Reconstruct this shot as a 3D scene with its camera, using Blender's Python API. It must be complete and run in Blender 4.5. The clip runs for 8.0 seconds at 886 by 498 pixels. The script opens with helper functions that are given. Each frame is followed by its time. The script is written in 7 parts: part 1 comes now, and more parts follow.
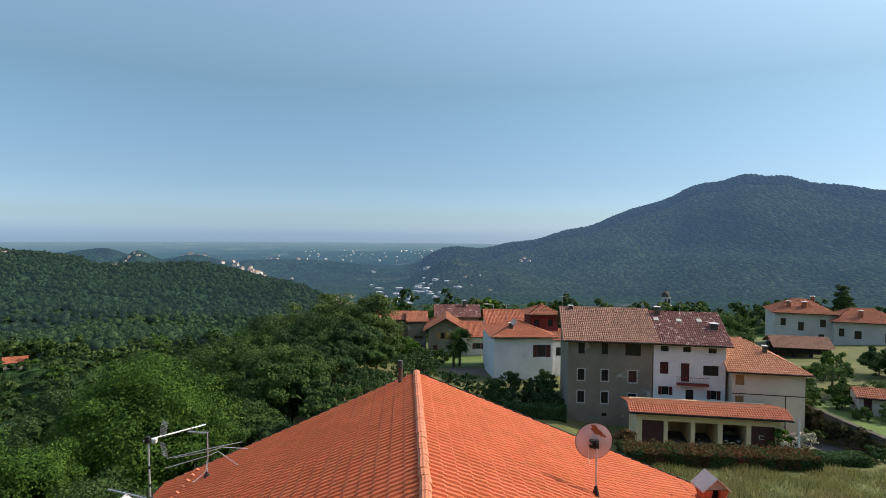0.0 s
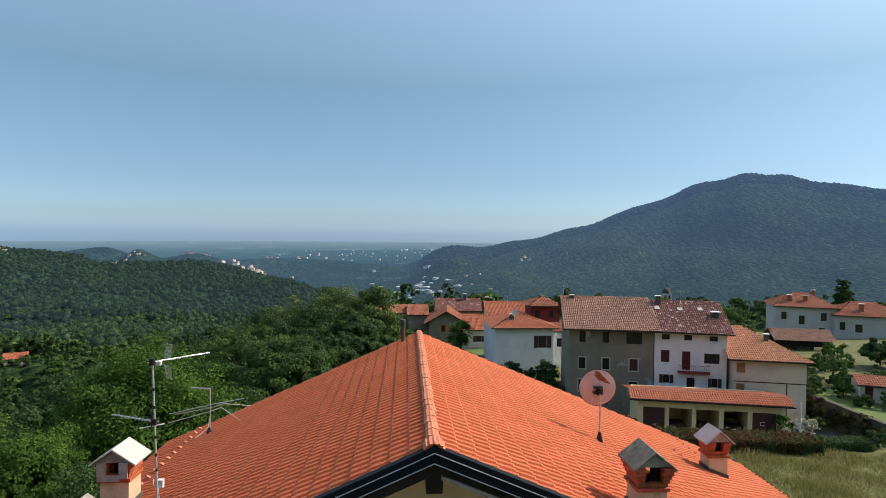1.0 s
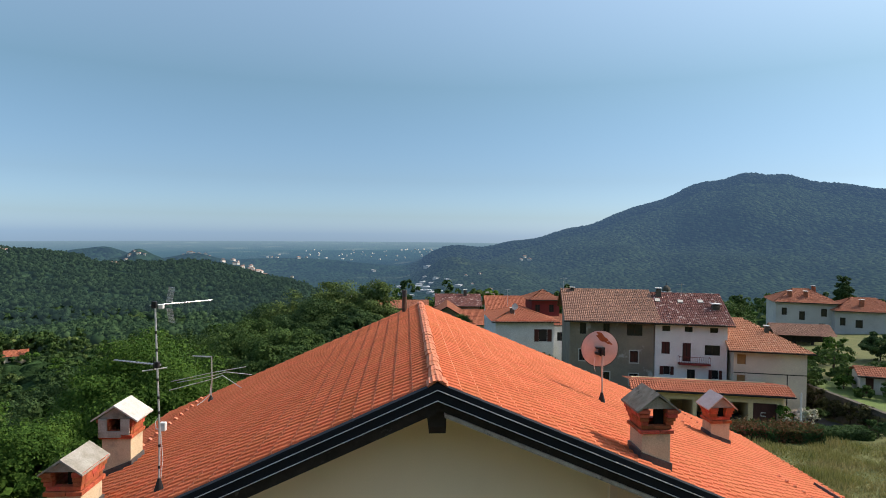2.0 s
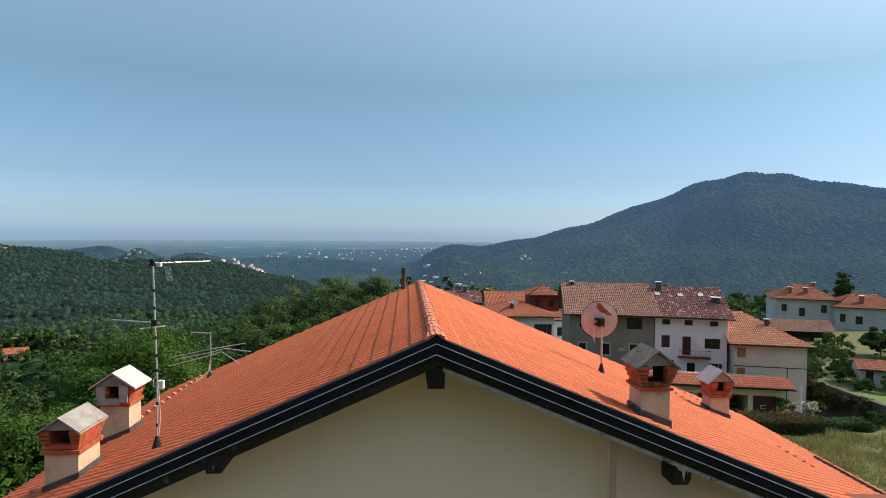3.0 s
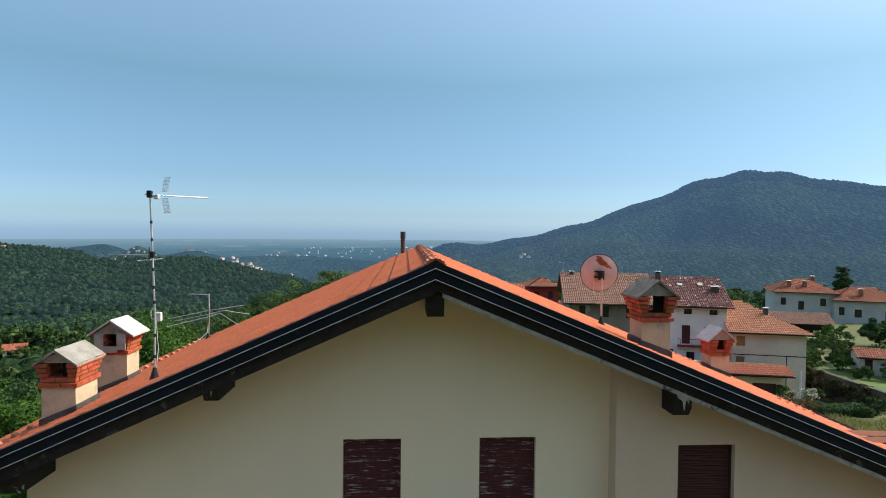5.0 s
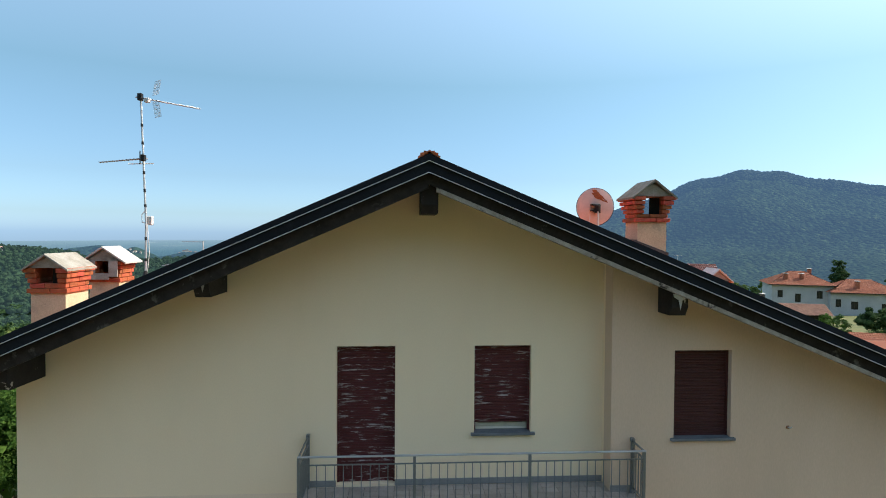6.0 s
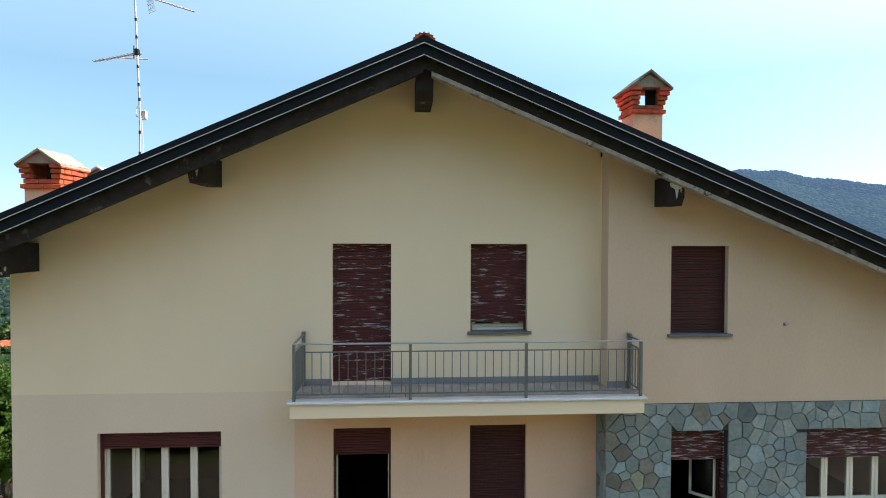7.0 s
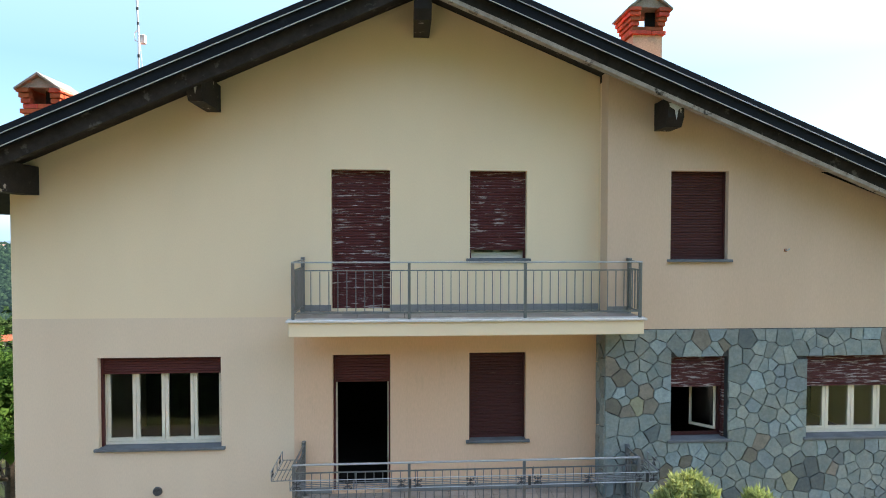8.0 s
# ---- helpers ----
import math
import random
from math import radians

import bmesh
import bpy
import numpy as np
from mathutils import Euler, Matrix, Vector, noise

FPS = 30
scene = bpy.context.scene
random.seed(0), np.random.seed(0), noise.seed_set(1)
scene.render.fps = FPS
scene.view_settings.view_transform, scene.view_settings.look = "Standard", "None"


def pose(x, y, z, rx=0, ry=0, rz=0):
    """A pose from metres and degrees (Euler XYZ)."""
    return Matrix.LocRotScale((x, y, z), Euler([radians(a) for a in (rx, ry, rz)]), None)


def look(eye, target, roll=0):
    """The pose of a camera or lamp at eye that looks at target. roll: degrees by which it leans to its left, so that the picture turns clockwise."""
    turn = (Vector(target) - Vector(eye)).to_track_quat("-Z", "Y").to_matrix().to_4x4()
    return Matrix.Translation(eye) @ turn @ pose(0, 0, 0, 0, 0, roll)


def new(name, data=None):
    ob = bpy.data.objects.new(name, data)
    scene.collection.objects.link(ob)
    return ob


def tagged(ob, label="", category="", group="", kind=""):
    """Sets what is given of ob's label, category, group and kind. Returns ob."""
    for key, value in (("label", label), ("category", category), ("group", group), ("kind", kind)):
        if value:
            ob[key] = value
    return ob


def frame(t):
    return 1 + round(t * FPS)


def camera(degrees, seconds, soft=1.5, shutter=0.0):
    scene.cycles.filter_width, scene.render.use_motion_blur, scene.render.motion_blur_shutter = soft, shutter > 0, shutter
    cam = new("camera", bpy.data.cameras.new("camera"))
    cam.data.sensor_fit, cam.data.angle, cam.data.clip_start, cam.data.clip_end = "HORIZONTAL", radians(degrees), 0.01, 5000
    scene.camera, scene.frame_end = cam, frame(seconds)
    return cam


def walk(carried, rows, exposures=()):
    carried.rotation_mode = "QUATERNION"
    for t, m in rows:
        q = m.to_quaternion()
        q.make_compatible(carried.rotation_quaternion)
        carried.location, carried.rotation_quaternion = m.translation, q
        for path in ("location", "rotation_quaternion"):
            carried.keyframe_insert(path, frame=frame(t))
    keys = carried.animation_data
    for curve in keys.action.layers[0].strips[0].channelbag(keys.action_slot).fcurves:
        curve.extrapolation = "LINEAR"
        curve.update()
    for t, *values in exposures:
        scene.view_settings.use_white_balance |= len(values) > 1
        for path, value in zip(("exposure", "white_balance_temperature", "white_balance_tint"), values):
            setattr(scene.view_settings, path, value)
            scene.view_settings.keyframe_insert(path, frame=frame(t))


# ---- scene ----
cam = camera(73.7, 8.0, soft=1.0)
PATH = [
    (0, (0.079, -10.287, 16.168), (0.205, -8.292, 16.123), 0.6),
    (0.5, (0.09, -10.3, 15.492), (0.215, -8.305, 15.444), 0.7),
    (1, (0.014, -10.29, 14.832), (0.139, -8.295, 14.785), 0.6),
    (1.5, (-0.035, -10.294, 14.301), (0.09, -8.298, 14.254), 0.6),
    (3, (0.003, -10.278, 13.137), (0.128, -8.283, 13.088), 0.6),
    (3.5, (-0.037, -10.248, 12.869), (0.089, -8.253, 12.819), 0.6),
    (4, (-0.051, -10.228, 12.663), (0.074, -8.233, 12.613), 0.6),
    (4.2, (-0.057, -10.255, 12.611), (0.069, -8.26, 12.555), 0.6),
    (5.5, (0.067, -10.234, 11.268), (0.197, -8.239, 11.216), 0.5),
    (6, (0.088, -10.205, 10.344), (0.224, -8.21, 10.293), 0.4),
    (6.5, (0.145, -10.175, 9.383), (0.282, -8.18, 9.335), 0.3),
    (7, (0.148, -10.217, 8.556), (0.288, -8.223, 8.508), 0.2),
    (7.5, (0.189, -10.245, 7.925), (0.323, -8.25, 7.872), 0.2),
    (8, (0.221, -10.241, 7.33), (0.35, -8.246, 7.273), 0.1),
]
EXPOSURES = ((0.0, 0.06, 6700, 10), (1.7, 0.06, 6720, 10), (3.5, 0.1, 6700, 10), (4.2, 0.14, 6650, 9), (5.5, 0.3, 6400, 5), (6.0, 0.5, 6600, 6), (6.5, 0.62, 6850, 8), (7.0, 0.92, 6850, 10), (8.0, 1.3, 6800, 11))
walk(cam, [(t, look(eye, target, roll)) for t, eye, target, roll in PATH], EXPOSURES)

# ---- world, sun, light ----
SUN_ELEVATION, SUN_AZIMUTH = 41.5, 82.0  # azimuth: degrees clockwise from +y
world = bpy.data.worlds.new("world")
scene.world = world
world.use_nodes = True
wn = world.node_tree.nodes
sky = wn.new("ShaderNodeTexSky")
sky.sky_type = "NISHITA"
sky.sun_disc = False
sky.sun_elevation = radians(SUN_ELEVATION)
sky.sun_rotation = radians(SUN_AZIMUTH)
sky.altitude = 400
sky.air_density, sky.dust_density, sky.ozone_density = 1.0, 1.2, 2.6
wn["Background"].inputs["Strength"].default_value = 0.15
# summer haze: takes the yellow and some of the brightness out of the low sky
wl = world.node_tree.links
coord, split, height, haze, tint = (wn.new("ShaderNode" + k) for k in ("TexCoord", "SeparateXYZ", "MapRange", "ValToRGB", "Mix"))
wl.new(coord.outputs["Generated"], split.inputs[0])
wl.new(split.outputs["Z"], height.inputs["Value"])
height.inputs["From Min"].default_value, height.inputs["From Max"].default_value = 0.0, 0.6
# last stop lifts the high, unseen sky to light the shaded gable wall
stops = ((0.0, (0.70, 1.0, 1.62)), (0.05, (0.61, 0.79, 1.10)), (0.15, (0.60, 0.71, 0.85)), (0.4, (0.75, 0.86, 0.80)), (1.0, (2.6, 2.28, 1.86)))
for k, (p, col) in enumerate(stops):
    e = haze.color_ramp.elements[k] if k < 2 else haze.color_ramp.elements.new(p)
    e.position, e.color = p, (*col, 1)
wl.new(height.outputs[0], haze.inputs["Fac"])
tint.data_type, tint.blend_type = "RGBA", "MULTIPLY"
tint.inputs[0].default_value = 1.0
wl.new(sky.outputs["Color"], tint.inputs[6])
wl.new(haze.outputs["Color"], tint.inputs[7])
wl.new(tint.outputs[2], wn["Background"].inputs["Color"])
sun = new("sun", bpy.data.lights.new("sun", "SUN"))
sun.data.energy, sun.data.angle, sun.data.color = 4.6, radians(0.6), (1.0, 0.92, 0.80)
_e, _a = radians(SUN_ELEVATION), radians(SUN_AZIMUTH)
sun.matrix_world = look((0, 0, 60), (-math.sin(_a) * math.cos(_e), -math.cos(_a) * math.cos(_e), 60 - math.sin(_e)))


# ---- materials ----
def material(name, colour, second=None, scale=3.0, rough=0.85, metal=0.0, fine=40.0, bump=0.15, distance=0.01, spread=0.0, island=False,
             stain=None, stain_scale=1.5, stain_from=0.55, stain_to=0.7, squash=(1, 1, 1), glow=None, specular=0.3, leafy=0.0, grainy=0.55):
    """A principled surface: two tones by a broad noise, fine grain in the tone and relief, optional stains and piece-to-piece spread."""
    m = bpy.data.materials.new(name)
    m.use_nodes = True
    n, l = m.node_tree.nodes, m.node_tree.links
    p = n["Principled BSDF"]
    p.inputs["Roughness"].default_value, p.inputs["Metallic"].default_value = rough, metal
    p.inputs["Specular IOR Level"].default_value = specular
    geo = n.new("ShaderNodeNewGeometry")
    mapping = n.new("ShaderNodeVectorMath")
    mapping.operation = "MULTIPLY"
    mapping.inputs[1].default_value = squash
    l.new(geo.outputs["Position"], mapping.inputs[0])

    def noise_of(size, detail=4.0, rough_=0.6):
        t = n.new("ShaderNodeTexNoise")
        t.inputs["Scale"].default_value, t.inputs["Detail"].default_value, t.inputs["Roughness"].default_value = size, detail, rough_
        l.new(mapping.outputs[0], t.inputs["Vector"])
        return t.outputs["Fac"]

    def mix(fac, a, b, blend="MIX"):
        x = n.new("ShaderNodeMix")
        x.data_type, x.blend_type = "RGBA", blend
        for socket, v in ((x.inputs[0], fac), (x.inputs[6], a), (x.inputs[7], b)):
            if isinstance(v, (int, float)):
                socket.default_value = v
            elif isinstance(v, tuple):
                socket.default_value = (*v, 1) if len(v) == 3 else v
            else:
                l.new(v, socket)
        return x.outputs[2]

    def ramp(v, a, b, lo=0.0, hi=1.0):
        r = n.new("ShaderNodeMapRange")
        for k, w in zip(("From Min", "From Max", "To Min", "To Max"), (a, b, lo, hi)):
            r.inputs[k].default_value = w
        l.new(v, r.inputs["Value"])
        return r.outputs[0]

    second = second or tuple(c * 0.78 for c in colour)
    c = mix(ramp(noise_of(scale), 0.35, 0.65), colour, second)
    grain = noise_of(fine, 3.0, 0.7)
    c = mix(grainy, c, mix(1.0, c, ramp_colour(n, l, grain), "MULTIPLY"))
    if stain:
        c = mix(ramp(noise_of(stain_scale, 5.0, 0.65), stain_from, stain_to), c, stain)
    if spread:
        v = geo.outputs["Random Per Island"] if island else n.new("ShaderNodeObjectInfo").outputs["Random"]
        hsv = n.new("ShaderNodeHueSaturation")
        l.new(ramp(v, 0, 1, 1 - spread, 1 + spread), hsv.inputs["Value"])
        l.new(ramp(v, 0, 1, 0.5 + spread * 0.05, 0.5 - spread * 0.05), hsv.inputs["Hue"])
        l.new(c, hsv.inputs["Color"])
        c = hsv.outputs[0]
    l.new(c, p.inputs["Base Color"])
    if bump:
        b = n.new("ShaderNodeBump")
        b.inputs["Strength"].default_value, b.inputs["Distance"].default_value = bump, distance
        l.new(grain, b.inputs["Height"])
        l.new(b.outputs[0], p.inputs["Normal"])
    if glow:
        p.inputs["Emission Color"].default_value, p.inputs["Emission Strength"].default_value = (*glow, 1), 1.0
    if leafy:
        tr, mx = n.new("ShaderNodeBsdfTranslucent"), n.new("ShaderNodeMixShader")
        l.new(c, tr.inputs["Color"])
        mx.inputs[0].default_value = leafy
        l.new(p.outputs[0], mx.inputs[1])
        l.new(tr.outputs[0], mx.inputs[2])
        l.new(mx.outputs[0], n["Material Output"].inputs["Surface"])
    return m


def ramp_colour(n, l, value):
    r = n.new("ShaderNodeValToRGB")
    r.color_ramp.elements[0].position, r.color_ramp.elements[0].color = 0.25, (0.55, 0.55, 0.55, 1)
    r.color_ramp.elements[1].position, r.color_ramp.elements[1].color = 0.75, (1.35, 1.35, 1.35, 1)
    l.new(value, r.inputs["Fac"])
    return r.outputs["Color"]


CREAM = material("cream_plaster", (0.87, 0.71, 0.49), (0.83, 0.67, 0.46), 0.5, 0.9, fine=70, bump=0.05, distance=0.003, stain=(0.77, 0.63, 0.39), stain_scale=0.5, stain_from=0.6, stain_to=0.9, grainy=0.09, squash=(1, 1, 0.4))
BEIGE = material("beige_plaster", (0.80, 0.635, 0.465), (0.75, 0.595, 0.435), 0.5, 0.9, fine=60, bump=0.06, distance=0.003, grainy=0.13, squash=(1, 1, 0.3))
SALMON = material("salmon_plaster", (0.80, 0.55, 0.37), (0.75, 0.50, 0.33), 0.5, 0.9, fine=50, bump=0.07, distance=0.003, stain=(0.62, 0.43, 0.28), stain_scale=2.5, stain_from=0.6, stain_to=0.85, grainy=0.16, squash=(1, 1, 0.22))
ROSE = material("rose_plaster", (0.67, 0.50, 0.36), (0.61, 0.45, 0.32), 0.5, 0.9, fine=55, bump=0.06, distance=0.003, grainy=0.14, squash=(1, 1, 0.25))
TILE = material("roof_tile_clay", (0.58, 0.163, 0.074), (0.52, 0.139, 0.061), 1.2, 0.7, fine=25, bump=0.1, distance=0.004, specular=0.1, spread=0.06)
TILES = material("roof_tile_clay_joined", (0.58, 0.163, 0.074), (0.52, 0.139, 0.061), 1.2, 0.7, fine=25, bump=0.1, distance=0.004, specular=0.1, spread=0.06, island=True)
TILE_NOSE = material("paler_tile_nose", (0.77, 0.32, 0.19), (0.72, 0.28, 0.16), 1.2, 0.85, fine=25, bump=0.1, distance=0.004, specular=0.1)
RIDGE = material("ridge_tile_clay", (0.62, 0.22, 0.12), (0.54, 0.17, 0.085), 3, 0.8, fine=30, bump=0.15, spread=0.1, stain=(0.55, 0.38, 0.30), stain_scale=6, stain_from=0.6, stain_to=0.8)
FLUE = material("brown_flue_metal", (0.13, 0.075, 0.05), (0.09, 0.055, 0.04), 6, 0.6, fine=40, bump=0.1)
METAL_DARK = material("dark_coated_metal", (0.012, 0.015, 0.02), (0.009, 0.011, 0.015), 2, 0.65, fine=30, bump=0.03, specular=0.12, stain=(0.035, 0.04, 0.045), stain_scale=4, stain_from=0.6, stain_to=0.9)
METAL_EDGE = material("bright_metal_edge", (0.6, 0.61, 0.62), None, 3, 0.45, metal=0.0, bump=0.02)
WOOD_DARK = material("dark_weathered_wood", (0.016, 0.012, 0.010), (0.03, 0.024, 0.02), 6, 0.8, fine=50, bump=0.3, stain=(0.17, 0.15, 0.13), stain_scale=2.4, stain_from=0.62, stain_to=0.72)
WOOD_GREY = material("grey_weathered_wood", (0.40, 0.36, 0.31), (0.26, 0.22, 0.18), 5, 0.85, fine=50, bump=0.3, stain=(0.02, 0.016, 0.012), stain_scale=4, stain_from=0.56, stain_to=0.66)
WOOD_FLAKED = material("flaking_dark_wood", (0.016, 0.012, 0.010), (0.03, 0.024, 0.02), 6, 0.8, fine=50, bump=0.3, stain=(0.10, 0.09, 0.08), stain_scale=3.4, stain_from=0.60, stain_to=0.68)
WOOD_PEELED = material("peeled_dark_wood", (0.014, 0.011, 0.010), (0.025, 0.02, 0.018), 6, 0.7, fine=50, bump=0.3, stain=(0.42, 0.38, 0.34), stain_scale=4.5, stain_from=0.63, stain_to=0.66)
SHUTTER = material("peeling_red_shutter", (0.10, 0.022, 0.021), (0.075, 0.017, 0.017), 2, 0.6, fine=60, bump=0.2, stain=(0.40, 0.34, 0.33), stain_scale=1.0, stain_from=0.575, stain_to=0.63, squash=(3.6, 3.6, 38))
SHUTTER_BROWN = material("brown_shutter", (0.075, 0.021, 0.018), (0.058, 0.017, 0.016), 2, 0.6, fine=60, bump=0.2, stain=(0.22, 0.17, 0.14), stain_scale=1.0, stain_from=0.67, stain_to=0.71, squash=(2.0, 2.0, 30))
SHUTTER_RED = material("red_brown_shutter", (0.105, 0.026, 0.022), (0.085, 0.021, 0.019), 2, 0.6, fine=60, bump=0.1, grainy=0.3)
SHUTTER_FADED = material("faded_red_shutter", (0.09, 0.022, 0.02), (0.07, 0.018, 0.018), 2, 0.6, fine=60, bump=0.2, stain=(0.42, 0.36, 0.35), stain_scale=1.0, stain_from=0.54, stain_to=0.6, squash=(3.0, 3.0, 34))
FRAME_WHITE = material("white_window_frame", (0.84, 0.75, 0.60), (0.76, 0.68, 0.54), 4, 0.5, fine=60, bump=0.03, grainy=0.2)
SILL = material("grey_stone_sill", (0.17, 0.18, 0.19), (0.12, 0.13, 0.14), 4, 0.7, fine=80, bump=0.15)
RAIL = material("grey_painted_rail", (0.19, 0.20, 0.205), (0.15, 0.16, 0.165), 6, 0.32, metal=0.35, fine=60, bump=0.03, specular=0.5, grainy=0.25)
# paler than RAIL: sky highlight on the worn top put into the colour
RAIL_TOP = material("sunlit_worn_handrail", (0.46, 0.47, 0.48), (0.36, 0.37, 0.38), 5, 0.35, metal=0.3, fine=60, bump=0.03, specular=0.5, grainy=0.25)
IRON = material("dark_wrought_iron", (0.05, 0.052, 0.055), (0.035, 0.036, 0.04), 6, 0.5, fine=60, bump=0.05, specular=0.4)
SKIRTING = material("grey_skirting_tile", (0.27, 0.265, 0.26), (0.22, 0.215, 0.21), 4, 0.6, fine=60, bump=0.05)
MARBLE = material("pale_stone_edge", (0.74, 0.72, 0.68), (0.62, 0.6, 0.57), 4, 0.6, fine=60, bump=0.1)
FLOOR_TILE = material("balcony_floor_tile", (0.38, 0.33, 0.29), (0.32, 0.275, 0.24), 4, 0.5, fine=50, bump=0.05, spread=0.15)
STONE = material("blue_grey_stone", (0.195, 0.24, 0.235), (0.265, 0.29, 0.262), 5, 0.75, fine=22, bump=0.3, distance=0.008, spread=0.2, stain=(0.24, 0.21, 0.16), stain_scale=3.5, stain_from=0.62, stain_to=0.8)
STONE_PALE = material("pale_blue_stone", (0.27, 0.325, 0.33), (0.21, 0.265, 0.275), 5, 0.75, fine=22, bump=0.3, distance=0.008, spread=0.22)
STONE_SLATE = material("dark_slate_stone", (0.12, 0.148, 0.15), (0.16, 0.18, 0.172), 5, 0.75, fine=22, bump=0.3, distance=0.008, spread=0.25)
STONE_TAN = material("brown_grey_stone", (0.23, 0.21, 0.17), (0.18, 0.165, 0.135), 5, 0.75, fine=22, bump=0.3, distance=0.008, spread=0.25)
STONE_OCHRE = material("yellowish_stone", (0.30, 0.30, 0.20), (0.26, 0.26, 0.18), 5, 0.75, fine=22, bump=0.3, distance=0.008, spread=0.12)
MORTAR = material("dark_mortar", (0.06, 0.062, 0.062), None, 8, 0.95, fine=60, bump=0.3)
BRICK = material("chimney_brick", (0.46, 0.115, 0.05), (0.30, 0.07, 0.035), 6, 0.85, fine=50, bump=0.3, spread=0.28, stain=(0.40, 0.30, 0.22), stain_scale=8, stain_from=0.66, stain_to=0.8)
RENDER_CH = material("chimney_plaster", (0.60, 0.49, 0.33), (0.50, 0.40, 0.27), 3, 0.9, fine=40, bump=0.2, stain=(0.30, 0.26, 0.20), stain_scale=2.6, stain_from=0.52, stain_to=0.72)
CAP = material("mossy_cement_cap", (0.36, 0.34, 0.30), (0.25, 0.23, 0.19), 4, 0.9, fine=40, bump=0.3, stain=(0.10, 0.095, 0.07), stain_scale=3, stain_from=0.56, stain_to=0.72)
CAP_MOSS = material("dark_mossy_cap", (0.25, 0.225, 0.175), (0.15, 0.13, 0.095), 5, 0.9, fine=40, bump=0.3, stain=(0.06, 0.055, 0.035), stain_scale=4, stain_from=0.54, stain_to=0.7)
CAP_PALE = material("pale_cement_cap", (0.55, 0.53, 0.49), (0.47, 0.45, 0.41), 4, 0.9, fine=40, bump=0.2, stain=(0.30, 0.28, 0.22), stain_scale=3, stain_from=0.6, stain_to=0.8)
LEAD = material("lead_flashing", (0.045, 0.048, 0.05), (0.10, 0.10, 0.10), 5, 0.5, fine=30, bump=0.1)
SOOT = material("soot", (0.012, 0.011, 0.010), None, 5, 0.95)
ALU = material("antenna_aluminium", (0.52, 0.53, 0.54), (0.42, 0.43, 0.44), 10, 0.4, metal=0.5, bump=0.03)
STEEL = material("dull_element_steel", (0.16, 0.16, 0.17), (0.12, 0.12, 0.13), 10, 0.45, metal=0.4, bump=0.03)
BLACK = material("black_plastic", (0.015, 0.015, 0.016), None, 10, 0.5)
WHITE_PLASTIC = material("white_plastic", (0.7, 0.7, 0.68), None, 10, 0.5)
DISH = material("faded_dish_paint", (0.60, 0.49, 0.45), (0.50, 0.41, 0.38), 3, 0.55, fine=20, bump=0.03, grainy=0.2)
RUST = material("rust", (0.33, 0.10, 0.035), (0.24, 0.07, 0.025), 12, 0.9, fine=60, bump=0.1)
# near-black tones put the dimness of the interiors into the colour
ROOM = material("room_shade", (0.018, 0.016, 0.014), None, 1, 0.9)
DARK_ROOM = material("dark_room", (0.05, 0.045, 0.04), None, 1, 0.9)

GLASS = bpy.data.materials.new("window_glass")
GLASS.use_nodes = True
_g = GLASS.node_tree.nodes["Principled BSDF"]
_g.inputs["Base Color"].default_value = (0.9, 0.95, 0.93, 1)
_g.inputs["Roughness"].default_value, _g.inputs["IOR"].default_value, _g.inputs["Transmission Weight"].default_value = 0.01, 1.4, 1.0

OLD_WALL = material("old_grey_plaster", (0.26, 0.225, 0.17), (0.19, 0.165, 0.13), 0.4, 0.95, fine=14, bump=0.2, stain=(0.36, 0.35, 0.32), stain_scale=0.35, stain_from=0.6, stain_to=0.66)
WHITE_WALL = material("white_plaster", (0.76, 0.76, 0.76), (0.66, 0.66, 0.66), 0.5, 0.9, fine=14, bump=0.1, stain=(0.5, 0.48, 0.45), stain_scale=0.5, stain_from=0.62, stain_to=0.8)
TAN_WALL = material("tan_plaster", (0.62, 0.56, 0.46), (0.55, 0.49, 0.40), 0.5, 0.9, fine=14, bump=0.1)
PALE_WALL = material("pale_grey_plaster", (0.50, 0.50, 0.48), (0.42, 0.42, 0.41), 0.4, 0.9, fine=14, bump=0.1)
GREY_WALL = material("grey_plaster", (0.50, 0.48, 0.44), (0.42, 0.40, 0.37), 0.5, 0.9, fine=14, bump=0.1)
BROWN_WALL = material("brown_plaster", (0.20, 0.15, 0.11), (0.25, 0.2, 0.15), 0.5, 0.9, fine=14, bump=0.1)
RED_WALL = material("dark_red_wall", (0.20, 0.035, 0.03), (0.16, 0.03, 0.03), 0.5, 0.9, fine=14, bump=0.1)
GARAGE_WALL = material("ochre_garage_plaster", (0.78, 0.61, 0.37), (0.70, 0.54, 0.33), 0.5, 0.9, fine=14, bump=0.1)
ROOF_OLD = material("old_brown_tiles", (0.32, 0.175, 0.12), (0.22, 0.12, 0.085), 1.5, 0.9, fine=6, bump=0.3, distance=0.03, stain=(0.30, 0.17, 0.12), stain_scale=3, stain_from=0.58, stain_to=0.7)
ROOF_PATCHY = material("patchy_dark_tiles", (0.19, 0.075, 0.06), (0.13, 0.055, 0.05), 2.5, 0.9, fine=6, bump=0.3, distance=0.03, stain=(0.55, 0.42, 0.37), stain_scale=2.2, stain_from=0.58, stain_to=0.64)
ROOF_RED = material("red_brown_tiles", (0.36, 0.13, 0.07), (0.27, 0.10, 0.06), 2, 0.9, fine=6, bump=0.3, distance=0.03, stain=(0.46, 0.25, 0.15), stain_scale=3, stain_from=0.58, stain_to=0.7)
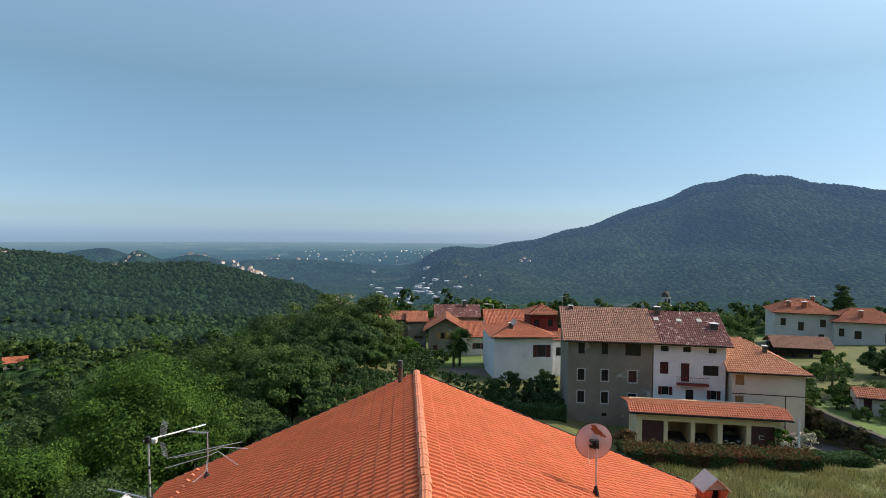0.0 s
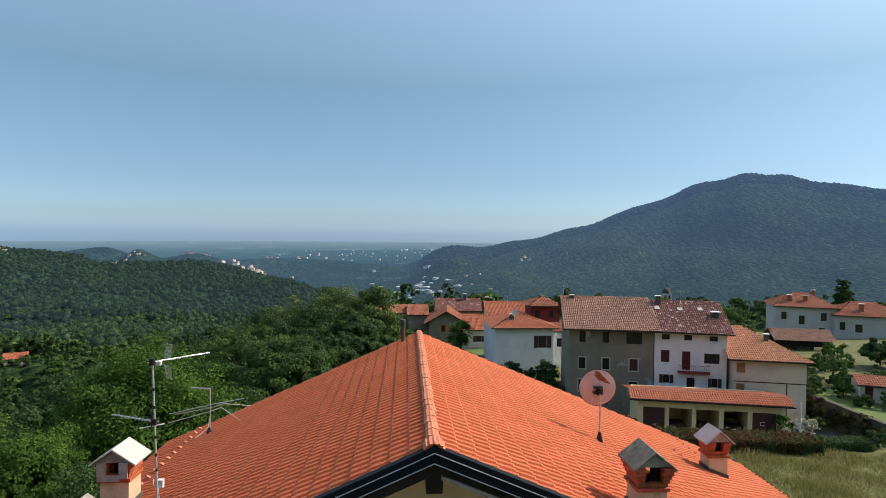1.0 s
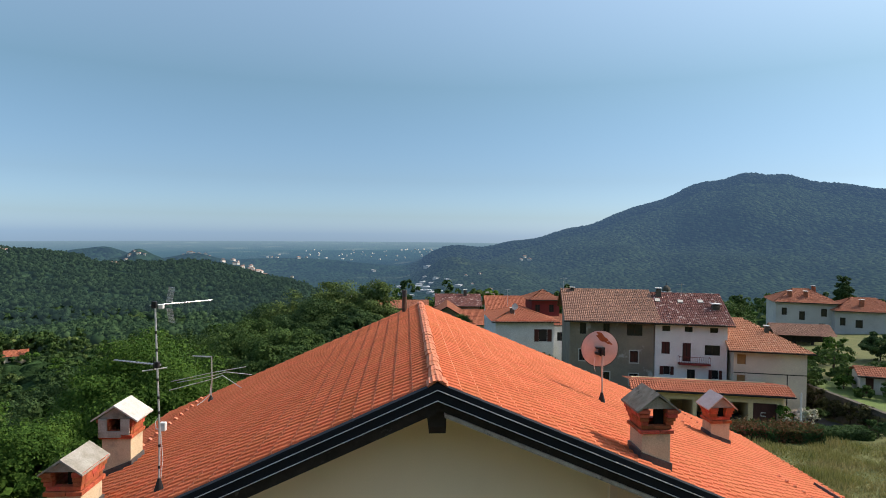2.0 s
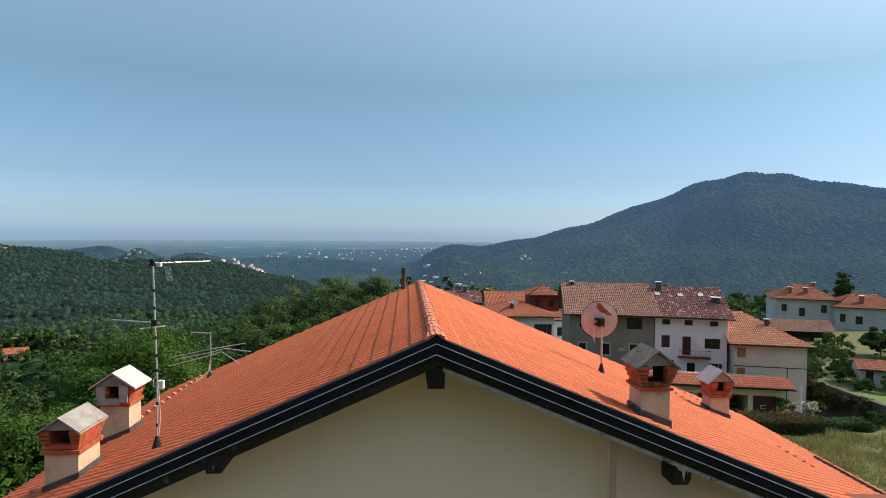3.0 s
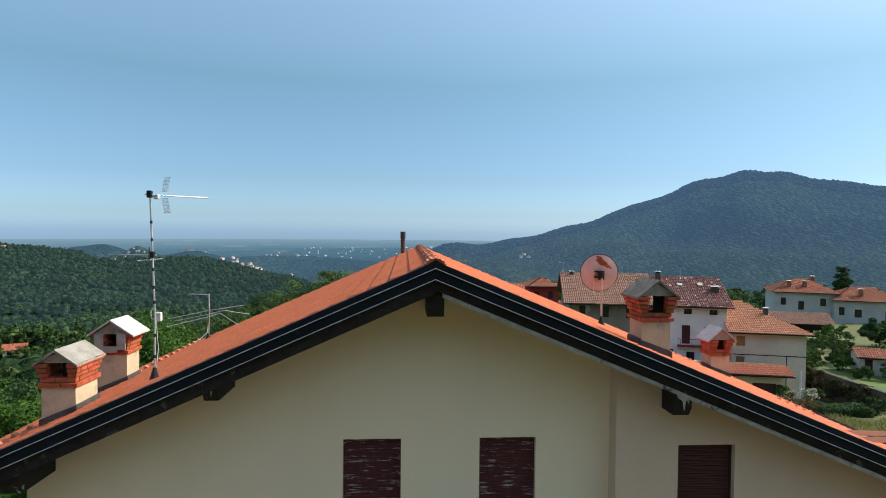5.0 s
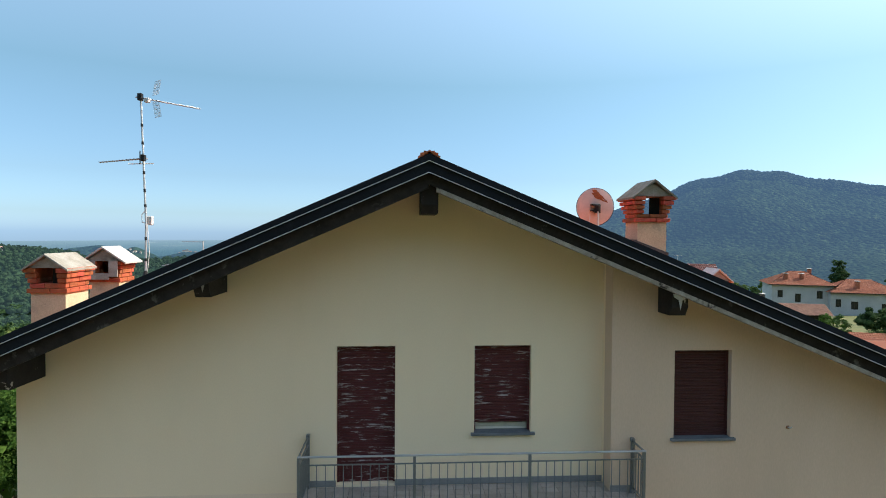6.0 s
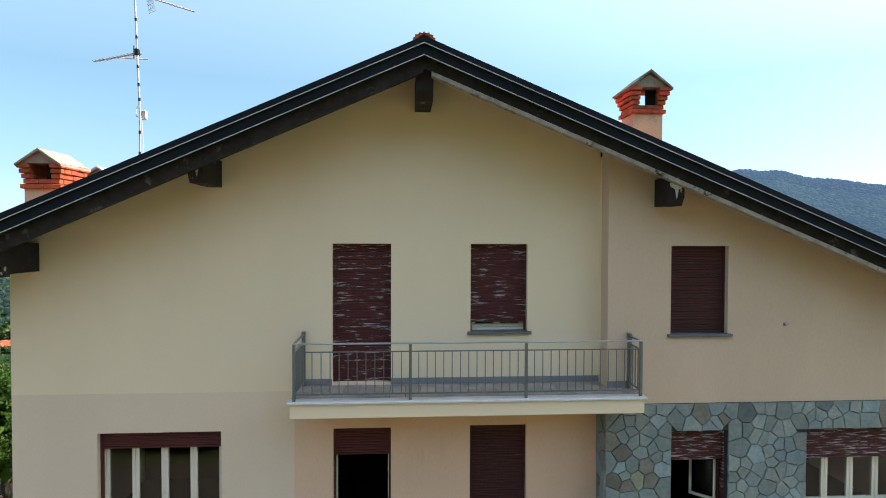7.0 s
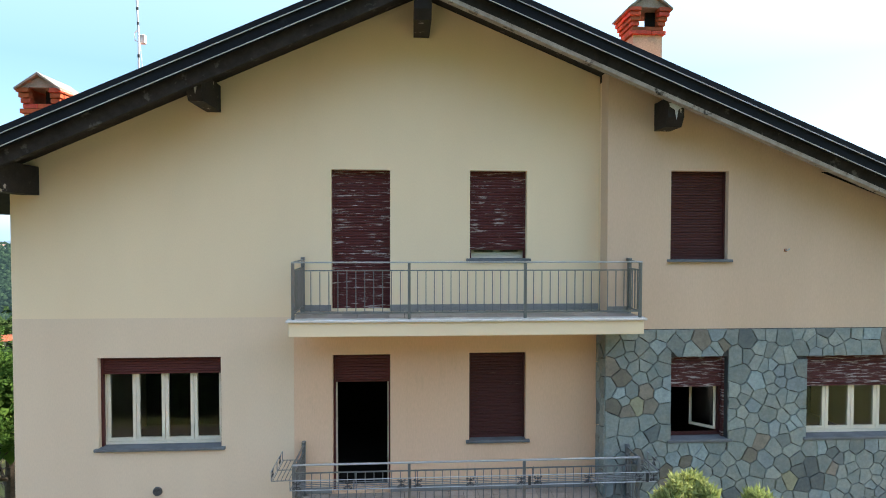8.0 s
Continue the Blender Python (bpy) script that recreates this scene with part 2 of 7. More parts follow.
ROOF_TAN = material("light_orange_tiles", (0.47, 0.21, 0.12), (0.38, 0.16, 0.09), 2, 0.9, fine=6, bump=0.3, distance=0.03, stain=(0.58, 0.36, 0.24), stain_scale=2.5, stain_from=0.56, stain_to=0.68)
ROOF_ORANGE = material("orange_tiles", (0.42, 0.135, 0.07), (0.34, 0.11, 0.058), 2, 0.85, fine=6, bump=0.3, distance=0.03, stain=(0.55, 0.30, 0.20), stain_scale=3, stain_from=0.62, stain_to=0.72)
GARAGE_DOOR = material("brown_garage_door", (0.085, 0.032, 0.03), (0.07, 0.028, 0.026), 2, 0.6, fine=14, bump=0.1)
WOOD_SHUT = material("ochre_wood_shutter", (0.36, 0.20, 0.08), None, 3, 0.7, fine=20)
DARK_GLASS = material("dark_window_pane", (0.02, 0.022, 0.024), None, 2, 0.15, bump=0, specular=0.5)
GRASS = material("meadow_grass", (0.13, 0.135, 0.043), (0.085, 0.10, 0.032), 0.25, 0.95, fine=6, bump=0.5, distance=0.06, stain=(0.15, 0.135, 0.052), stain_scale=0.4, stain_from=0.52, stain_to=0.7)
BLADE = material("grass_blades", (0.19, 0.20, 0.055), (0.27, 0.235, 0.10), 0.3, 0.95, fine=6, bump=0, spread=0.35, island=True, leafy=0.3)
LAWN = material("mown_lawn", (0.115, 0.165, 0.042), (0.09, 0.13, 0.035), 0.3, 0.95, fine=8, bump=0.3, distance=0.03)
ASPHALT = material("grey_road", (0.11, 0.108, 0.105), (0.085, 0.083, 0.08), 0.5, 0.9, fine=12, bump=0.2)
YARD = material("gravel_yard", (0.15, 0.125, 0.095), (0.115, 0.097, 0.075), 0.4, 0.9, fine=12, bump=0.2)
DRYSTONE = material("dark_field_stone", (0.12, 0.105, 0.085), (0.07, 0.065, 0.05), 1.2, 0.95, fine=5, bump=0.6, distance=0.06)
BARK = material("bark", (0.085, 0.065, 0.05), (0.05, 0.04, 0.03), 3, 0.95, fine=14, bump=0.5, distance=0.03)
TWIG = material("bare_twigs", (0.20, 0.17, 0.14), (0.14, 0.12, 0.1), 3, 0.9)


def leaf(name, colour, second, spread=0.4):
    return material(name, colour, second, 0.35, 0.8, fine=3, bump=0, spread=spread, island=True, leafy=0.3, specular=0.08)


LEAF_BRIGHT = leaf("bright_leaves", (0.082, 0.154, 0.027), (0.043, 0.094, 0.018), 0.28)
LEAF_MID = leaf("green_leaves", (0.077, 0.130, 0.037), (0.044, 0.082, 0.025), 0.28)
LEAF_DARK = leaf("dark_leaves", (0.059, 0.103, 0.036), (0.036, 0.068, 0.025), 0.28)
LEAF_OLIVE = leaf("olive_leaves", (0.118, 0.165, 0.053), (0.071, 0.113, 0.036), 0.28)
# glow of the next two leaf tones is air haze put in as emission
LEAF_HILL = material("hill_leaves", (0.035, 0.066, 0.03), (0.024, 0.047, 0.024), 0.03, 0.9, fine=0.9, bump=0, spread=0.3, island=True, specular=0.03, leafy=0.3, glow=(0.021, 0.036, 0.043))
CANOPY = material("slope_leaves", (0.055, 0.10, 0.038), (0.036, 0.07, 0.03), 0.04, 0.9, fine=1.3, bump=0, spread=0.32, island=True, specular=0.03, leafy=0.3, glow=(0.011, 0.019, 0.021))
LEAF_GOLD = leaf("yellow_green_sprigs", (0.46, 0.50, 0.21), (0.26, 0.33, 0.12), 0.3)
LEAF_IVY = leaf("brownish_ivy_leaves", (0.085, 0.085, 0.035), (0.05, 0.05, 0.025))
LEAF_RED = leaf("russet_leaves", (0.16, 0.07, 0.04), (0.09, 0.08, 0.03))
FLOWERS = leaf("pale_pink_blossom", (0.6, 0.5, 0.48), (0.3, 0.35, 0.2))
FOREST = material("forest_canopy", (0.034, 0.062, 0.024), (0.022, 0.044, 0.018), 0.02, 0.9, fine=0.16, bump=0.9, distance=3.0, stain=(0.06, 0.085, 0.028), stain_scale=0.06, stain_from=0.55, stain_to=0.75, specular=0.0)
# glow on hill, mountain and valley ground is haze put in as emission
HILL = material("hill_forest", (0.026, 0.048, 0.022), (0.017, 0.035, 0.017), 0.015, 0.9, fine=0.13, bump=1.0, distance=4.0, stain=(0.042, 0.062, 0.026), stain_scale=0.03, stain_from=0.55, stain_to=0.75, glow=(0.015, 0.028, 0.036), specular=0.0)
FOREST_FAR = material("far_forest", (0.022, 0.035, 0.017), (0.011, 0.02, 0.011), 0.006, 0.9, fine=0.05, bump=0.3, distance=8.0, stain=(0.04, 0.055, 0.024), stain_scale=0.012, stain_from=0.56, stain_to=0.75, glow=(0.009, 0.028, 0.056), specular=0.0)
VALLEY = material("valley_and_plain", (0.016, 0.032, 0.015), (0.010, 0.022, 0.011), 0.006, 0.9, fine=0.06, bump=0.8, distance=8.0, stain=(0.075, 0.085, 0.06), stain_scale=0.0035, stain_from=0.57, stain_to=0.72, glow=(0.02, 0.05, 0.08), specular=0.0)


def haze_glow(mat, stops):
    """Haze painted onto the far backdrop as emission: grows with the distance of the land from the village."""
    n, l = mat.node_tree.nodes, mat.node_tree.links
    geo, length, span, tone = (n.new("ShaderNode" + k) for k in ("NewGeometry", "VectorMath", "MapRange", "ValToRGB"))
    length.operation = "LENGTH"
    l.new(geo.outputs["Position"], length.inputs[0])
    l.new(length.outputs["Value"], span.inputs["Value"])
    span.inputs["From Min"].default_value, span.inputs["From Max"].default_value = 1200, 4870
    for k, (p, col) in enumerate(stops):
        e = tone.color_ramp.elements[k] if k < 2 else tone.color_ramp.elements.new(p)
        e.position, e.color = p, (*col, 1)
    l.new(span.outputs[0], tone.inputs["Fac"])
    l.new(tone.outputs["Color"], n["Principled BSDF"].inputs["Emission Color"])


def canopy_relief(mat, size, depth, tone=0.55):
    """Rounded tree crowns as relief and tone on land too far off for single trees."""
    n, l = mat.node_tree.nodes, mat.node_tree.links
    p = n["Principled BSDF"]
    geo, cells, height, bump, shade, mul = (n.new("ShaderNode" + k) for k in ("NewGeometry", "TexVoronoi", "MapRange", "Bump", "MapRange", "Mix"))
    l.new(geo.outputs["Position"], cells.inputs["Vector"])
    cells.inputs["Scale"].default_value = 1 / size
    l.new(cells.outputs["Distance"], height.inputs["Value"])
    height.inputs["From Max"].default_value, height.inputs["To Min"].default_value, height.inputs["To Max"].default_value = 0.7, 1.0, 0.0
    bump.inputs["Distance"].default_value = depth
    l.new(height.outputs[0], bump.inputs["Height"])
    for link in list(p.inputs["Normal"].links):
        l.new(link.from_socket, bump.inputs["Normal"])
    l.new(bump.outputs[0], p.inputs["Normal"])
    l.new(cells.outputs["Color"], shade.inputs["Value"])
    shade.inputs["To Min"].default_value, shade.inputs["To Max"].default_value = 1 - tone, 1 + tone
    mul.data_type, mul.blend_type = "RGBA", "MULTIPLY"
    mul.inputs[0].default_value = 1.0
    for link in list(p.inputs["Base Color"].links):
        l.new(link.from_socket, mul.inputs[6])
    l.new(shade.outputs[0], mul.inputs[7])
    l.new(mul.outputs[2], p.inputs["Base Color"])


for _m, _size, _depth in ((FOREST, 7.0, 3.0), (HILL, 8.0, 3.5), (FOREST_FAR, 12.0, 7.0), (VALLEY, 14.0, 5.0)):
    canopy_relief(_m, _size, _depth)
# haze colours, near to far, emitted by mountain, valley and crest trees
AIR_HAZE = ((0.0, (0.025, 0.046, 0.076)), (0.2, (0.036, 0.066, 0.122)), (0.38, (0.045, 0.086, 0.164)), (0.6, (0.075, 0.145, 0.235)), (1.0, (0.19, 0.28, 0.39)))
haze_glow(FOREST_FAR, AIR_HAZE)
haze_glow(VALLEY, AIR_HAZE)
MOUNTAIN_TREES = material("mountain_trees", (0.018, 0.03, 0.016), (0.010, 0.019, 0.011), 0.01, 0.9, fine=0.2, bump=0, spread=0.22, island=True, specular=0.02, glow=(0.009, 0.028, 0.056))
haze_glow(MOUNTAIN_TREES, AIR_HAZE)


# ---- builders ----
def mesh_of(name, verts, faces, mat):
    me = bpy.data.meshes.new(name)
    me.from_pydata([tuple(v) for v in verts], [], [tuple(f) for f in faces])
    me.materials.append(mat)
    me.update()
    return me


def quads_mesh(name, verts, mat):
    """A mesh of separate quads out of an (n, 4, 3) array."""
    n = len(verts)
    me = bpy.data.meshes.new(name)
    me.vertices.add(n * 4)
    me.vertices.foreach_set("co", verts.reshape(-1).astype(np.float32))
    me.loops.add(n * 4)
    me.loops.foreach_set("vertex_index", np.arange(n * 4, dtype=np.int32))
    me.polygons.add(n)
    me.polygons.foreach_set("loop_start", np.arange(0, n * 4, 4, dtype=np.int32))
    me.materials.append(mat)
    me.update(calc_edges=True)
    return me


def part(name, bm, mat, parent=None, label="", m=None):
    """Links a bmesh (or a ready mesh) as one mesh object under a thing or a part."""
    if isinstance(bm, bpy.types.Mesh):
        me = bm
    else:
        me = bpy.data.meshes.new(name)
        bmesh.ops.recalc_face_normals(bm, faces=bm.faces[:])
        bm.to_mesh(me)
        bm.free()
        me.materials.append(mat)
    ob = new(name, me)
    if parent:
        ob.parent = parent
    if m is not None:
        ob.matrix_basis = m
    if label:
        ob["label"] = label
    return ob


def thing(name, label, category, m=None, group="", kind=""):
    ob = new(name)
    ob.empty_display_size = 0.3
    if m is not None:
        ob.matrix_basis = m
    return tagged(ob, label, category, group, kind)


def box(bm, x0, x1, y0, y1, z0, z1, bevel=0.0):
    vs = [bm.verts.new(p) for p in ((x0, y0, z0), (x1, y0, z0), (x1, y1, z0), (x0, y1, z0), (x0, y0, z1), (x1, y0, z1), (x1, y1, z1), (x0, y1, z1))]
    fs = [bm.faces.new([vs[i] for i in f]) for f in ((3, 2, 1, 0), (4, 5, 6, 7), (0, 1, 5, 4), (1, 2, 6, 5), (2, 3, 7, 6), (3, 0, 4, 7))]
    if bevel:
        edges = list({e for f in fs for e in f.edges})
        bmesh.ops.bevel(bm, geom=edges, offset=bevel, segments=1, affect="EDGES")
    return bm


def boxed(x0, x1, y0, y1, z0, z1, bevel=0.0):
    return box(bmesh.new(), x0, x1, y0, y1, z0, z1, bevel)


def tube(bm, a, b, r0, r1=None, sides=8):
    a, b = Vector(a), Vector(b)
    r1 = r0 if r1 is None else r1
    q = (b - a).to_track_quat("Z", "Y")
    rings = []
    for p, r in ((a, r0), (b, r1)):
        rings.append([bm.verts.new(p + q @ Vector((r * math.cos(2 * math.pi * i / sides), r * math.sin(2 * math.pi * i / sides), 0))) for i in range(sides)])
    for i in range(sides):
        j = (i + 1) % sides
        bm.faces.new((rings[0][i], rings[0][j], rings[1][j], rings[1][i]))
    bm.faces.new(rings[0][::-1])
    bm.faces.new(rings[1])
    return bm


def tubes(points, r, sides=6):
    bm = bmesh.new()
    for a, b in zip(points, points[1:]):
        tube(bm, a, b, r, r, sides)
    return bm


def prism(bm, outline, y0, y1):
    """A solid between y0 and y1 over an outline of (x, z)."""
    a = [bm.verts.new((x, y0, z)) for x, z in outline]
    b = [bm.verts.new((x, y1, z)) for x, z in outline]
    bm.faces.new(a)
    bm.faces.new(b[::-1])
    for i in range(len(a)):
        j = (i + 1) % len(a)
        bm.faces.new((a[j], a[i], b[i], b[j]))
    return bm


def wall_mesh(name, xs, zs, holes, mat, top=None, thick=0.3, y=0.0, parent=None, label=""):
    """A wall in the plane y with openings (x0, x1, z0, z1) that go through it; top(x) cuts it off along a roof line."""
    xs, zs = sorted(set(xs) | {v for h in holes for v in h[:2]}), sorted(set(zs) | {v for h in holes for v in h[2:]})
    xs, zs = [v for v in xs], [v for v in zs]
    bm = bmesh.new()
    top = top or (lambda x: 1e9)
    for x0, x1 in zip(xs, xs[1:]):
        for z0, z1 in zip(zs, zs[1:]):
            cx, cz = (x0 + x1) / 2, (z0 + z1) / 2
            if any(h[0] < cx < h[1] and h[2] < cz < h[3] for h in holes):
                continue
            a, b = min(z1, top(x0)), min(z1, top(x1))
            if a <= z0 and b <= z0:
                continue
            a, b = max(a, z0), max(b, z0)
            for yy in (y, y + thick):
                pts = [(x0, yy, z0), (x1, yy, z0)] + ([(x1, yy, b)] if b > z0 else []) + ([(x0, yy, a)] if a > z0 else [])
                bm.faces.new([bm.verts.new(p) for p in pts])
    for x0, x1, z0, z1 in holes:
        c = [(x0, z0), (x1, z0), (x1, z1), (x0, z1)]
        for (ax, az), (bx, bz) in zip(c, c[1:] + c[:1]):
            bm.faces.new([bm.verts.new(p) for p in ((ax, y, az), (bx, y, bz), (bx, y + thick, bz), (ax, y + thick, az))])
    for x in (xs[0], xs[-1]):
        zt = min(zs[-1], top(x))
        bm.faces.new([bm.verts.new(p) for p in ((x, y, zs[0]), (x, y + thick, zs[0]), (x, y + thick, zt), (x, y, zt))])
    bmesh.ops.remove_doubles(bm, verts=bm.verts[:], dist=0.0005)
    return part(name, bm, mat, parent, label)


rng = np.random.default_rng(7)


def unit(n, up=0.0):
    v = rng.normal(size=(n, 3))
    v[:, 2] += up
    return v / np.linalg.norm(v, axis=1, keepdims=True)


def leaf_quads(centres, normals, size, loose=0.75):
    """Leaf-like quads at the centres, roughly facing the normals."""
    n = len(centres)
    nn = normals + loose * unit(n)
    nn /= np.linalg.norm(nn, axis=1, keepdims=True)
    t = np.cross(nn, unit(n))
    t /= np.linalg.norm(t, axis=1, keepdims=True) + 1e-9
    b = np.cross(nn, t)
    s = (size * rng.uniform(0.55, 1.3, n))[:, None]
    w = s * rng.uniform(0.45, 0.8, n)[:, None]
    bend = nn * s * rng.uniform(-0.25, 0.1, n)[:, None]
    return np.stack([centres - t * s, centres - b * w + bend, centres + t * s, centres + b * w + bend], 1)


def crown_quads(centre, radii, lumps, leaves, size, low=-0.5, loose=0.5, core=0, inner=0.7):
    centre, radii = np.array(centre, float), np.array(radii, float)
    out = []
    for d in unit(lumps, 0.25):
        if d[2] < low:
            d[2] = -d[2] * 0.6
        reach = rng.uniform(0.62, 1.0)
        c = centre + d * radii * reach
        r = radii.min() * rng.uniform(0.12, 0.3)
        dirs = unit(leaves, 0.7)
        p = c + dirs * r * rng.uniform(inner, 1.08 + 0.25 * (0.7 - inner), (leaves, 1)) * np.array((1.15, 1.15, 0.8))
        out.append(leaf_quads(p, dirs + 0.3 * d, size, loose))
    if core:
        d = unit(core)
        p = centre + d * radii * rng.uniform(0.25, 0.72, (core, 1))
        out.append(leaf_quads(p, d, radii.min() * 0.13, 1.0))
    return np.concatenate(out)


def limbs(base, top, r, spread, n):
    bm = bmesh.new()
    base, top = Vector(base), Vector(top)
    mid = base.lerp(top, 0.5) + Vector((0.15, -0.1, 0)) * r * 3
    tube(bm, base, mid, r, r * 0.7, 9)
    tube(bm, mid, top, r * 0.7, r * 0.25, 8)
    for i in range(n):
        a = base.lerp(top, 0.3 + 0.55 * i / n)
        ang = i * 2.4
        tip = a + Vector((math.cos(ang), math.sin(ang), 0.65)) * spread * (0.95 - 0.4 * i / n)
        tube(bm, a, a.lerp(tip, 0.5) + Vector((0, 0, -0.1 * spread)), r * 0.4, r * 0.25, 6)
        tube(bm, a.lerp(tip, 0.5) + Vector((0, 0, -0.1 * spread)), tip, r * 0.25, r * 0.06, 5)
    return bm


def tree(label, x, y, ground, top, rx, mat, lumps=70, leaves=190, size=0.3, name="tree", rz=None, category="tree"):
    height = top - ground
    rz = rz or min(height * 0.46, rx * 1.15)
    th = thing(name, label, category, pose(x, y, ground))
    part("trunk", limbs((0, 0, -0.5), (0, 0, height * 0.82), 0.03 * height, rx * 0.8, 9), BARK, th)
    part("crown", quads_mesh("crown", crown_quads((0, 0, height - rz), (rx, rx, rz), lumps, leaves, size, -0.5, 0.7, 900, 0.5), mat), mat, th)
    return th


def bush(label, x, y, z, r, h, mat, name="shrub", lumps=26, leaves=95, size=0.135, category="shrub"):
    th = thing(name, label, category, pose(x, y, z))
    part("stem", limbs((0, 0, -0.2), (0, 0, h * 0.7), 0.05 * r + 0.02, r * 0.7, 5), BARK, th)
    part("foliage", quads_mesh("foliage", crown_quads((0, 0, h * 0.48), (r, r, h * 0.52), lumps, leaves, size, -0.9, 0.8, 120, 0.2), mat), mat, th)
    return th


def hedge(label, a, b, width, z0, z1, mat, n=6000, size=0.13, name="hedge", shoots=0):
    """A clipped hedge from a to b (x, y): leaves over a box with an uneven face."""
    a, b = np.array(a, float), np.array(b, float)
    length = np.linalg.norm(b - a)
    th = thing(name, label, "hedge", pose(a[0], a[1], z0, 0, 0, math.degrees(math.atan2(b[1] - a[1], b[0] - a[0]))))
    h = z1 - z0
    # near-black box stands for the shade between the leaves
    part("stem_core", boxed(0.15, length - 0.15, -width / 2 + 0.2, width / 2 - 0.2, -0.3, h - 0.22), HEDGE_SHADE, th)
    u = rng.uniform(0, 1, (n, 3))
    side = rng.integers(0, 5, n)
    p = np.stack([u[:, 0] * length, (u[:, 1] - 0.5) * width, u[:, 2] * h], 1)
    nrm = np.zeros((n, 3))
    for k, (ax, v, d) in enumerate(((2, h, 1), (1, -width / 2, -1), (1, width / 2, 1), (2, h, 1), (1, -width / 2, -1))):
        s = side == k
        p[s, ax] = v
        nrm[s, ax] = d
    ends = rng.uniform(0, 1, n) < 0.04
    p[ends, 0] = np.where(rng.uniform(0, 1, n) < 0.5, 0, length)[ends]
    wob = np.sin(p[:, 0] * 1.7) * 0.08 + np.sin(p[:, 0] * 4.1 + 2) * 0.05 + rng.uniform(-0.13, 0.1, n)
    p += nrm * wob[:, None]
    part("foliage", quads_mesh("foliage", leaf_quads(p, nrm, size), mat), mat, th)
    if shoots:
        q = np.stack([rng.uniform(0, length, shoots), rng.uniform(-0.55, 0.4, shoots) * width, h + rng.exponential(0.14, shoots)], 1)
        low = rng.uniform(0, 1, shoots) < 0.35
        q[low, 1], q[low, 2] = -width / 2 - 0.05, h * rng.uniform(0.45, 1.0, low.sum())
        part("russet_growth", quads_mesh("russet_growth", leaf_quads(q, unit(shoots, 0.5), size), LEAF_RED), LEAF_RED, th, "russet young shoots")
    return th


HEDGE_SHADE = material("hedge_inner_shade", (0.018, 0.02, 0.01), None, 3, 0.95)


def ribbed_roof(name, origin, along, up, width, length, mat, parent, left=(0, 0), right=(0, 0), pitch=0.24, course=0.42, label=""):
    """A slope of rounded tile rows: width along the eave, length up the slope; left and right: how far the sides close in by the top."""
    origin, along, up = Vector(origin), Vector(along).normalized(), Vector(up).normalized()
    nrm = along.cross(up).normalized()
    per = 4
    nu, nv = max(2, int(round(width / pitch))) * per, max(2, int(round(length / course)))
    us = np.linspace(0, width, nu + 1)
    rows = []
    for k in range(nv):
        rows += [(k / nv, 0.035), ((k + 1) / nv, 0.0)]
    wave = 0.075 * np.abs(np.sin(np.arange(nu + 1) * math.pi / per)) + rng.uniform(-0.006, 0.006, nu + 1)
    V = np.array([w for w, _ in rows]) * length
    lift = np.array([s for _, s in rows])
    U, W = np.meshgrid(us, V)
    H = wave[None, :] + lift[:, None] + np.repeat(rng.uniform(-0.008, 0.008, (nv, nu + 1)), 2, 0)
    sag = -0.05 * np.sin(U / width * math.pi) * np.sin(W / length * math.pi)
    o, a, b, c = (np.array(v) for v in (origin, along, up, nrm))
    P = o + U[..., None] * a + W[..., None] * b + (H + sag)[..., None] * c
    lo = left[0] + (left[1] - left[0]) * W / length
    hi = width - (right[0] + (right[1] - right[0]) * W / length)
    ok = (U >= lo - 1e-6) & (U <= hi + 1e-6)
    idx = np.arange(U.size).reshape(U.shape)
    f = np.stack([idx[:-1, :-1], idx[:-1, 1:], idx[1:, 1:], idx[1:, :-1]], -1)
    keep = (ok[:-1, :-1].astype(int) + ok[:-1, 1:] + ok[1:, 1:] + ok[1:, :-1]) >= 3
    me = mesh_of(name, P.reshape(-1, 3), f[keep].tolist(), mat)
    return part(name, me, mat, parent, label)


# ---- ground and distance ----
def smooth(a, b, v):
    t = np.clip((v - a) / (b - a), 0, 1)
    return t * t * (3 - 2 * t)


def bell(x, y, cx, cy, sx, sy):
    return np.exp(-0.5 * (((x - cx) / sx) ** 2 + ((y - cy) / sy) ** 2))


# crests: height, direction from the village in radians clockwise from +y, distance, angular width
MOUNTAIN = ((40, 0.05, 2165, 0.028), (60, 0.09, 2197, 0.032), (35, 0.136, 2248, 0.035), (83, 0.183, 2313, 0.035), (50, 0.23, 2382, 0.031), (91, 0.267, 2437, 0.031),
            (100, 0.312, 2499, 0.034), (131, 0.357, 2550, 0.033), (153, 0.4, 2584, 0.032), (150, 0.442, 2600, 0.031), (239, 0.482, 2600, 0.03), (188, 0.522, 2600, 0.024),
            (130, 0.546, 2600, 0.021), (237, 0.578, 2600, 0.026), (188, 0.616, 2600, 0.03), (173, 0.657, 2600, 0.032), (166, 0.701, 2600, 0.037), (209, 0.755, 2600, 0.04))
NEAR_HILL = ((74, -0.633, 1000, 0.026), (54, -0.598, 1000, 0.024), (54, -0.568, 1000, 0.021), (44, -0.543, 1000, 0.018), (50, -0.52, 1000, 0.018), (48, -0.496, 1000, 0.018),
             (41, -0.471, 1000, 0.02), (44, -0.443, 1000, 0.022), (46, -0.413, 1000, 0.023), (41, -0.382, 1000, 0.023), (47, -0.351, 1000, 0.024), (42, -0.318, 992, 0.025),
             (39, -0.285, 969, 0.027), (37, -0.246, 933, 0.031), (32, -0.202, 885, 0.033), (18, -0.157, 844, 0.034), (11, -0.111, 821, 0.034))
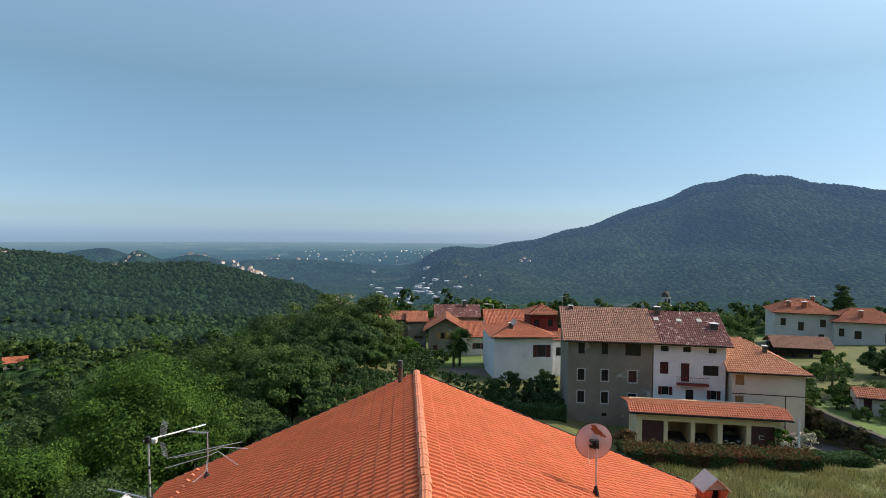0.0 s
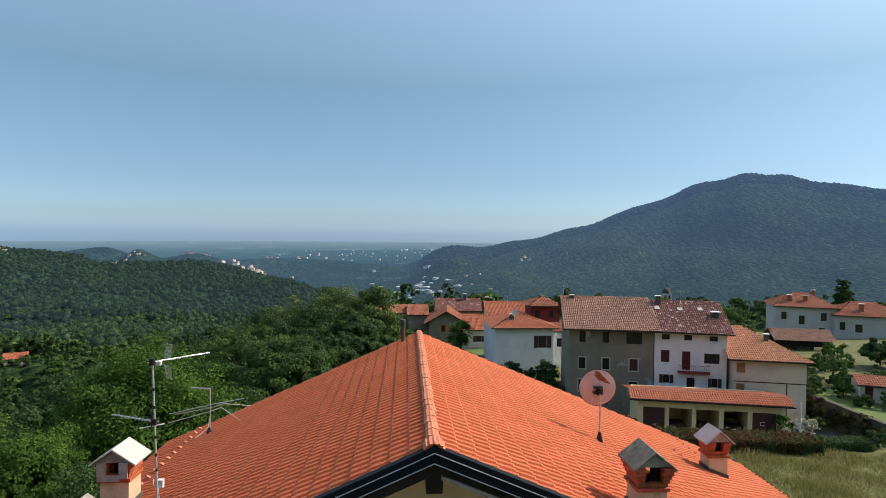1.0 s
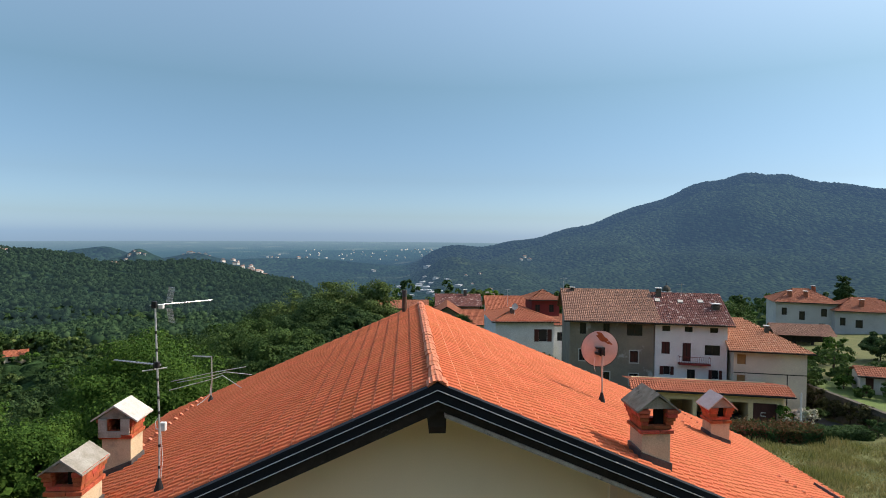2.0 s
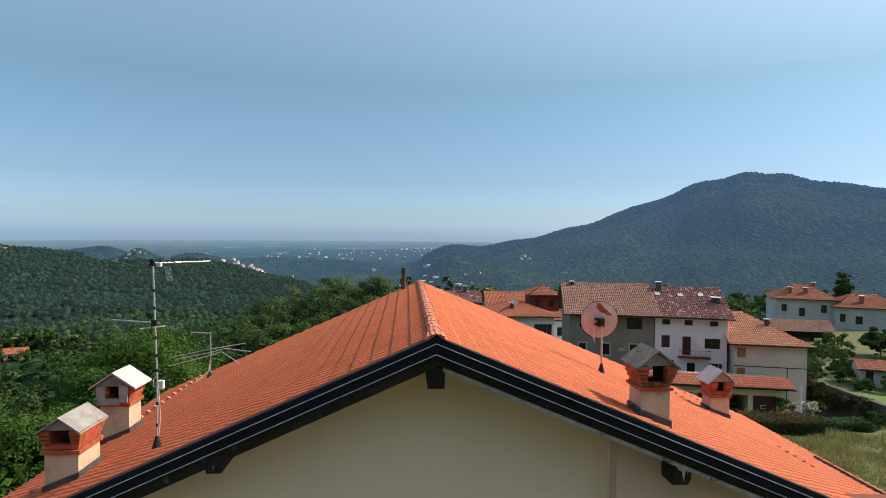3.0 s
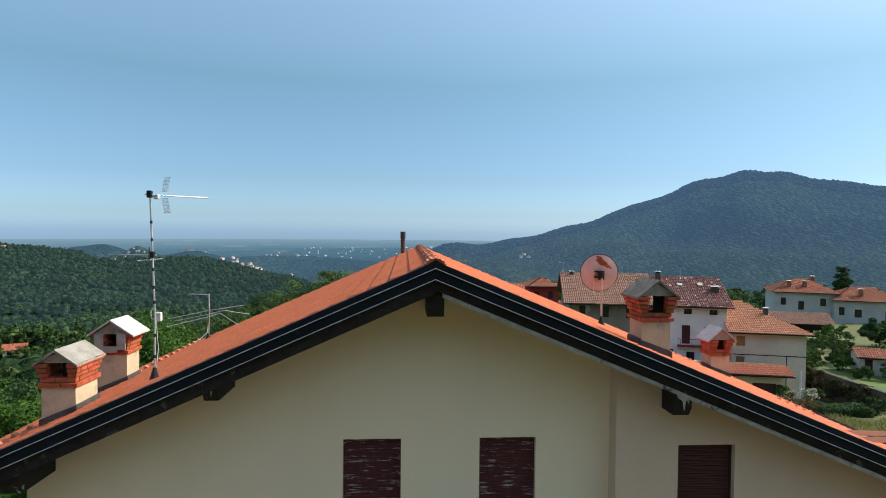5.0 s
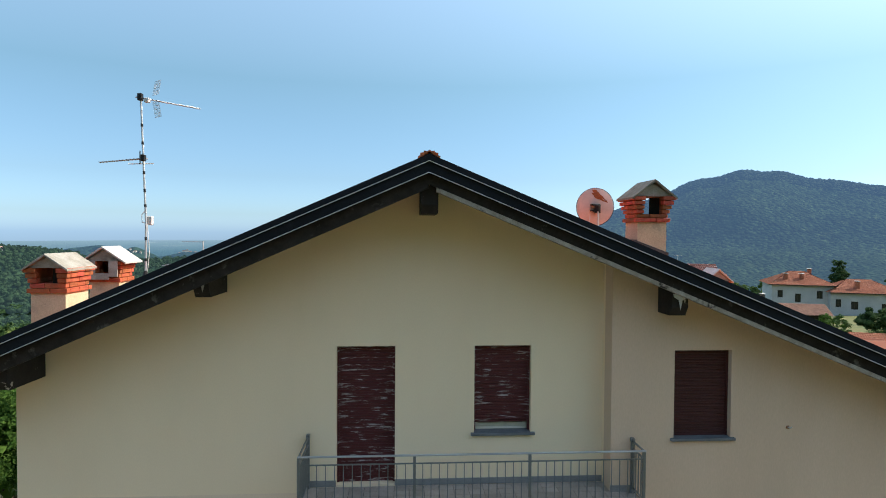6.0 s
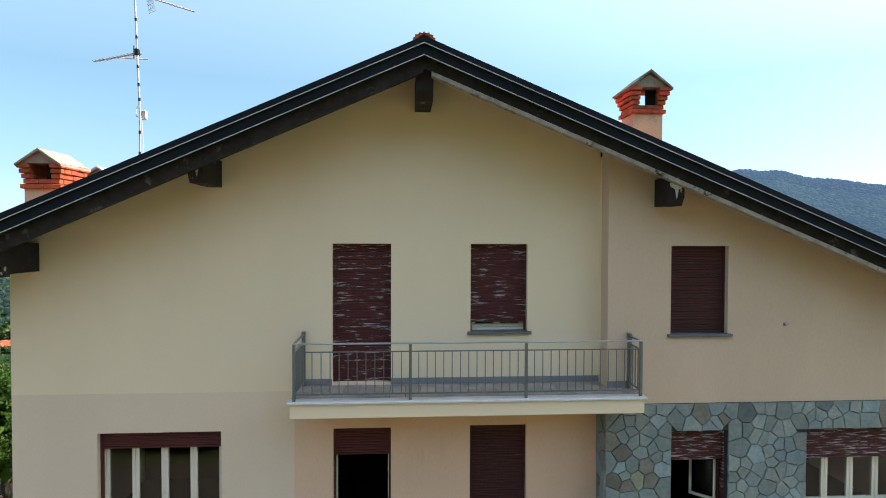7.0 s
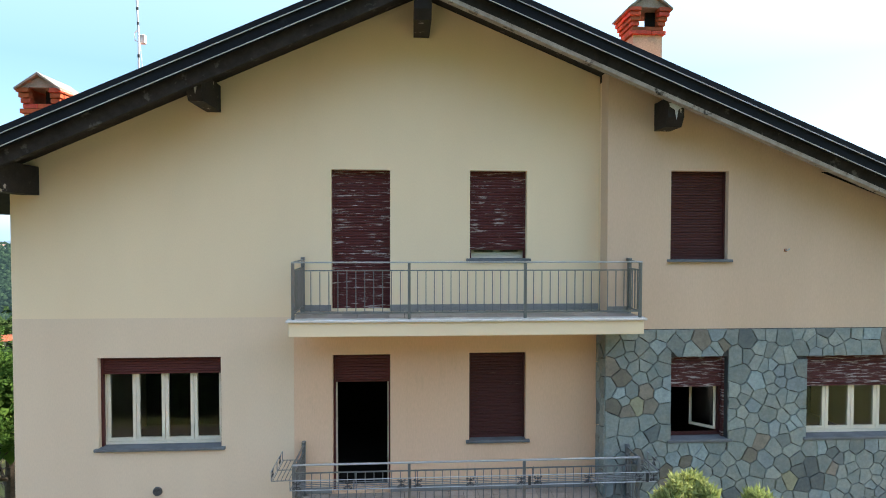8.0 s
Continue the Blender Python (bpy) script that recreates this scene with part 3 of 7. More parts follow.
KNOLL = ((61, -0.461, 1450, 0.014), (46, -0.443, 1450, 0.014), (55, -0.424, 1450, 0.013), (61, -0.408, 1450, 0.014), (61, -0.386, 1450, 0.015), (36, -0.366, 1450, 0.015))
FAR_RIDGE = ((66, -0.513, 1950, 0.021), (45, -0.485, 1950, 0.02), (50, -0.461, 1950, 0.019), (55, -0.435, 1950, 0.022), (33, -0.401, 1950, 0.024), (38, -0.37, 1950, 0.024),
             (47, -0.338, 1950, 0.023), (31, -0.31, 1950, 0.025), (41, -0.272, 1950, 0.028))


def range_of_hills(x, y, crests, depth):
    """A ridge of overlapping summits, each one a bell round its own crest."""
    a, r = np.arctan2(x, y), np.hypot(x, y)
    z = np.zeros_like(r)
    for h, direction, distance, width in crests:
        z = z + h * np.exp(-0.5 * ((a - direction) / width) ** 2 - 0.5 * ((r - distance) / depth) ** 2)
    return z


def mountain_height(x, y):
    x, y = np.asarray(x, float), np.asarray(y, float)
    land = range_of_hills(x, y, MOUNTAIN, 480)
    r = np.hypot(x, y)
    gully = 13 * np.sin(x / 83 + 2.2 * np.sin(y / 140)) + 19 * np.sin((x + 0.5 * y) / 110 + 1.8 * np.sin((x - y) / 190)) + 5 * np.sin((x - 0.6 * y) / 47 + 2 * np.sin(y / 90))
    return land + gully * np.clip(land / 120, 0, 1) * (1 - 0.9 * smooth(1900, 2250, r))


def ground_height(x, y):
    """The land: a shelf with the village, a wooded slope to the west, the valley, hills, and the plain."""
    x, y = np.asarray(x, float), np.asarray(y, float)
    r = np.hypot(x, y)
    d = np.where(y > 0, np.hypot(np.minimum(x, 0) * 0.75, y), y)
    # the rise at negative d is unseen, added to block low sky light
    z = np.interp(d, [-900, -150, -60, -30, -12, -4, 6, 35, 60, 80, 112, 150, 250, 500, 900, 1400, 2300, 4900],
                  [330, 62, 20, 6.0, 0.3, 0, -0.8, -3.6, -5.6, -6.0, -8.6, -13, -34, -78, -118, -140, -128, -46])
    z = z + 0.03 * np.maximum(0, x - 45) * smooth(60, 110, y) * (1 - smooth(200, 500, y))
    z = z - 22 * smooth(10, 60, -x) * smooth(0, 40, y) * (1 - smooth(120, 330, y))
    z = z - 9 * smooth(9, 14, -x) * smooth(-4, 12, y) * (1 - smooth(120, 330, y)) * 0.6
    z = z - 1.15 * smooth(17, 23, x) * (1 - smooth(46.5, 49, x)) * smooth(41.5, 44.5, y) * (1 - smooth(57, 64, y))
    spur = 7 * np.sin(x / 55 + 1.6 * np.sin(y / 75)) + 6 * np.sin((x - y) / 48 + 1.4 * np.sin((x + y) / 90))
    z = z + range_of_hills(x, y, NEAR_HILL, 170) + spur * smooth(380, 560, r) * (1 - smooth(820, 960, r))
    z = z + 9 * bell(x, y, -157, 229, 22, 22)
    z = z + 14 * bell(x, y, -420, 640, 60, 110) + 12 * bell(x, y, -250, 560, 50, 90)
    z = z + range_of_hills(x, y, KNOLL, 90) + range_of_hills(x, y, FAR_RIDGE, 130)
    z = z + 52 * bell(x, y, -420, 2200, 300, 110) + 22 * bell(x, y, 100, 3300, 700, 160)
    return z + mountain_height(x, y)


def crowns(x, y, size):
    """Height of a closed canopy of rounded tree crowns, 0 to 1."""
    gx, gy = np.floor(x / size), np.floor(y / size)
    best = np.zeros_like(x)
    for i in (-1, 0, 1):
        for j in (-1, 0, 1):
            cx, cy = gx + i, gy + j
            h1 = np.modf(np.abs(np.sin(cx * 127.1 + cy * 311.7) * 43758.545))[0]
            h2 = np.modf(np.abs(np.sin(cx * 269.5 + cy * 183.3) * 28001.83))[0]
            h3 = np.modf(np.abs(np.sin(cx * 71.3 + cy * 419.2) * 17431.37))[0]
            q = ((x / size - cx - h1) ** 2 + (y / size - cy - h2) ** 2) / (0.5 + 0.35 * h3) ** 2
            best = np.maximum(best, np.sqrt(np.clip(1 - q, 0, 1)) * (0.45 + 0.75 * h3))
    return best


def build_land():
    fine = np.radians(np.linspace(-43, 49, 800))
    rest = np.radians(np.linspace(50, 316, 90))[1:]
    az = np.concatenate([fine, rest])
    near = np.concatenate([np.linspace(0.5, 126, 64), np.geomspace(130, 500, 113), np.geomspace(506, 1180, 90), np.geomspace(1194, 4870, 122)])
    rr = near[near < 4880]
    A, R = np.meshgrid(az, rr)
    X, Y = R * np.sin(A), R * np.cos(A)
    Z = ground_height(X, Y)
    wooded = smooth(170, 230, R) * (0.25 + 0.75 * smooth(0.1, 0.5, np.cos(A)))
    plain = smooth(1900, 2600, R) * (1 - smooth(15, 60, mountain_height(X, Y)))
    size = 10.0
    Z = Z + wooded * (1 - 0.75 * plain) * np.where(R > 1240, 1.5 * crowns(X, Y, 61.0), 4 * crowns(X, Y, size))
    idx = np.arange(X.size).reshape(X.shape)
    nxt = np.roll(idx, -1, axis=1)
    F = np.stack([idx[:-1], nxt[:-1], nxt[1:], idx[1:]], -1).reshape(-1, 4)
    V = np.stack([X, Y, Z], -1).reshape(-1, 3)
    cr = np.repeat(((rr[:-1] + rr[1:]) / 2)[:, None], len(az), 1).reshape(-1)
    fx, fy = X[:-1].reshape(-1), Y[:-1].reshape(-1)
    mt = mountain_height(fx, fy)
    zone = np.zeros(len(F), int)
    # unseen rise behind the camera is forested to darken the pane reflections
    zone[(cr > 175) | ((fy < -26) & (cr > 26))] = 1
    zone[cr > 640] = 6
    zone[cr > 1180] = 3
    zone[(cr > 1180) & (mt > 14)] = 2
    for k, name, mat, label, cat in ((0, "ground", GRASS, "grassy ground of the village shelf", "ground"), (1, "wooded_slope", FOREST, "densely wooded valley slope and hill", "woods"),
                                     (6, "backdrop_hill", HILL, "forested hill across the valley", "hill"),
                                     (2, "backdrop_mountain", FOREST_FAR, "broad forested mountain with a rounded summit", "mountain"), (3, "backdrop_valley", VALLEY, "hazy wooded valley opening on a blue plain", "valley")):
        f = F[zone == k]
        used = np.unique(f)
        remap = np.zeros(len(V), int)
        remap[used] = np.arange(len(used))
        me = bpy.data.meshes.new(name)
        v, f = V[used], remap[f]
        me.vertices.add(len(v))
        me.vertices.foreach_set("co", v.reshape(-1).astype(np.float32))
        me.loops.add(len(f) * 4)
        me.loops.foreach_set("vertex_index", f.reshape(-1).astype(np.int32))
        me.polygons.add(len(f))
        me.polygons.foreach_set("loop_start", np.arange(0, len(f) * 4, 4, dtype=np.int32))
        me.polygons.foreach_set("use_smooth", np.ones(len(f), bool))
        me.materials.append(mat)
        me.update(calc_edges=True)
        tagged(new(name, me), label, cat, kind="structure")


build_land()


def gz(x, y):
    return float(ground_height(x, y))


# ---- the house: walls ----
RIDGE_X, RIDGE_Z, FALL_L, FALL_R = 0.484, 11.55, 0.442, 0.410
EAVE_L, EAVE_R, VERGE, BACK = -7.85, 11.9, -1.18, 9.75


def roof_z(x):
    return RIDGE_Z - (FALL_L * (RIDGE_X - x) if x < RIDGE_X else FALL_R * (x - RIDGE_X))


def under_roof(x):
    return roof_z(x) - 0.205


house = thing("house", "cream rendered gabled house with a red clay tile roof", "house")
HOLES_L = [(-1.035, -0.03, 6.0, 8.4), (1.35, 2.35, 6.87, 8.4), (-4.94, -2.91, 3.66, 5.2), (-1.02, -0.03, 2.8, 5.21), (1.35, 2.35, 3.68, 5.22)]
HOLES_R = [(4.74, 5.75, 6.87, 8.38), (4.77, 5.78, 3.77, 5.2), (7.2, 9.2, 3.77, 5.19)]
STEP_X, RIGHT_Y, CORNER_L, CORNER_R = 3.64, -0.44, -6.3, 11.0
wall_mesh("upper_wall", [CORNER_L, RIDGE_X - (RIDGE_Z - 8.74) / FALL_L, RIDGE_X, STEP_X], [5.87, 8.4, 12], [h for h in HOLES_L if h[2] > 5.9], CREAM, under_roof, 0.35, 0.0, house, "cream plaster gable wall")
wall_mesh("lower_wall", [CORNER_L, -1.68], [-0.5, 5.87], [HOLES_L[2]], BEIGE, None, 0.35, 0.0, house, "pinkish beige plaster wall")
wall_mesh("recess_wall", [-1.68, STEP_X], [-0.5, 5.87], HOLES_L[3:], SALMON, None, 0.35, 0.0, house, "salmon plaster wall under the balcony")
wall_mesh("bay_wall", [STEP_X, RIDGE_X + (RIDGE_Z - 8.72) / FALL_R, CORNER_R], [5.68, 12], HOLES_R[:1], ROSE, under_roof, 0.35, RIGHT_Y, house, "rose beige plaster wall")
wall_mesh("stone_backing", [STEP_X, CORNER_R], [-0.5, 5.68], HOLES_R[1:], MORTAR, None, 0.35, RIGHT_Y, house, "dark mortar behind the stone facing")
part("bay_return", boxed(STEP_X, STEP_X + 0.3, RIGHT_Y + 0.35, 0.35, -0.5, under_roof(STEP_X + 0.3)), CREAM, house)
part("side_wall", boxed(CORNER_L, CORNER_L + 0.35, 0.35, 8.9, -6, under_roof(CORNER_L)), BEIGE, house)
part("side_wall", boxed(CORNER_R - 0.35, CORNER_R, -0.09, 8.9, -6, under_roof(CORNER_R)), BEIGE, house)
bm = bmesh.new()
prism(bm, [(CORNER_L, -6), (CORNER_R, -6), (CORNER_R, under_roof(CORNER_R)), (RIDGE_X, under_roof(RIDGE_X)), (CORNER_L, under_roof(CORNER_L))], 8.55, 8.9)
part("rear_wall", bm, BEIGE, house)
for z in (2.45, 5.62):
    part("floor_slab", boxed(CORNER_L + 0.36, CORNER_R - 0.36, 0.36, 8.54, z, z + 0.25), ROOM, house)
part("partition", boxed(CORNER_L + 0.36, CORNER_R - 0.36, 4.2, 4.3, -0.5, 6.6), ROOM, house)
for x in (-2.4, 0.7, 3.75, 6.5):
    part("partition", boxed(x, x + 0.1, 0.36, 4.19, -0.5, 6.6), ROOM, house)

# ---- the house: roof ----
roof = part("roof", prism(bmesh.new(), [(EAVE_L, roof_z(EAVE_L) - 0.05), (RIDGE_X, RIDGE_Z - 0.05), (EAVE_R, roof_z(EAVE_R) - 0.05), (EAVE_R, roof_z(EAVE_R) - 0.2), (RIDGE_X, RIDGE_Z - 0.2), (EAVE_L, roof_z(EAVE_L) - 0.2)], VERGE + 0.06, BACK - 0.02), WOOD_DARK, house, "dark boarded roof deck")


def along_slope(side, d0, d1, y0, y1, w0, w1):
    """A board lying along a roof slope: d from the ridge in plan metres (negative: west), w below the tile face, between y0 and y1."""
    bm = bmesh.new()
    xs = (RIDGE_X + side * d0, RIDGE_X + side * d1)
    prism(bm, [(xs[0], roof_z(xs[0]) - w0), (xs[1], roof_z(xs[1]) - w0), (xs[1], roof_z(xs[1]) - w1), (xs[0], roof_z(xs[0]) - w1)], y0, y1)
    return bm


for side, length in ((-1, RIDGE_X - EAVE_L), (1, EAVE_R - RIDGE_X)):
    part("verge_flashing", along_slope(side, 0, length, VERGE - 0.05, VERGE + 0.1, -0.01, 0.1), METAL_DARK, house, "dark metal verge flashing")
    part("verge_lip", along_slope(side, 0, length, VERGE - 0.068, VERGE - 0.05, 0.091, 0.102), METAL_EDGE, house, "bright folded metal edge")
    part("verge_board", along_slope(side, 0, length, VERGE - 0.02, VERGE + 0.06, 0.1, 0.27), METAL_DARK, house, "dark metal verge board")
    part("verge_lip", along_slope(side, 0, length, VERGE - 0.038, VERGE - 0.02, 0.264, 0.275), METAL_EDGE, house, "bright folded metal edge")
    part("verge_rafter", along_slope(side, 0, length - 0.3, VERGE + 0.09, VERGE + 0.2, 0.2, 0.5 if side < 0 else 0.44), WOOD_FLAKED, house, "weathered verge rafter with flaking paint")
    if side > 0:
        part("soffit_edge", along_slope(side, 0.12, length - 0.3, VERGE + 0.06, VERGE + 0.2, 0.442, 0.51), WOOD_GREY, house, "pale weathered soffit edge board")
    part("rear_verge", along_slope(side, 0, length, BACK - 0.03, BACK + 0.03, 0.0, 0.26), METAL_DARK, house)
for x0, x1, z0, z1, yw in ((0.37, 0.64, 10.66, 11.1, 0.0), (-3.1, -2.87, 9.34, 9.78, 0.0), (-6.12, -5.83, 7.93, 8.4, 0.0), (4.43, 4.7, 9.04, 9.5, RIGHT_Y)):
    bm = bmesh.new()
    ylow, yend = VERGE + 0.22, yw
    a = [(x0, ylow, z1), (x0, ylow, z0 + 0.14), (x0, ylow + 0.09, z0), (x0, yend, z0), (x0, yend, z1)]
    va, vb = [bm.verts.new(p) for p in a], [bm.verts.new((x1, p[1], p[2])) for p in a]
    bm.faces.new(va), bm.faces.new(vb[::-1])
    for i in range(5):
        bm.faces.new((va[i], vb[i], vb[(i + 1) % 5], va[(i + 1) % 5]))
    end = part("purlin_end", bm, WOOD_PEELED, house, "dark painted purlin end with peeling paint")
    if x0 > 4 or -4 < x0 < -2:
        flap = bmesh.new()
        prism(flap, [(x0 + 0.02, z1 - 0.1), (x1 - 0.02, z1 - 0.1), (x1 - 0.05, z1 - 0.17), (x0 + 0.17, z1 - 0.2), (x0 + 0.14, z1 - 0.36), (x0 + 0.11, z1 - 0.2), (x0 + 0.03, z1 - 0.15)], ylow - 0.012, ylow - 0.003)
        part("zinc_flap", flap, METAL_EDGE if x0 > 4 else WOOD_GREY, end, "torn pale metal flap")
for x, s in ((EAVE_L, -1), (EAVE_R, 1)):
    bm = bmesh.new()
    z = roof_z(x) - 0.1
    ring = [(x + s * (0.07 + 0.075 * math.cos(a)), z - 0.075 * math.sin(a)) for a in np.linspace(0, math.pi, 9)]
    ring += [(x + s * (0.07 + 0.069 * math.cos(a)), z - 0.069 * math.sin(a)) for a in np.linspace(math.pi, 0, 9)]
    prism(bm, ring, VERGE, BACK)
    part("gutter", bm, METAL_DARK, house, "dark half-round gutter")


# ---- windows, shutters, doors of the house ----
def shutter_mesh(x0, x1, z0, z1, y, slat=0.046):
    bm = bmesh.new()
    n = max(2, int(round((z1 - z0) / slat)))
    for i in range(n):
        a, b = z0 + (z1 - z0) * i / n, z0 + (z1 - z0) * (i + 1) / n
        pts = [(y + 0.014, a), (y + 0.003, a + 0.006), (y - 0.002, (a + b) / 2), (y + 0.003, b - 0.004), (y + 0.014, b)]
        tilt = random.uniform(-0.0025, 0.0025)
        rows = [[bm.verts.new((x, yy + (tilt if x == x0 else 0), zz)) for x in (x0, x1)] for yy, zz in pts]
        for r0, r1 in zip(rows, rows[1:]):
            bm.faces.new((r0[0], r0[1], r1[1], r1[0]))
    box(bm, x0, x1, y + 0.016, y + 0.022, z0, z1)
    return bm


def sash(parent, x0, x1, z0, z1, y, w=0.055, name="casement"):
    bm = bmesh.new()
    box(bm, x0, x0 + w, y, y + 0.05, z0, z1), box(bm, x1 - w, x1, y, y + 0.05, z0, z1)
    box(bm, x0 + w, x1 - w, y, y + 0.05, z0, z0 + w), box(bm, x0 + w, x1 - w, y, y + 0.05, z1 - w, z1)
    fr = part(name, bm, FRAME_WHITE, parent, "white painted casement")
    glass = part("pane", boxed(x0 + w - 0.005, x1 - w + 0.005, y + 0.02, y + 0.026, z0 + w - 0.005, z1 - w + 0.005), GLASS, fr)
    glass.visible_shadow = False
    return fr


def opening(number, hole, y, label, shut, mat, panes=0, sill=True, open_sash=None, kind="window", guides=True):
    """A window or balcony door: guide rails, roller shutter down to `shut`, casements behind it, a stone sill."""
    x0, x1, z0, z1 = hole
    th = thing(f"{kind}_{number}", label, kind, kind="structure")
    bm = bmesh.new()
    for a, b in ((x0 + 0.002, x0 + 0.035), (x1 - 0.035, x1 - 0.002)):
        box(bm, a, b, y + 0.1, y + 0.17, z0 + 0.002, z1 - 0.002)
    part("shutter_guide", bm, mat, th)
    if shut < z1:
        part("roller_shutter", shutter_mesh(x0 + 0.03, x1 - 0.03, max(shut, z0 + 0.004), z1 - 0.003, y + 0.13), mat, th, "roller shutter with flaking paint")
        part("shutter_foot", boxed(x0 + 0.035, x1 - 0.035, y + 0.12, y + 0.15, max(shut, z0 + 0.004) - 0.03 if shut > z0 + 0.05 else z0 + 0.003, max(shut, z0 + 0.03)), mat, th)
    ws = (x1 - x0 - 0.08) / max(panes, 1)
    for i in range(panes):
        if open_sash != i:
            sash(th, x0 + 0.04 + ws * i + 0.004, x0 + 0.04 + ws * (i + 1) - 0.004, z0 + 0.05, z1 - 0.06, y + 0.22)
    if panes:
        bm = bmesh.new()
        box(bm, x0 + 0.002, x0 + 0.04, y + 0.2, y + 0.3, z0 + 0.002, z1 - 0.002), box(bm, x1 - 0.04, x1 - 0.002, y + 0.2, y + 0.3, z0 + 0.002, z1 - 0.002)
        box(bm, x0 + 0.04, x1 - 0.04, y + 0.2, y + 0.3, z0 + 0.002, z0 + 0.045), box(bm, x0 + 0.04, x1 - 0.04, y + 0.2, y + 0.3, z1 - 0.05, z1 - 0.002)
        part("window_frame", bm, FRAME_WHITE, th, "white painted window frame")
    if sill:
        part("window_sill", boxed(x0 - 0.06, x1 + 0.07, y - 0.06, y + 0.2, z0 - 0.045, z0 + 0.002, 0.006), SILL, th, "grey stone sill")
    return th


opening(1, HOLES_L[0], 0.0, "balcony door behind a closed peeling dark red roller shutter", 0, SHUTTER, kind="door", sill=False)
opening(1, HOLES_L[1], 0.0, "window with a nearly closed peeling dark red roller shutter", 7.05, SHUTTER, 2)
opening(2, HOLES_R[0], RIGHT_Y, "window behind a closed dark red roller shutter", 0, SHUTTER_BROWN)
opening(3, HOLES_L[2], 0.0, "wide four-light window with white frames, shutter rolled up", 4.93, SHUTTER_RED, 4)
door = opening(2, HOLES_L[3], 0.0, "open balcony door with its brown shutter rolled up", 4.74, SHUTTER_RED, kind="door", sill=False)
bm = bmesh.new()
box(bm, -1.015, -0.965, 0.2, 0.28, 2.85, 5.2), box(bm, -0.085, -0.035, 0.2, 0.28, 2.85, 5.2)
part("door_frame", bm, FRAME_WHITE, door, "white painted door frame")
opening(4, HOLES_L[4], 0.0, "window behind a closed brown roller shutter", 0, SHUTTER_BROWN)
w5 = opening(5, HOLES_R[1], RIGHT_Y, "stone-framed window with a half-lowered faded shutter and a casement ajar", 4.68, SHUTTER_FADED)
bm = bmesh.new()
box(bm, 4.78, 4.82, RIGHT_Y + 0.2, RIGHT_Y + 0.27, 3.78, 5.19), box(bm, 5.73, 5.77, RIGHT_Y + 0.2, RIGHT_Y + 0.27, 3.78, 5.19), box(bm, 4.82, 5.73, RIGHT_Y + 0.2, RIGHT_Y + 0.27, 3.775, 3.82)
part("window_frame", bm, SHUTTER_BROWN, w5, "brown painted window frame")
bm = bmesh.new()
box(bm, -0.46, -0.425, 0, 0.05, 0, 1.3), box(bm, -0.04, 0, 0, 0.05, 0, 1.3), box(bm, -0.425, -0.04, 0, 0.05, 0, 0.04), box(bm, -0.425, -0.04, 0, 0.05, 1.24, 1.3)
ajar = part("casement", bm, FRAME_WHITE, w5, "white casement standing ajar", pose(5.72, RIGHT_Y + 0.27, 3.84, 0, 0, -46))
pane = part("pane", boxed(-0.427, -0.038, 0.02, 0.026, 0.038, 1.242), GLASS, ajar)
pane.visible_shadow = False
opening(6, HOLES_R[2], RIGHT_Y, "wide stone-framed window with a half-lowered faded shutter", 4.66, SHUTTER_FADED, 4)

# ---- stone facing ----
facing = part("stone_facing", boxed(STEP_X + 0.001, STEP_X + 0.02, RIGHT_Y - 0.006, RIGHT_Y - 0.001, -0.4, 5.67), MORTAR, house, "irregular blue-grey stone facing")


def clip_polygon(poly, px, pz, nx, nz):
    out = []
    for (ax, az), (bx, bz) in zip(poly, poly[1:] + poly[:1]):
        da, db = (ax - px) * nx + (az - pz) * nz, (bx - px) * nx + (bz - pz) * nz
        if da <= 0:
            out.append((ax, az))
        if da * db < 0:
            t = da / (da - db)
            out.append((ax + (bx - ax) * t, az + (bz - az) * t))
    return out


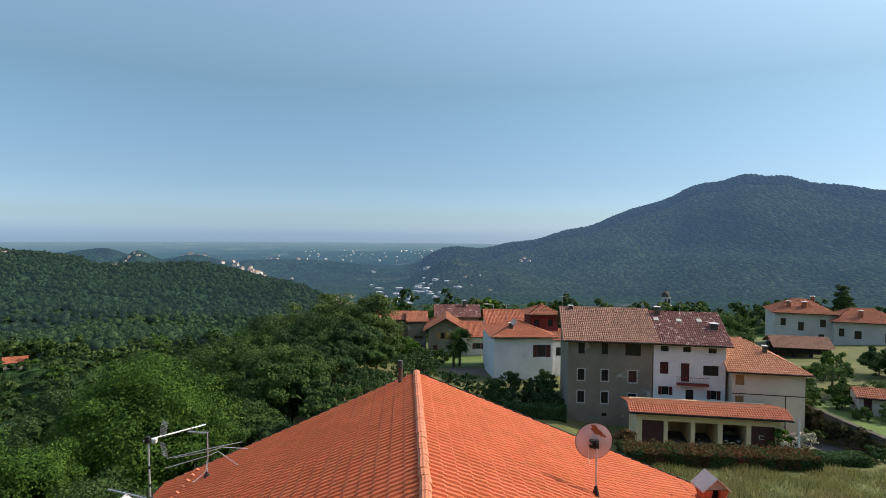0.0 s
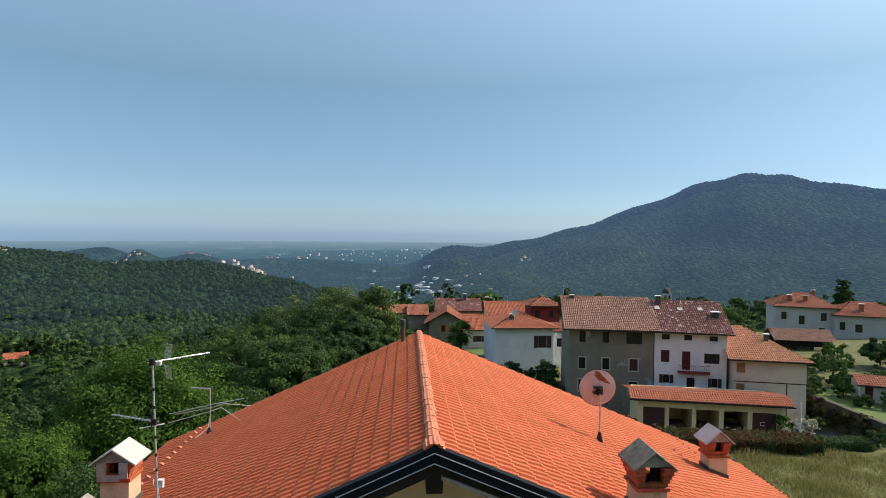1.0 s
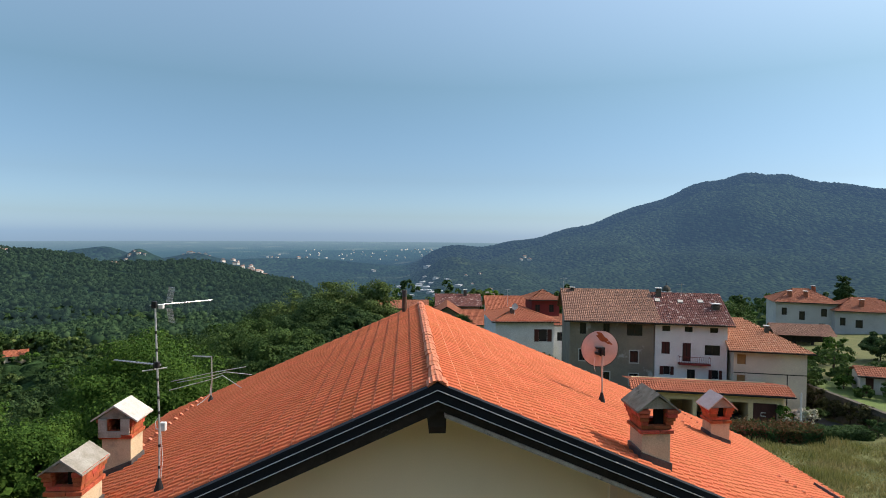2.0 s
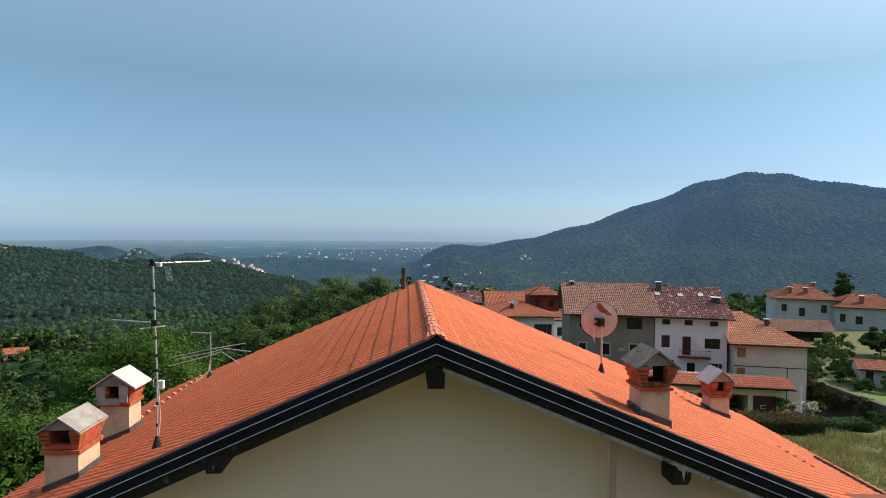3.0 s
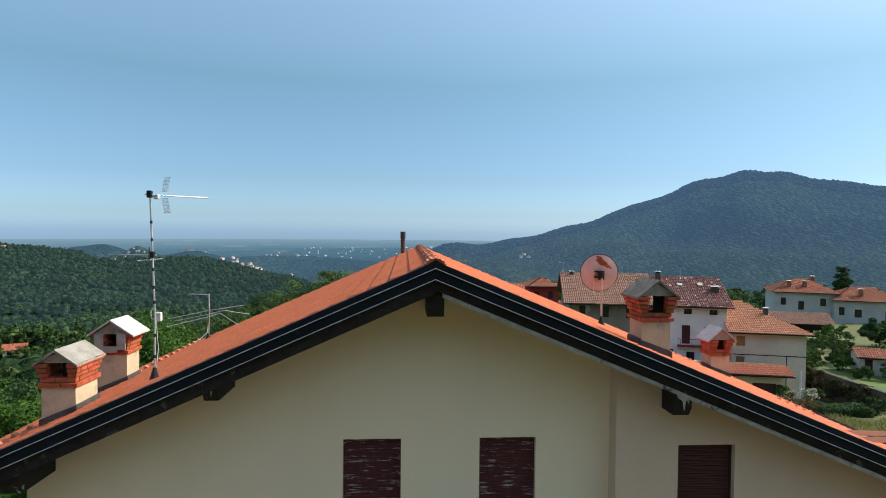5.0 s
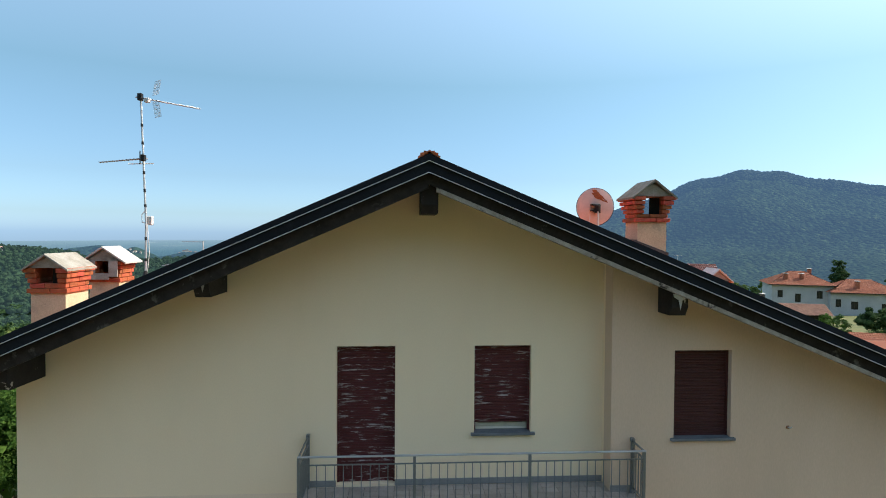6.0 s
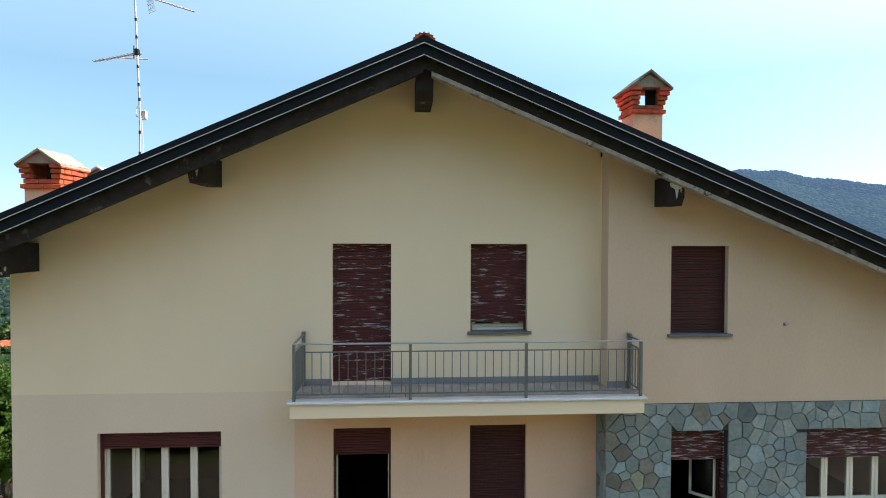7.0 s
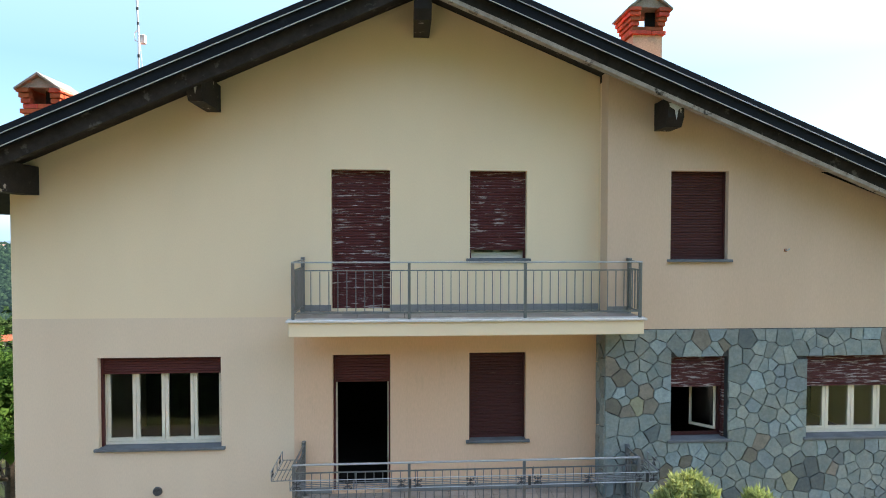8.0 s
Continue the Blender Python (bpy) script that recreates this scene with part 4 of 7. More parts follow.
def stones(x0, x1, z0, z1, gap, holes, place, count):
    """Irregular flat stones that fill a rectangle round its openings, each a piece of its own with a joint round it."""
    seeds = []
    for k in range(count):
        sx, sz = random.uniform(x0 + 0.05, x1 - 0.05), random.uniform(z0 + 0.05, z1 - 0.05)
        if any(h[0] - 0.06 < sx < h[1] + 0.06 and h[2] - 0.1 < sz < h[3] + 0.06 for h in holes):
            continue
        room = gap * random.choice((0.7, 0.85, 1.0, 1.1, 1.3)) * (1 if sx < 8.9 else 2.5)
        if all(math.hypot(sx - ox, (sz - oz) * 0.92) > max(room, other) * 0.84 for ox, oz, other in seeds):
            seeds.append((sx, sz, room))
    for sx, sz, room in seeds:
        poly = [(x0, z0), (x1, z0), (x1, z1), (x0, z1)]
        for ox, oz, other in seeds:
            d = math.hypot(ox - sx, oz - sz)
            if 0 < d < 2.4:
                f = 0.5 + 0.22 * (room - other) / (room + other)
                poly = clip_polygon(poly, sx + (ox - sx) * f, sz + (oz - sz) * f, ox - sx, oz - sz)
        for h in holes:
            low = h[2] - 0.045
            gaps = [(h[0] - sx, (h[0], sz, 1, 0)), (sx - h[1], (h[1], sz, -1, 0)), (low - sz, (sx, low, 0, 1)), (sz - h[3], (sx, h[3], 0, -1))]
            poly = clip_polygon(poly, *max(gaps)[1]) if len(poly) > 2 else poly
        if len(poly) < 3:
            continue
        cx, cz = sum(p[0] for p in poly) / len(poly), sum(p[1] for p in poly) / len(poly)
        ring = []
        for (px, pz), (qx, qz) in zip(poly, poly[1:] + poly[:1]):
            ring.append((px, pz))
            if math.hypot(qx - px, qz - pz) > 0.1:
                t = random.uniform(0.35, 0.65)
                bow = random.uniform(-0.002, 0.008)
                mx, mz = px + (qx - px) * t, pz + (qz - pz) * t
                d = math.hypot(mx - cx, mz - cz) + 0.001
                ring.append((mx - (mx - cx) / d * bow, mz - (mz - cz) / d * bow))
        shrink = []
        for px, pz in ring:
            d = math.hypot(px - cx, pz - cz)
            f = max(0.5, 1 - random.uniform(0.004, 0.007) / max(d, 0.03))
            shrink.append((px + (cx - px) * (1 - f), pz + (cz - pz) * (1 - f)))
        depth, tilt = random.uniform(0.016, 0.03), random.uniform(-0.006, 0.006)
        bm = bmesh.new()
        back = [bm.verts.new((px - cx, 0.03, pz - cz)) for px, pz in shrink]
        rim = [bm.verts.new((px - cx, -depth + 0.005 + tilt * (pz - cz) * 4, pz - cz)) for px, pz in shrink]
        face = [bm.verts.new(((px - cx) * 0.955, -depth + tilt * (px - cx) * 4, (pz - cz) * 0.955)) for px, pz in shrink]
        n = len(back)
        bm.faces.new(face)
        for i in range(n):
            j = (i + 1) % n
            bm.faces.new((back[i], back[j], rim[j], rim[i]))
            bm.faces.new((rim[i], rim[j], face[j], face[i]))
        mat = random.choice((STONE,) * 16 + (STONE_PALE,) * 5 + (STONE_SLATE,) * 2 + (STONE_TAN,) * 2 + ((STONE_OCHRE,) if sz < 4.6 and random.random() < 0.4 else ()))
        part("stone", bm, mat, facing, m=place(cx, cz))


def stone_facing():
    random.seed(17)
    stones(STEP_X - 0.02, 10.9, 2.5, 5.675, 0.2, HOLES_R[1:], lambda x, z: pose(x, RIGHT_Y - 0.012, z), 9000)
    stones(0.005, -RIGHT_Y + 0.02, 2.5, 5.66, 0.22, [], lambda u, z: pose(STEP_X - 0.012, -u, z, 0, 0, -90), 500)


# ---- balconies ----
def balcony(z, label, posts):
    th = thing("balcony", label, "balcony")
    x0, x1, y0 = -1.57, 4.05, -1.03
    slab = part("slab", boxed(x0, x1, y0, -0.002, z - 0.3, z - 0.075, 0.008), CREAM, th, "cream plastered balcony slab")
    part("edge_stone", boxed(x0 - 0.04, x1 + 0.04, y0 - 0.04, y0 + 0.2, z - 0.073, z - 0.035, 0.006), MARBLE, th, "pale stone drip edge")
    floor = part("balcony_floor", boxed(x0 - 0.02, x1 + 0.02, y0 + 0.202, -0.003, z - 0.073, z - 0.05), MORTAR, th)
    nx, ny = 22, 4
    me = None
    for i in range(nx):
        for j in range(ny):
            w, d = (x1 - x0) / nx, 0.8 / ny
            if me is None:
                bm = boxed(-w / 2 + 0.004, w / 2 - 0.004, -d / 2 + 0.004, d / 2 - 0.004, 0, 0.015)
                first = part("floor_tile", bm, FLOOR_TILE, floor, m=pose(x0 + w * (i + 0.5), y0 + 0.21 + d * (j + 0.5), z - 0.05))
                me = first.data
            else:
                part("floor_tile", me, FLOOR_TILE, floor, m=pose(x0 + w * (i + 0.5), y0 + 0.21 + d * (j + 0.5), z - 0.05))
    for a, b, yy in ((x0, -1.04, 0), (-0.03, STEP_X - 0.002, 0), (STEP_X, x1, RIGHT_Y)):
        part("skirting", boxed(a, b, yy - 0.014, yy - 0.002, z - 0.034, z + 0.075), SKIRTING, th, "grey tile skirting")
    railing = part("railing", boxed(-1.53, 4.03, -1.002, -0.958, z + 0.845, z + 0.868, 0.005), RAIL_TOP, th, "grey painted steel railing")
    yr = -0.98
    part("rail", boxed(-1.5, 4.0, yr - 0.01, yr + 0.01, z + 0.72, z + 0.738), RAIL, railing)
    part("rail", boxed(-1.5, 4.0, yr - 0.012, yr + 0.012, z + 0.055, z + 0.08), RAIL, railing)
    for x, back in ((-1.51, -0.04), (4.0, RIGHT_Y - 0.04)):
        for zz, h in ((0.845, 0.022), (0.72, 0.018), (0.055, 0.02)):
            part("rail", boxed(x - 0.014, x + 0.014, yr + 0.02, back, z + zz, z + zz + h), RAIL, railing)
        part("handle", boxed(x - 0.03, x + 0.03, back - 0.06, back + 0.03, z + 0.84, z + 0.9), RAIL, railing)
        n = int((back - yr) / 0.105)
        for i in range(1, n + 1):
            yy = yr + (back - yr) * i / (n + 0.5)
            part("baluster", boxed(x - 0.009, x + 0.009, yy - 0.009, yy + 0.009, z + 0.08, z + 0.715), RAIL, railing)
        part("post", boxed(x - 0.03, x + 0.03, back - 0.05, back - 0.005, z - 0.03, z + 0.83), RAIL, railing)
    for x in posts:
        part("post", boxed(x - 0.022, x + 0.022, yr - 0.022, yr + 0.022, z - 0.05, z + 0.844), RAIL, railing)
    bar = None
    for a, b in zip(posts, posts[1:]):
        n = round((b - a) / 0.135)
        for i in range(1, n):
            x = a + (b - a) * i / n
            if bar is None:
                bar = part("baluster", boxed(-0.0065, 0.0065, -0.0065, 0.0065, 0.08, 0.715), RAIL, railing, m=pose(x, yr, z)).data
            else:
                part("baluster", bar, RAIL, railing, m=pose(x, yr, z))
    return th


balcony(6.0, "upper balcony with a grey steel railing and tiled floor", (-1.51, 0.29, 2.13, 4.0))
balcony(2.83, "lower balcony with a grey steel railing", (-1.51, 0.29, 2.13, 4.0))


def scroll_mesh():
    """A wrought ornament: a short upright with four curls."""
    bm = bmesh.new()
    tube(bm, (0, 0, 0.012), (0, 0, 0.138), 0.007, sides=5)
    for sx in (-1, 1):
        for sz in (-1, 1):
            pts = [(sx * (0.008 + 0.068 * math.sin(a * 0.62) * (1 - a / 9)), -0.004, 0.075 + sz * (0.016 + 0.03 * (1 - math.cos(a)) * (1 - a / 11))) for a in np.linspace(0, 5.2, 11)]
            for p, q in zip(pts, pts[1:]):
                tube(bm, p, q, 0.0065, sides=5)
    return bm


def flower_rack(label, length, m, scrolls, brackets=()):
    """A wire tray for flower boxes hung on a railing: long rods, cross bars, wrought curls along the front."""
    th = thing("flower_rack", label, "flower rack", m)
    for i in range(5):
        part("rod", tube(bmesh.new(), (0, -0.06 - 0.062 * i, 0), (length, -0.06 - 0.062 * i, 0), 0.006, sides=6), RAIL, th)
    for z in (0.0, 0.15):
        part("front_rod", tube(bmesh.new(), (0, -0.33, z), (length, -0.33, z), 0.007, sides=6), RAIL_TOP, th)
    n = max(2, round(length / 0.9))
    for i in range(n + 1):
        x = length * i / n
        part("cross_bar", tubes([(x, 0, 0.15), (x, 0, 0), (x, -0.33, 0), (x, -0.33, 0.15)], 0.007), RAIL, th)
    for x in scrolls:
        part("scroll", scroll_mesh(), IRON, th, "dark wrought iron curls", pose(x, -0.337, 0))
    for x in brackets:
        part("bracket", boxed(x - 0.02, x + 0.02, -0.35, -0.318, 0.0, 0.14, 0.004), IRON, th, "dark flat bracket")
    return th


flower_rack("grey wire flower box rack hung along the lower balcony front", 5.66, pose(-1.5, -1.01, 3.44), (0.1, 0.86, 1.67, 1.92, 2.72, 3.51, 3.77, 4.56, 5.38, 5.6), (1.8, 3.64, 5.5))
flower_rack("grey wire flower box rack on the balcony side", 0.85, pose(-1.53, -0.12, 3.44, 0, 0, -90), (0.15, 0.7))
flower_rack("short grey wire flower box rack beside the stone bay", 0.5, pose(4.03, -0.98, 3.44, 0, 0, 90), (0.25,))

vent = thing("wall_vent", "round dark vent cover on the beige wall", "vent", pose(-3.98, -0.002, 2.91))
bm = bmesh.new()
bmesh.ops.create_cone(bm, cap_ends=True, segments=24, radius1=0.08, radius2=0.07, depth=0.03, matrix=pose(0, -0.016, 0, 90))
part("cover", bm, LEAD, vent)
part("grille", tubes([(-0.05, -0.034, 0.02), (0.05, -0.034, 0.02)], 0.005), BLACK, vent)
hook = thing("wall_hook", "small metal hook fixed in the rose plaster", "hook", pose(6.78, RIGHT_Y, 7.03))
part("pin", tubes([(0, 0, 0), (0, -0.07, 0), (0.02, -0.09, 0.03)], 0.012), METAL_EDGE, hook)
part("plate", boxed(-0.025, 0.025, -0.008, -0.001, -0.025, 0.025), RUST, hook)


# ---- chimneys ----
def chimney(label, cx, y0, width, depth, z_shoulder, z_eave, z_top, cap_mat, cap_half, courses=5, hole=0.55, low=2, open_back=False):
    th = thing("chimney", label, "chimney", pose(cx, y0 + depth / 2, 0))
    w, d = width / 2, depth / 2
    slope = -FALL_R if cx > RIDGE_X else FALL_L
    foot = roof_z(cx) - 0.13
    part("shaft", prism(bmesh.new(), [(-w, foot - slope * w), (w, foot + slope * w), (w, z_shoulder), (-w, z_shoulder)], -d, d), RENDER_CH, th, "stained cream plaster shaft")
    for yy in (-d - 0.03, d + 0.004):
        bm = bmesh.new()
        za = roof_z(cx)
        prism(bm, [(-w - 0.03, za + slope * (-w) - 0.05), (w + 0.03, za + slope * w - 0.05), (w + 0.03, za + slope * w + 0.13), (-w - 0.03, za + slope * -w + 0.13)], yy, yy + 0.026)
        part("flashing", bm, LEAD, th, "dark lead flashing")
    for xx in (-w - 0.03, w + 0.004):
        zz = roof_z(cx) + slope * xx
        part("flashing", boxed(xx, xx + 0.026, -d - 0.004, d + 0.004, zz - 0.05, zz + 0.13), LEAD, th, "dark lead flashing")
    n = courses
    ch = (z_eave - z_shoulder) / n
    for k in range(n):
        flare = 0.045 if k == 0 else 0.0 + 0.024 * (k - 1) + 0.012
        z0, z1 = z_shoulder + ch * k + 0.004, z_shoulder + ch * (k + 1) - 0.008
        W, D = w + flare, d + flare
        hw = width * hole * 0.5
        for s in (-1, 1):
            spans = ([(-W, -0.006 + 0.05 * (-1) ** k), (0.006 + 0.05 * (-1) ** k, W)] if k < low else [(-W, -hw), (W - 0.07 if open_back and s > 0 else hw, W)])
            for a, b in spans:
                jit = random.uniform(-0.006, 0.006)
                ya, yb = sorted((s * (D + jit), s * (D - 0.11)))
                part("brick", boxed(a, b, ya, yb, z0, z1, 0.005), BRICK, th)
            m = max(1, int((2 * D - 0.22) / 0.2))
            for i in range(m):
                a, b = -D + 0.114 + (2 * D - 0.228) * i / m + 0.004, -D + 0.114 + (2 * D - 0.228) * (i + 1) / m - 0.004
                jit = random.uniform(-0.006, 0.006)
                xa, xb = sorted((s * (W + jit), s * (W - (0.07 if open_back else 0.11))))
                part("brick", boxed(xa, xb, a, b, z0, z1, 0.005), BRICK, th)
    core = bmesh.new()
    hw = width * hole * 0.5
    for s in (-1, 1):
        for q in (-1, 1):
            if open_back and q > 0 and s > 0:
                continue
            box(core, *sorted((q * (hw + 0.008), q * (w - 0.012))), *sorted((s * (d - 0.004), s * (d - 0.09))), z_shoulder, z_eave)
        box(core, -hw, hw, *sorted((s * (d - 0.004), s * (d - 0.09))), z_shoulder, z_shoulder + ch * low - 0.012)
        box(core, *sorted((s * (w - 0.004), s * (w - 0.06))), -d + 0.1, d - 0.1, z_shoulder, z_eave)
    part("mortar_core", core, RUST, th, "reddish mortar between the bricks")
    flue = bmesh.new()
    box(flue, -w + 0.12, w - 0.12, -d + 0.115, d - 0.115, z_shoulder - 0.002, z_shoulder + 0.03)
    box(flue, 0.01, w - 0.07, -d + 0.115, (-d + 0.16) if open_back else d - 0.16, z_shoulder + 0.03, z_eave - 0.02)
    part("flue", flue, SOOT, th, "soot-black flue")
    h = cap_half
    D = d + 0.09
    bm = bmesh.new()
    prism(bm, [(-w - 0.05, z_eave), (w + 0.05, z_eave), (w + 0.05, z_eave + 0.012), (0, z_top - 0.07), (-w - 0.05, z_eave + 0.012)], -d - 0.05, d + 0.05)
    part("gable_fill", bm, CAP, th, "grey cement gable")
    for s in (-1, 1):
        bm = bmesh.new()
        drop = (z_top - z_eave) / (w + 0.05)
        prism(bm, [(0, z_top), (s * h, z_top - (z_top - z_eave + 0.02)), (s * h, z_top - (z_top - z_eave + 0.02) - 0.035), (0, z_top - 0.04)], -D - 0.03, D + 0.03)
        part("cap_slab", bm, cap_mat, th, "weathered cement slab")
    return th


chimney("brick-topped plaster chimney with a mossy cement cap and open hood", 4.19, -0.7, 0.49, 0.52, 10.56, 10.99, 11.26, CAP_MOSS, 0.37, 6, 0.62, 2, True)
chimney("smaller chimney with a pale cement cap further down the tiles", 8.88, 5.75, 0.53, 0.5, 8.62, 9.08, 9.43, CAP_PALE, 0.42, 5, 0.42, 2)
chimney("short brick-topped chimney with a grey cement cap near the verge", -5.86, 0.15, 0.56, 0.72, 9.3, 9.73, 9.97, CAP, 0.37, 5, 0.6)
smeared = chimney("plaster-smeared brick chimney with a pale cement cap", -6.43, 3.2, 0.62, 0.6, 9.24, 9.7, 10.02, CAP_PALE, 0.5, 5, 0.45)
bm = bmesh.new()
for x0, x1, z0, z1 in ((-0.33, -0.145, 9.3, 9.71), (0.145, 0.33, 9.36, 9.71), (-0.145, 0.145, 9.3, 9.44)):
    box(bm, x0, x1, -0.425, -0.395, z0, z1)
part("plaster_smear", bm, CAP, smeared, "grey cement smeared over the brick hood")


# ---- aerials, dish, flue ----
def yagi(parent, a, b, n, span, up, name="boom"):
    """A directional aerial: a boom from a to b with short rods across it."""
    a, b = Vector(a), Vector(b)
    boom = part(name, tube(bmesh.new(), a, b, 0.012, sides=6), ALU, parent)
    across = (b - a).normalized().cross(Vector(up)).normalized()
    for i in range(n):
        p = a.lerp(b, 0.06 + 0.92 * i / (n - 1))
        s = span * (1 - 0.35 * i / n)
        part("element", tube(bmesh.new(), p - across * s, p + across * s, 0.007, sides=5), STEEL, boom)
    return boom


aerial = thing("roof_aerial", "tall aluminium aerial mast with two directional aerials", "aerial", pose(-4.14, -0.16, roof_z(-4.14)))
part("mast", tubes([(0, 0, -0.05), (-0.04, 0.12, 1.0), (-0.18, 0.28, 3.12)], 0.017, 8), ALU, aerial)
part("base_boot", tube(bmesh.new(), (0, 0, 0.0), (0, 0, 0.2), 0.085, 0.025, 10), BLACK, aerial, "black sealing boot")
for i, f in enumerate((0.35, 0.7, 1.25, 1.5, 1.8, 2.3, 2.6)):
    q = (f - 1.0) / 2.12
    x, y = (-0.04 * f, 0.12 * f) if f < 1 else (-0.04 - 0.14 * q, 0.12 + 0.16 * q)
    part("tape_band", tube(bmesh.new(), (x, y, f), (x - 0.003, y + 0.003, f + 0.05), 0.021, sides=8), BLACK, aerial)
yagi(aerial, (-0.24, 0.22, 3.09), (0.52, 1.09, 3.09), 17, 0.055, (0, 0, 1))
bm = bmesh.new()
for side in (1, -1):
    for i in range(8):
        o = Vector((-0.02 + 0.022 * i, 0.36 - 0.02 * i, 3.09 + side * 0.06))
        tube(bm, o, o + Vector((0.03, 0.04, side * 0.25)), 0.003, sides=4)
    for i in range(5):
        o = Vector((-0.02 + 0.007 * i, 0.36 + 0.009 * i, 3.09 + side * (0.06 + 0.06 * i)))
        tube(bm, o, o + Vector((0.155, -0.14, 0)), 0.003, sides=4)
part("reflector", bm, ALU, aerial, "wire grid reflector")
part("balun", boxed(-0.13, -0.05, 0.28, 0.36, 3.02, 3.1, 0.01), WHITE_PLASTIC, aerial)
part("clamp", boxed(-0.22, -0.14, 0.22, 0.3, 3.04, 3.16, 0.01), BLACK, aerial)
yagi(aerial, (-0.06, 0.22, 2.07), (-1.07, 0.73, 2.05), 13, 0.07, (0, 0, 1))
part("cross_element", tube(bmesh.new(), (-0.36, 0.2, 1.97), (0.0, 0.34, 2.0), 0.01, sides=6), WHITE_PLASTIC, aerial)
part("clamp", boxed(-0.15, -0.08, 0.17, 0.25, 2.02, 2.13, 0.01), BLACK, aerial)
part("stub", tube(bmesh.new(), (-0.19, 0.26, 1.98), (-0.19, 0.26, 2.2), 0.01, sides=6), BLACK, aerial)
part("amplifier_box", boxed(-0.05, 0.05, 0.13, 0.21, 0.95, 1.1, 0.01), WHITE_PLASTIC, aerial, "white amplifier box")
part("cable", tubes([(-0.03, 0.15, 0.97), (-0.11, 0.14, 1.0), (-0.12, 0.15, 1.12), (-0.06, 0.16, 1.2)], 0.007), WHITE_PLASTIC, aerial)
part("cable", tubes([(-0.02, 0.12, 0.97), (0.03, 0.08, 0.5), (0.02, 0.02, 0.18)], 0.006), WHITE_PLASTIC, aerial)

aerial2 = thing("roof_aerial", "low aerial with long bent rods by the eave", "aerial", pose(-5.93, 8.05, roof_z(-5.93)))
part("mast", tubes([(0, 0, -0.05), (0.03, 0, 0.7), (0.0, 0.05, 1.36)], 0.018, 8), ALU, aerial2)
part("base_boot", tube(bmesh.new(), (0, 0, 0.0), (0, 0, 0.17), 0.1, 0.025, 10), BLACK, aerial2)
part("long_rod", tubes([(-1.15, -0.1, 0.62), (0.0, 0, 0.86), (1.0, 0.2, 1.0)], 0.011), ALU, aerial2)
part("long_rod", tubes([(-1.1, 0.25, 0.5), (0.0, 0.1, 0.74), (0.4, 0.2, 0.84), (1.1, 0.5, 0.68)], 0.011), ALU, aerial2)
part("long_rod", tubes([(-1.1, -0.35, 0.42), (0.1, -0.1, 0.7), (0.35, 0, 0.78), (1.0, -0.2, 0.42)], 0.011), ALU, aerial2)
yagi(aerial2, (0.02, 0.05, 1.34), (-0.62, 0.2, 1.34), 10, 0.14, (0, 0, 1))
part("cable", tubes([(0.0, 0, 0.5), (-0.02, -0.03, 0.2), (-0.2, -0.1, 0.02), (-0.35, -0.2, -0.08)], 0.012), WHITE_PLASTIC, aerial2)

dish = thing("satellite_dish", "faded pinkish satellite dish with a rust patch", "satellite dish", pose(4.87, 4.05, roof_z(4.87) + 0.05))
part("pole", tube(bmesh.new(), (0, 0, -0.1), (0, 0, 1.24), 0.024, sides=10), ALU, dish)
part("base_boot", tube(bmesh.new(), (0, 0, -0.08), (0, 0, 0.18), 0.1, 0.028, 10), BLACK, dish)
DISH_R, DISH_M = 0.46, pose(-0.02, 0.16, 1.24, 4, 0, -4)


def dish_mesh(r0, r1, off, spans=(0, 2 * math.pi), rings=8, seg=40, cx=0.0, cz=0.0):
    bm = bmesh.new()
    grid = []
    for i in range(rings + 1):
        r = r0 + (r1 - r0) * i / rings
        grid.append([bm.verts.new((r * math.cos(a), 0.55 * (r * r) * 0.55 - 0.06 + off, r * math.sin(a))) for a in np.linspace(*spans, seg + 1)])
    for a, b in zip(grid, grid[1:]):
        for i in range(seg):
            bm.faces.new((a[i], a[i + 1], b[i + 1], b[i]))
    bmesh.ops.remove_doubles(bm, verts=bm.verts[:], dist=0.0005)
    return bm


ob = part("reflector", dish_mesh(0.0, DISH_R, 0), DISH, dish, "faded pink reflector", DISH_M)
part("rim", dish_mesh(DISH_R, DISH_R + 0.012, -0.006, rings=2), METAL_DARK, dish, "", DISH_M)
bm = bmesh.new()
pts = []
for k in range(28):
    a = 2 * math.pi * k / 28
    rr = 1 + 0.22 * math.sin(3 * a + 1) + 0.12 * math.sin(7 * a)
    x, z = 0.22 * rr * math.cos(a) * 1.0, 0.072 * rr * math.sin(a)
    c, s = math.cos(radians(-38)), math.sin(radians(-38))
    px, pz = 0.07 + x * c - z * s, 0.27 + x * s + z * c
    q = math.hypot(px, pz)
    if q > DISH_R - 0.01:
        px, pz = px * (DISH_R - 0.01) / q, pz * (DISH_R - 0.01) / q
    pts.append((px, 0.3025 * (px * px + pz * pz) - 0.06 - 0.005, pz))
cen = bm.verts.new((0.07, 0.3025 * (0.07 ** 2 + 0.27 ** 2) - 0.066, 0.27))
vs = [bm.verts.new(p) for p in pts]
for i in range(28):
    bm.faces.new((cen, vs[i], vs[(i + 1) % 28]))
part("rust_patch", bm, RUST, dish, "orange rust patch", DISH_M)
part("bracket", boxed(-0.07, 0.07, 0.0, 0.12, 1.08, 1.3, 0.01), BLACK, dish)
part("bracket_arm", boxed(-0.16, -0.06, -0.02, 0.12, 1.12, 1.16), BLACK, dish)
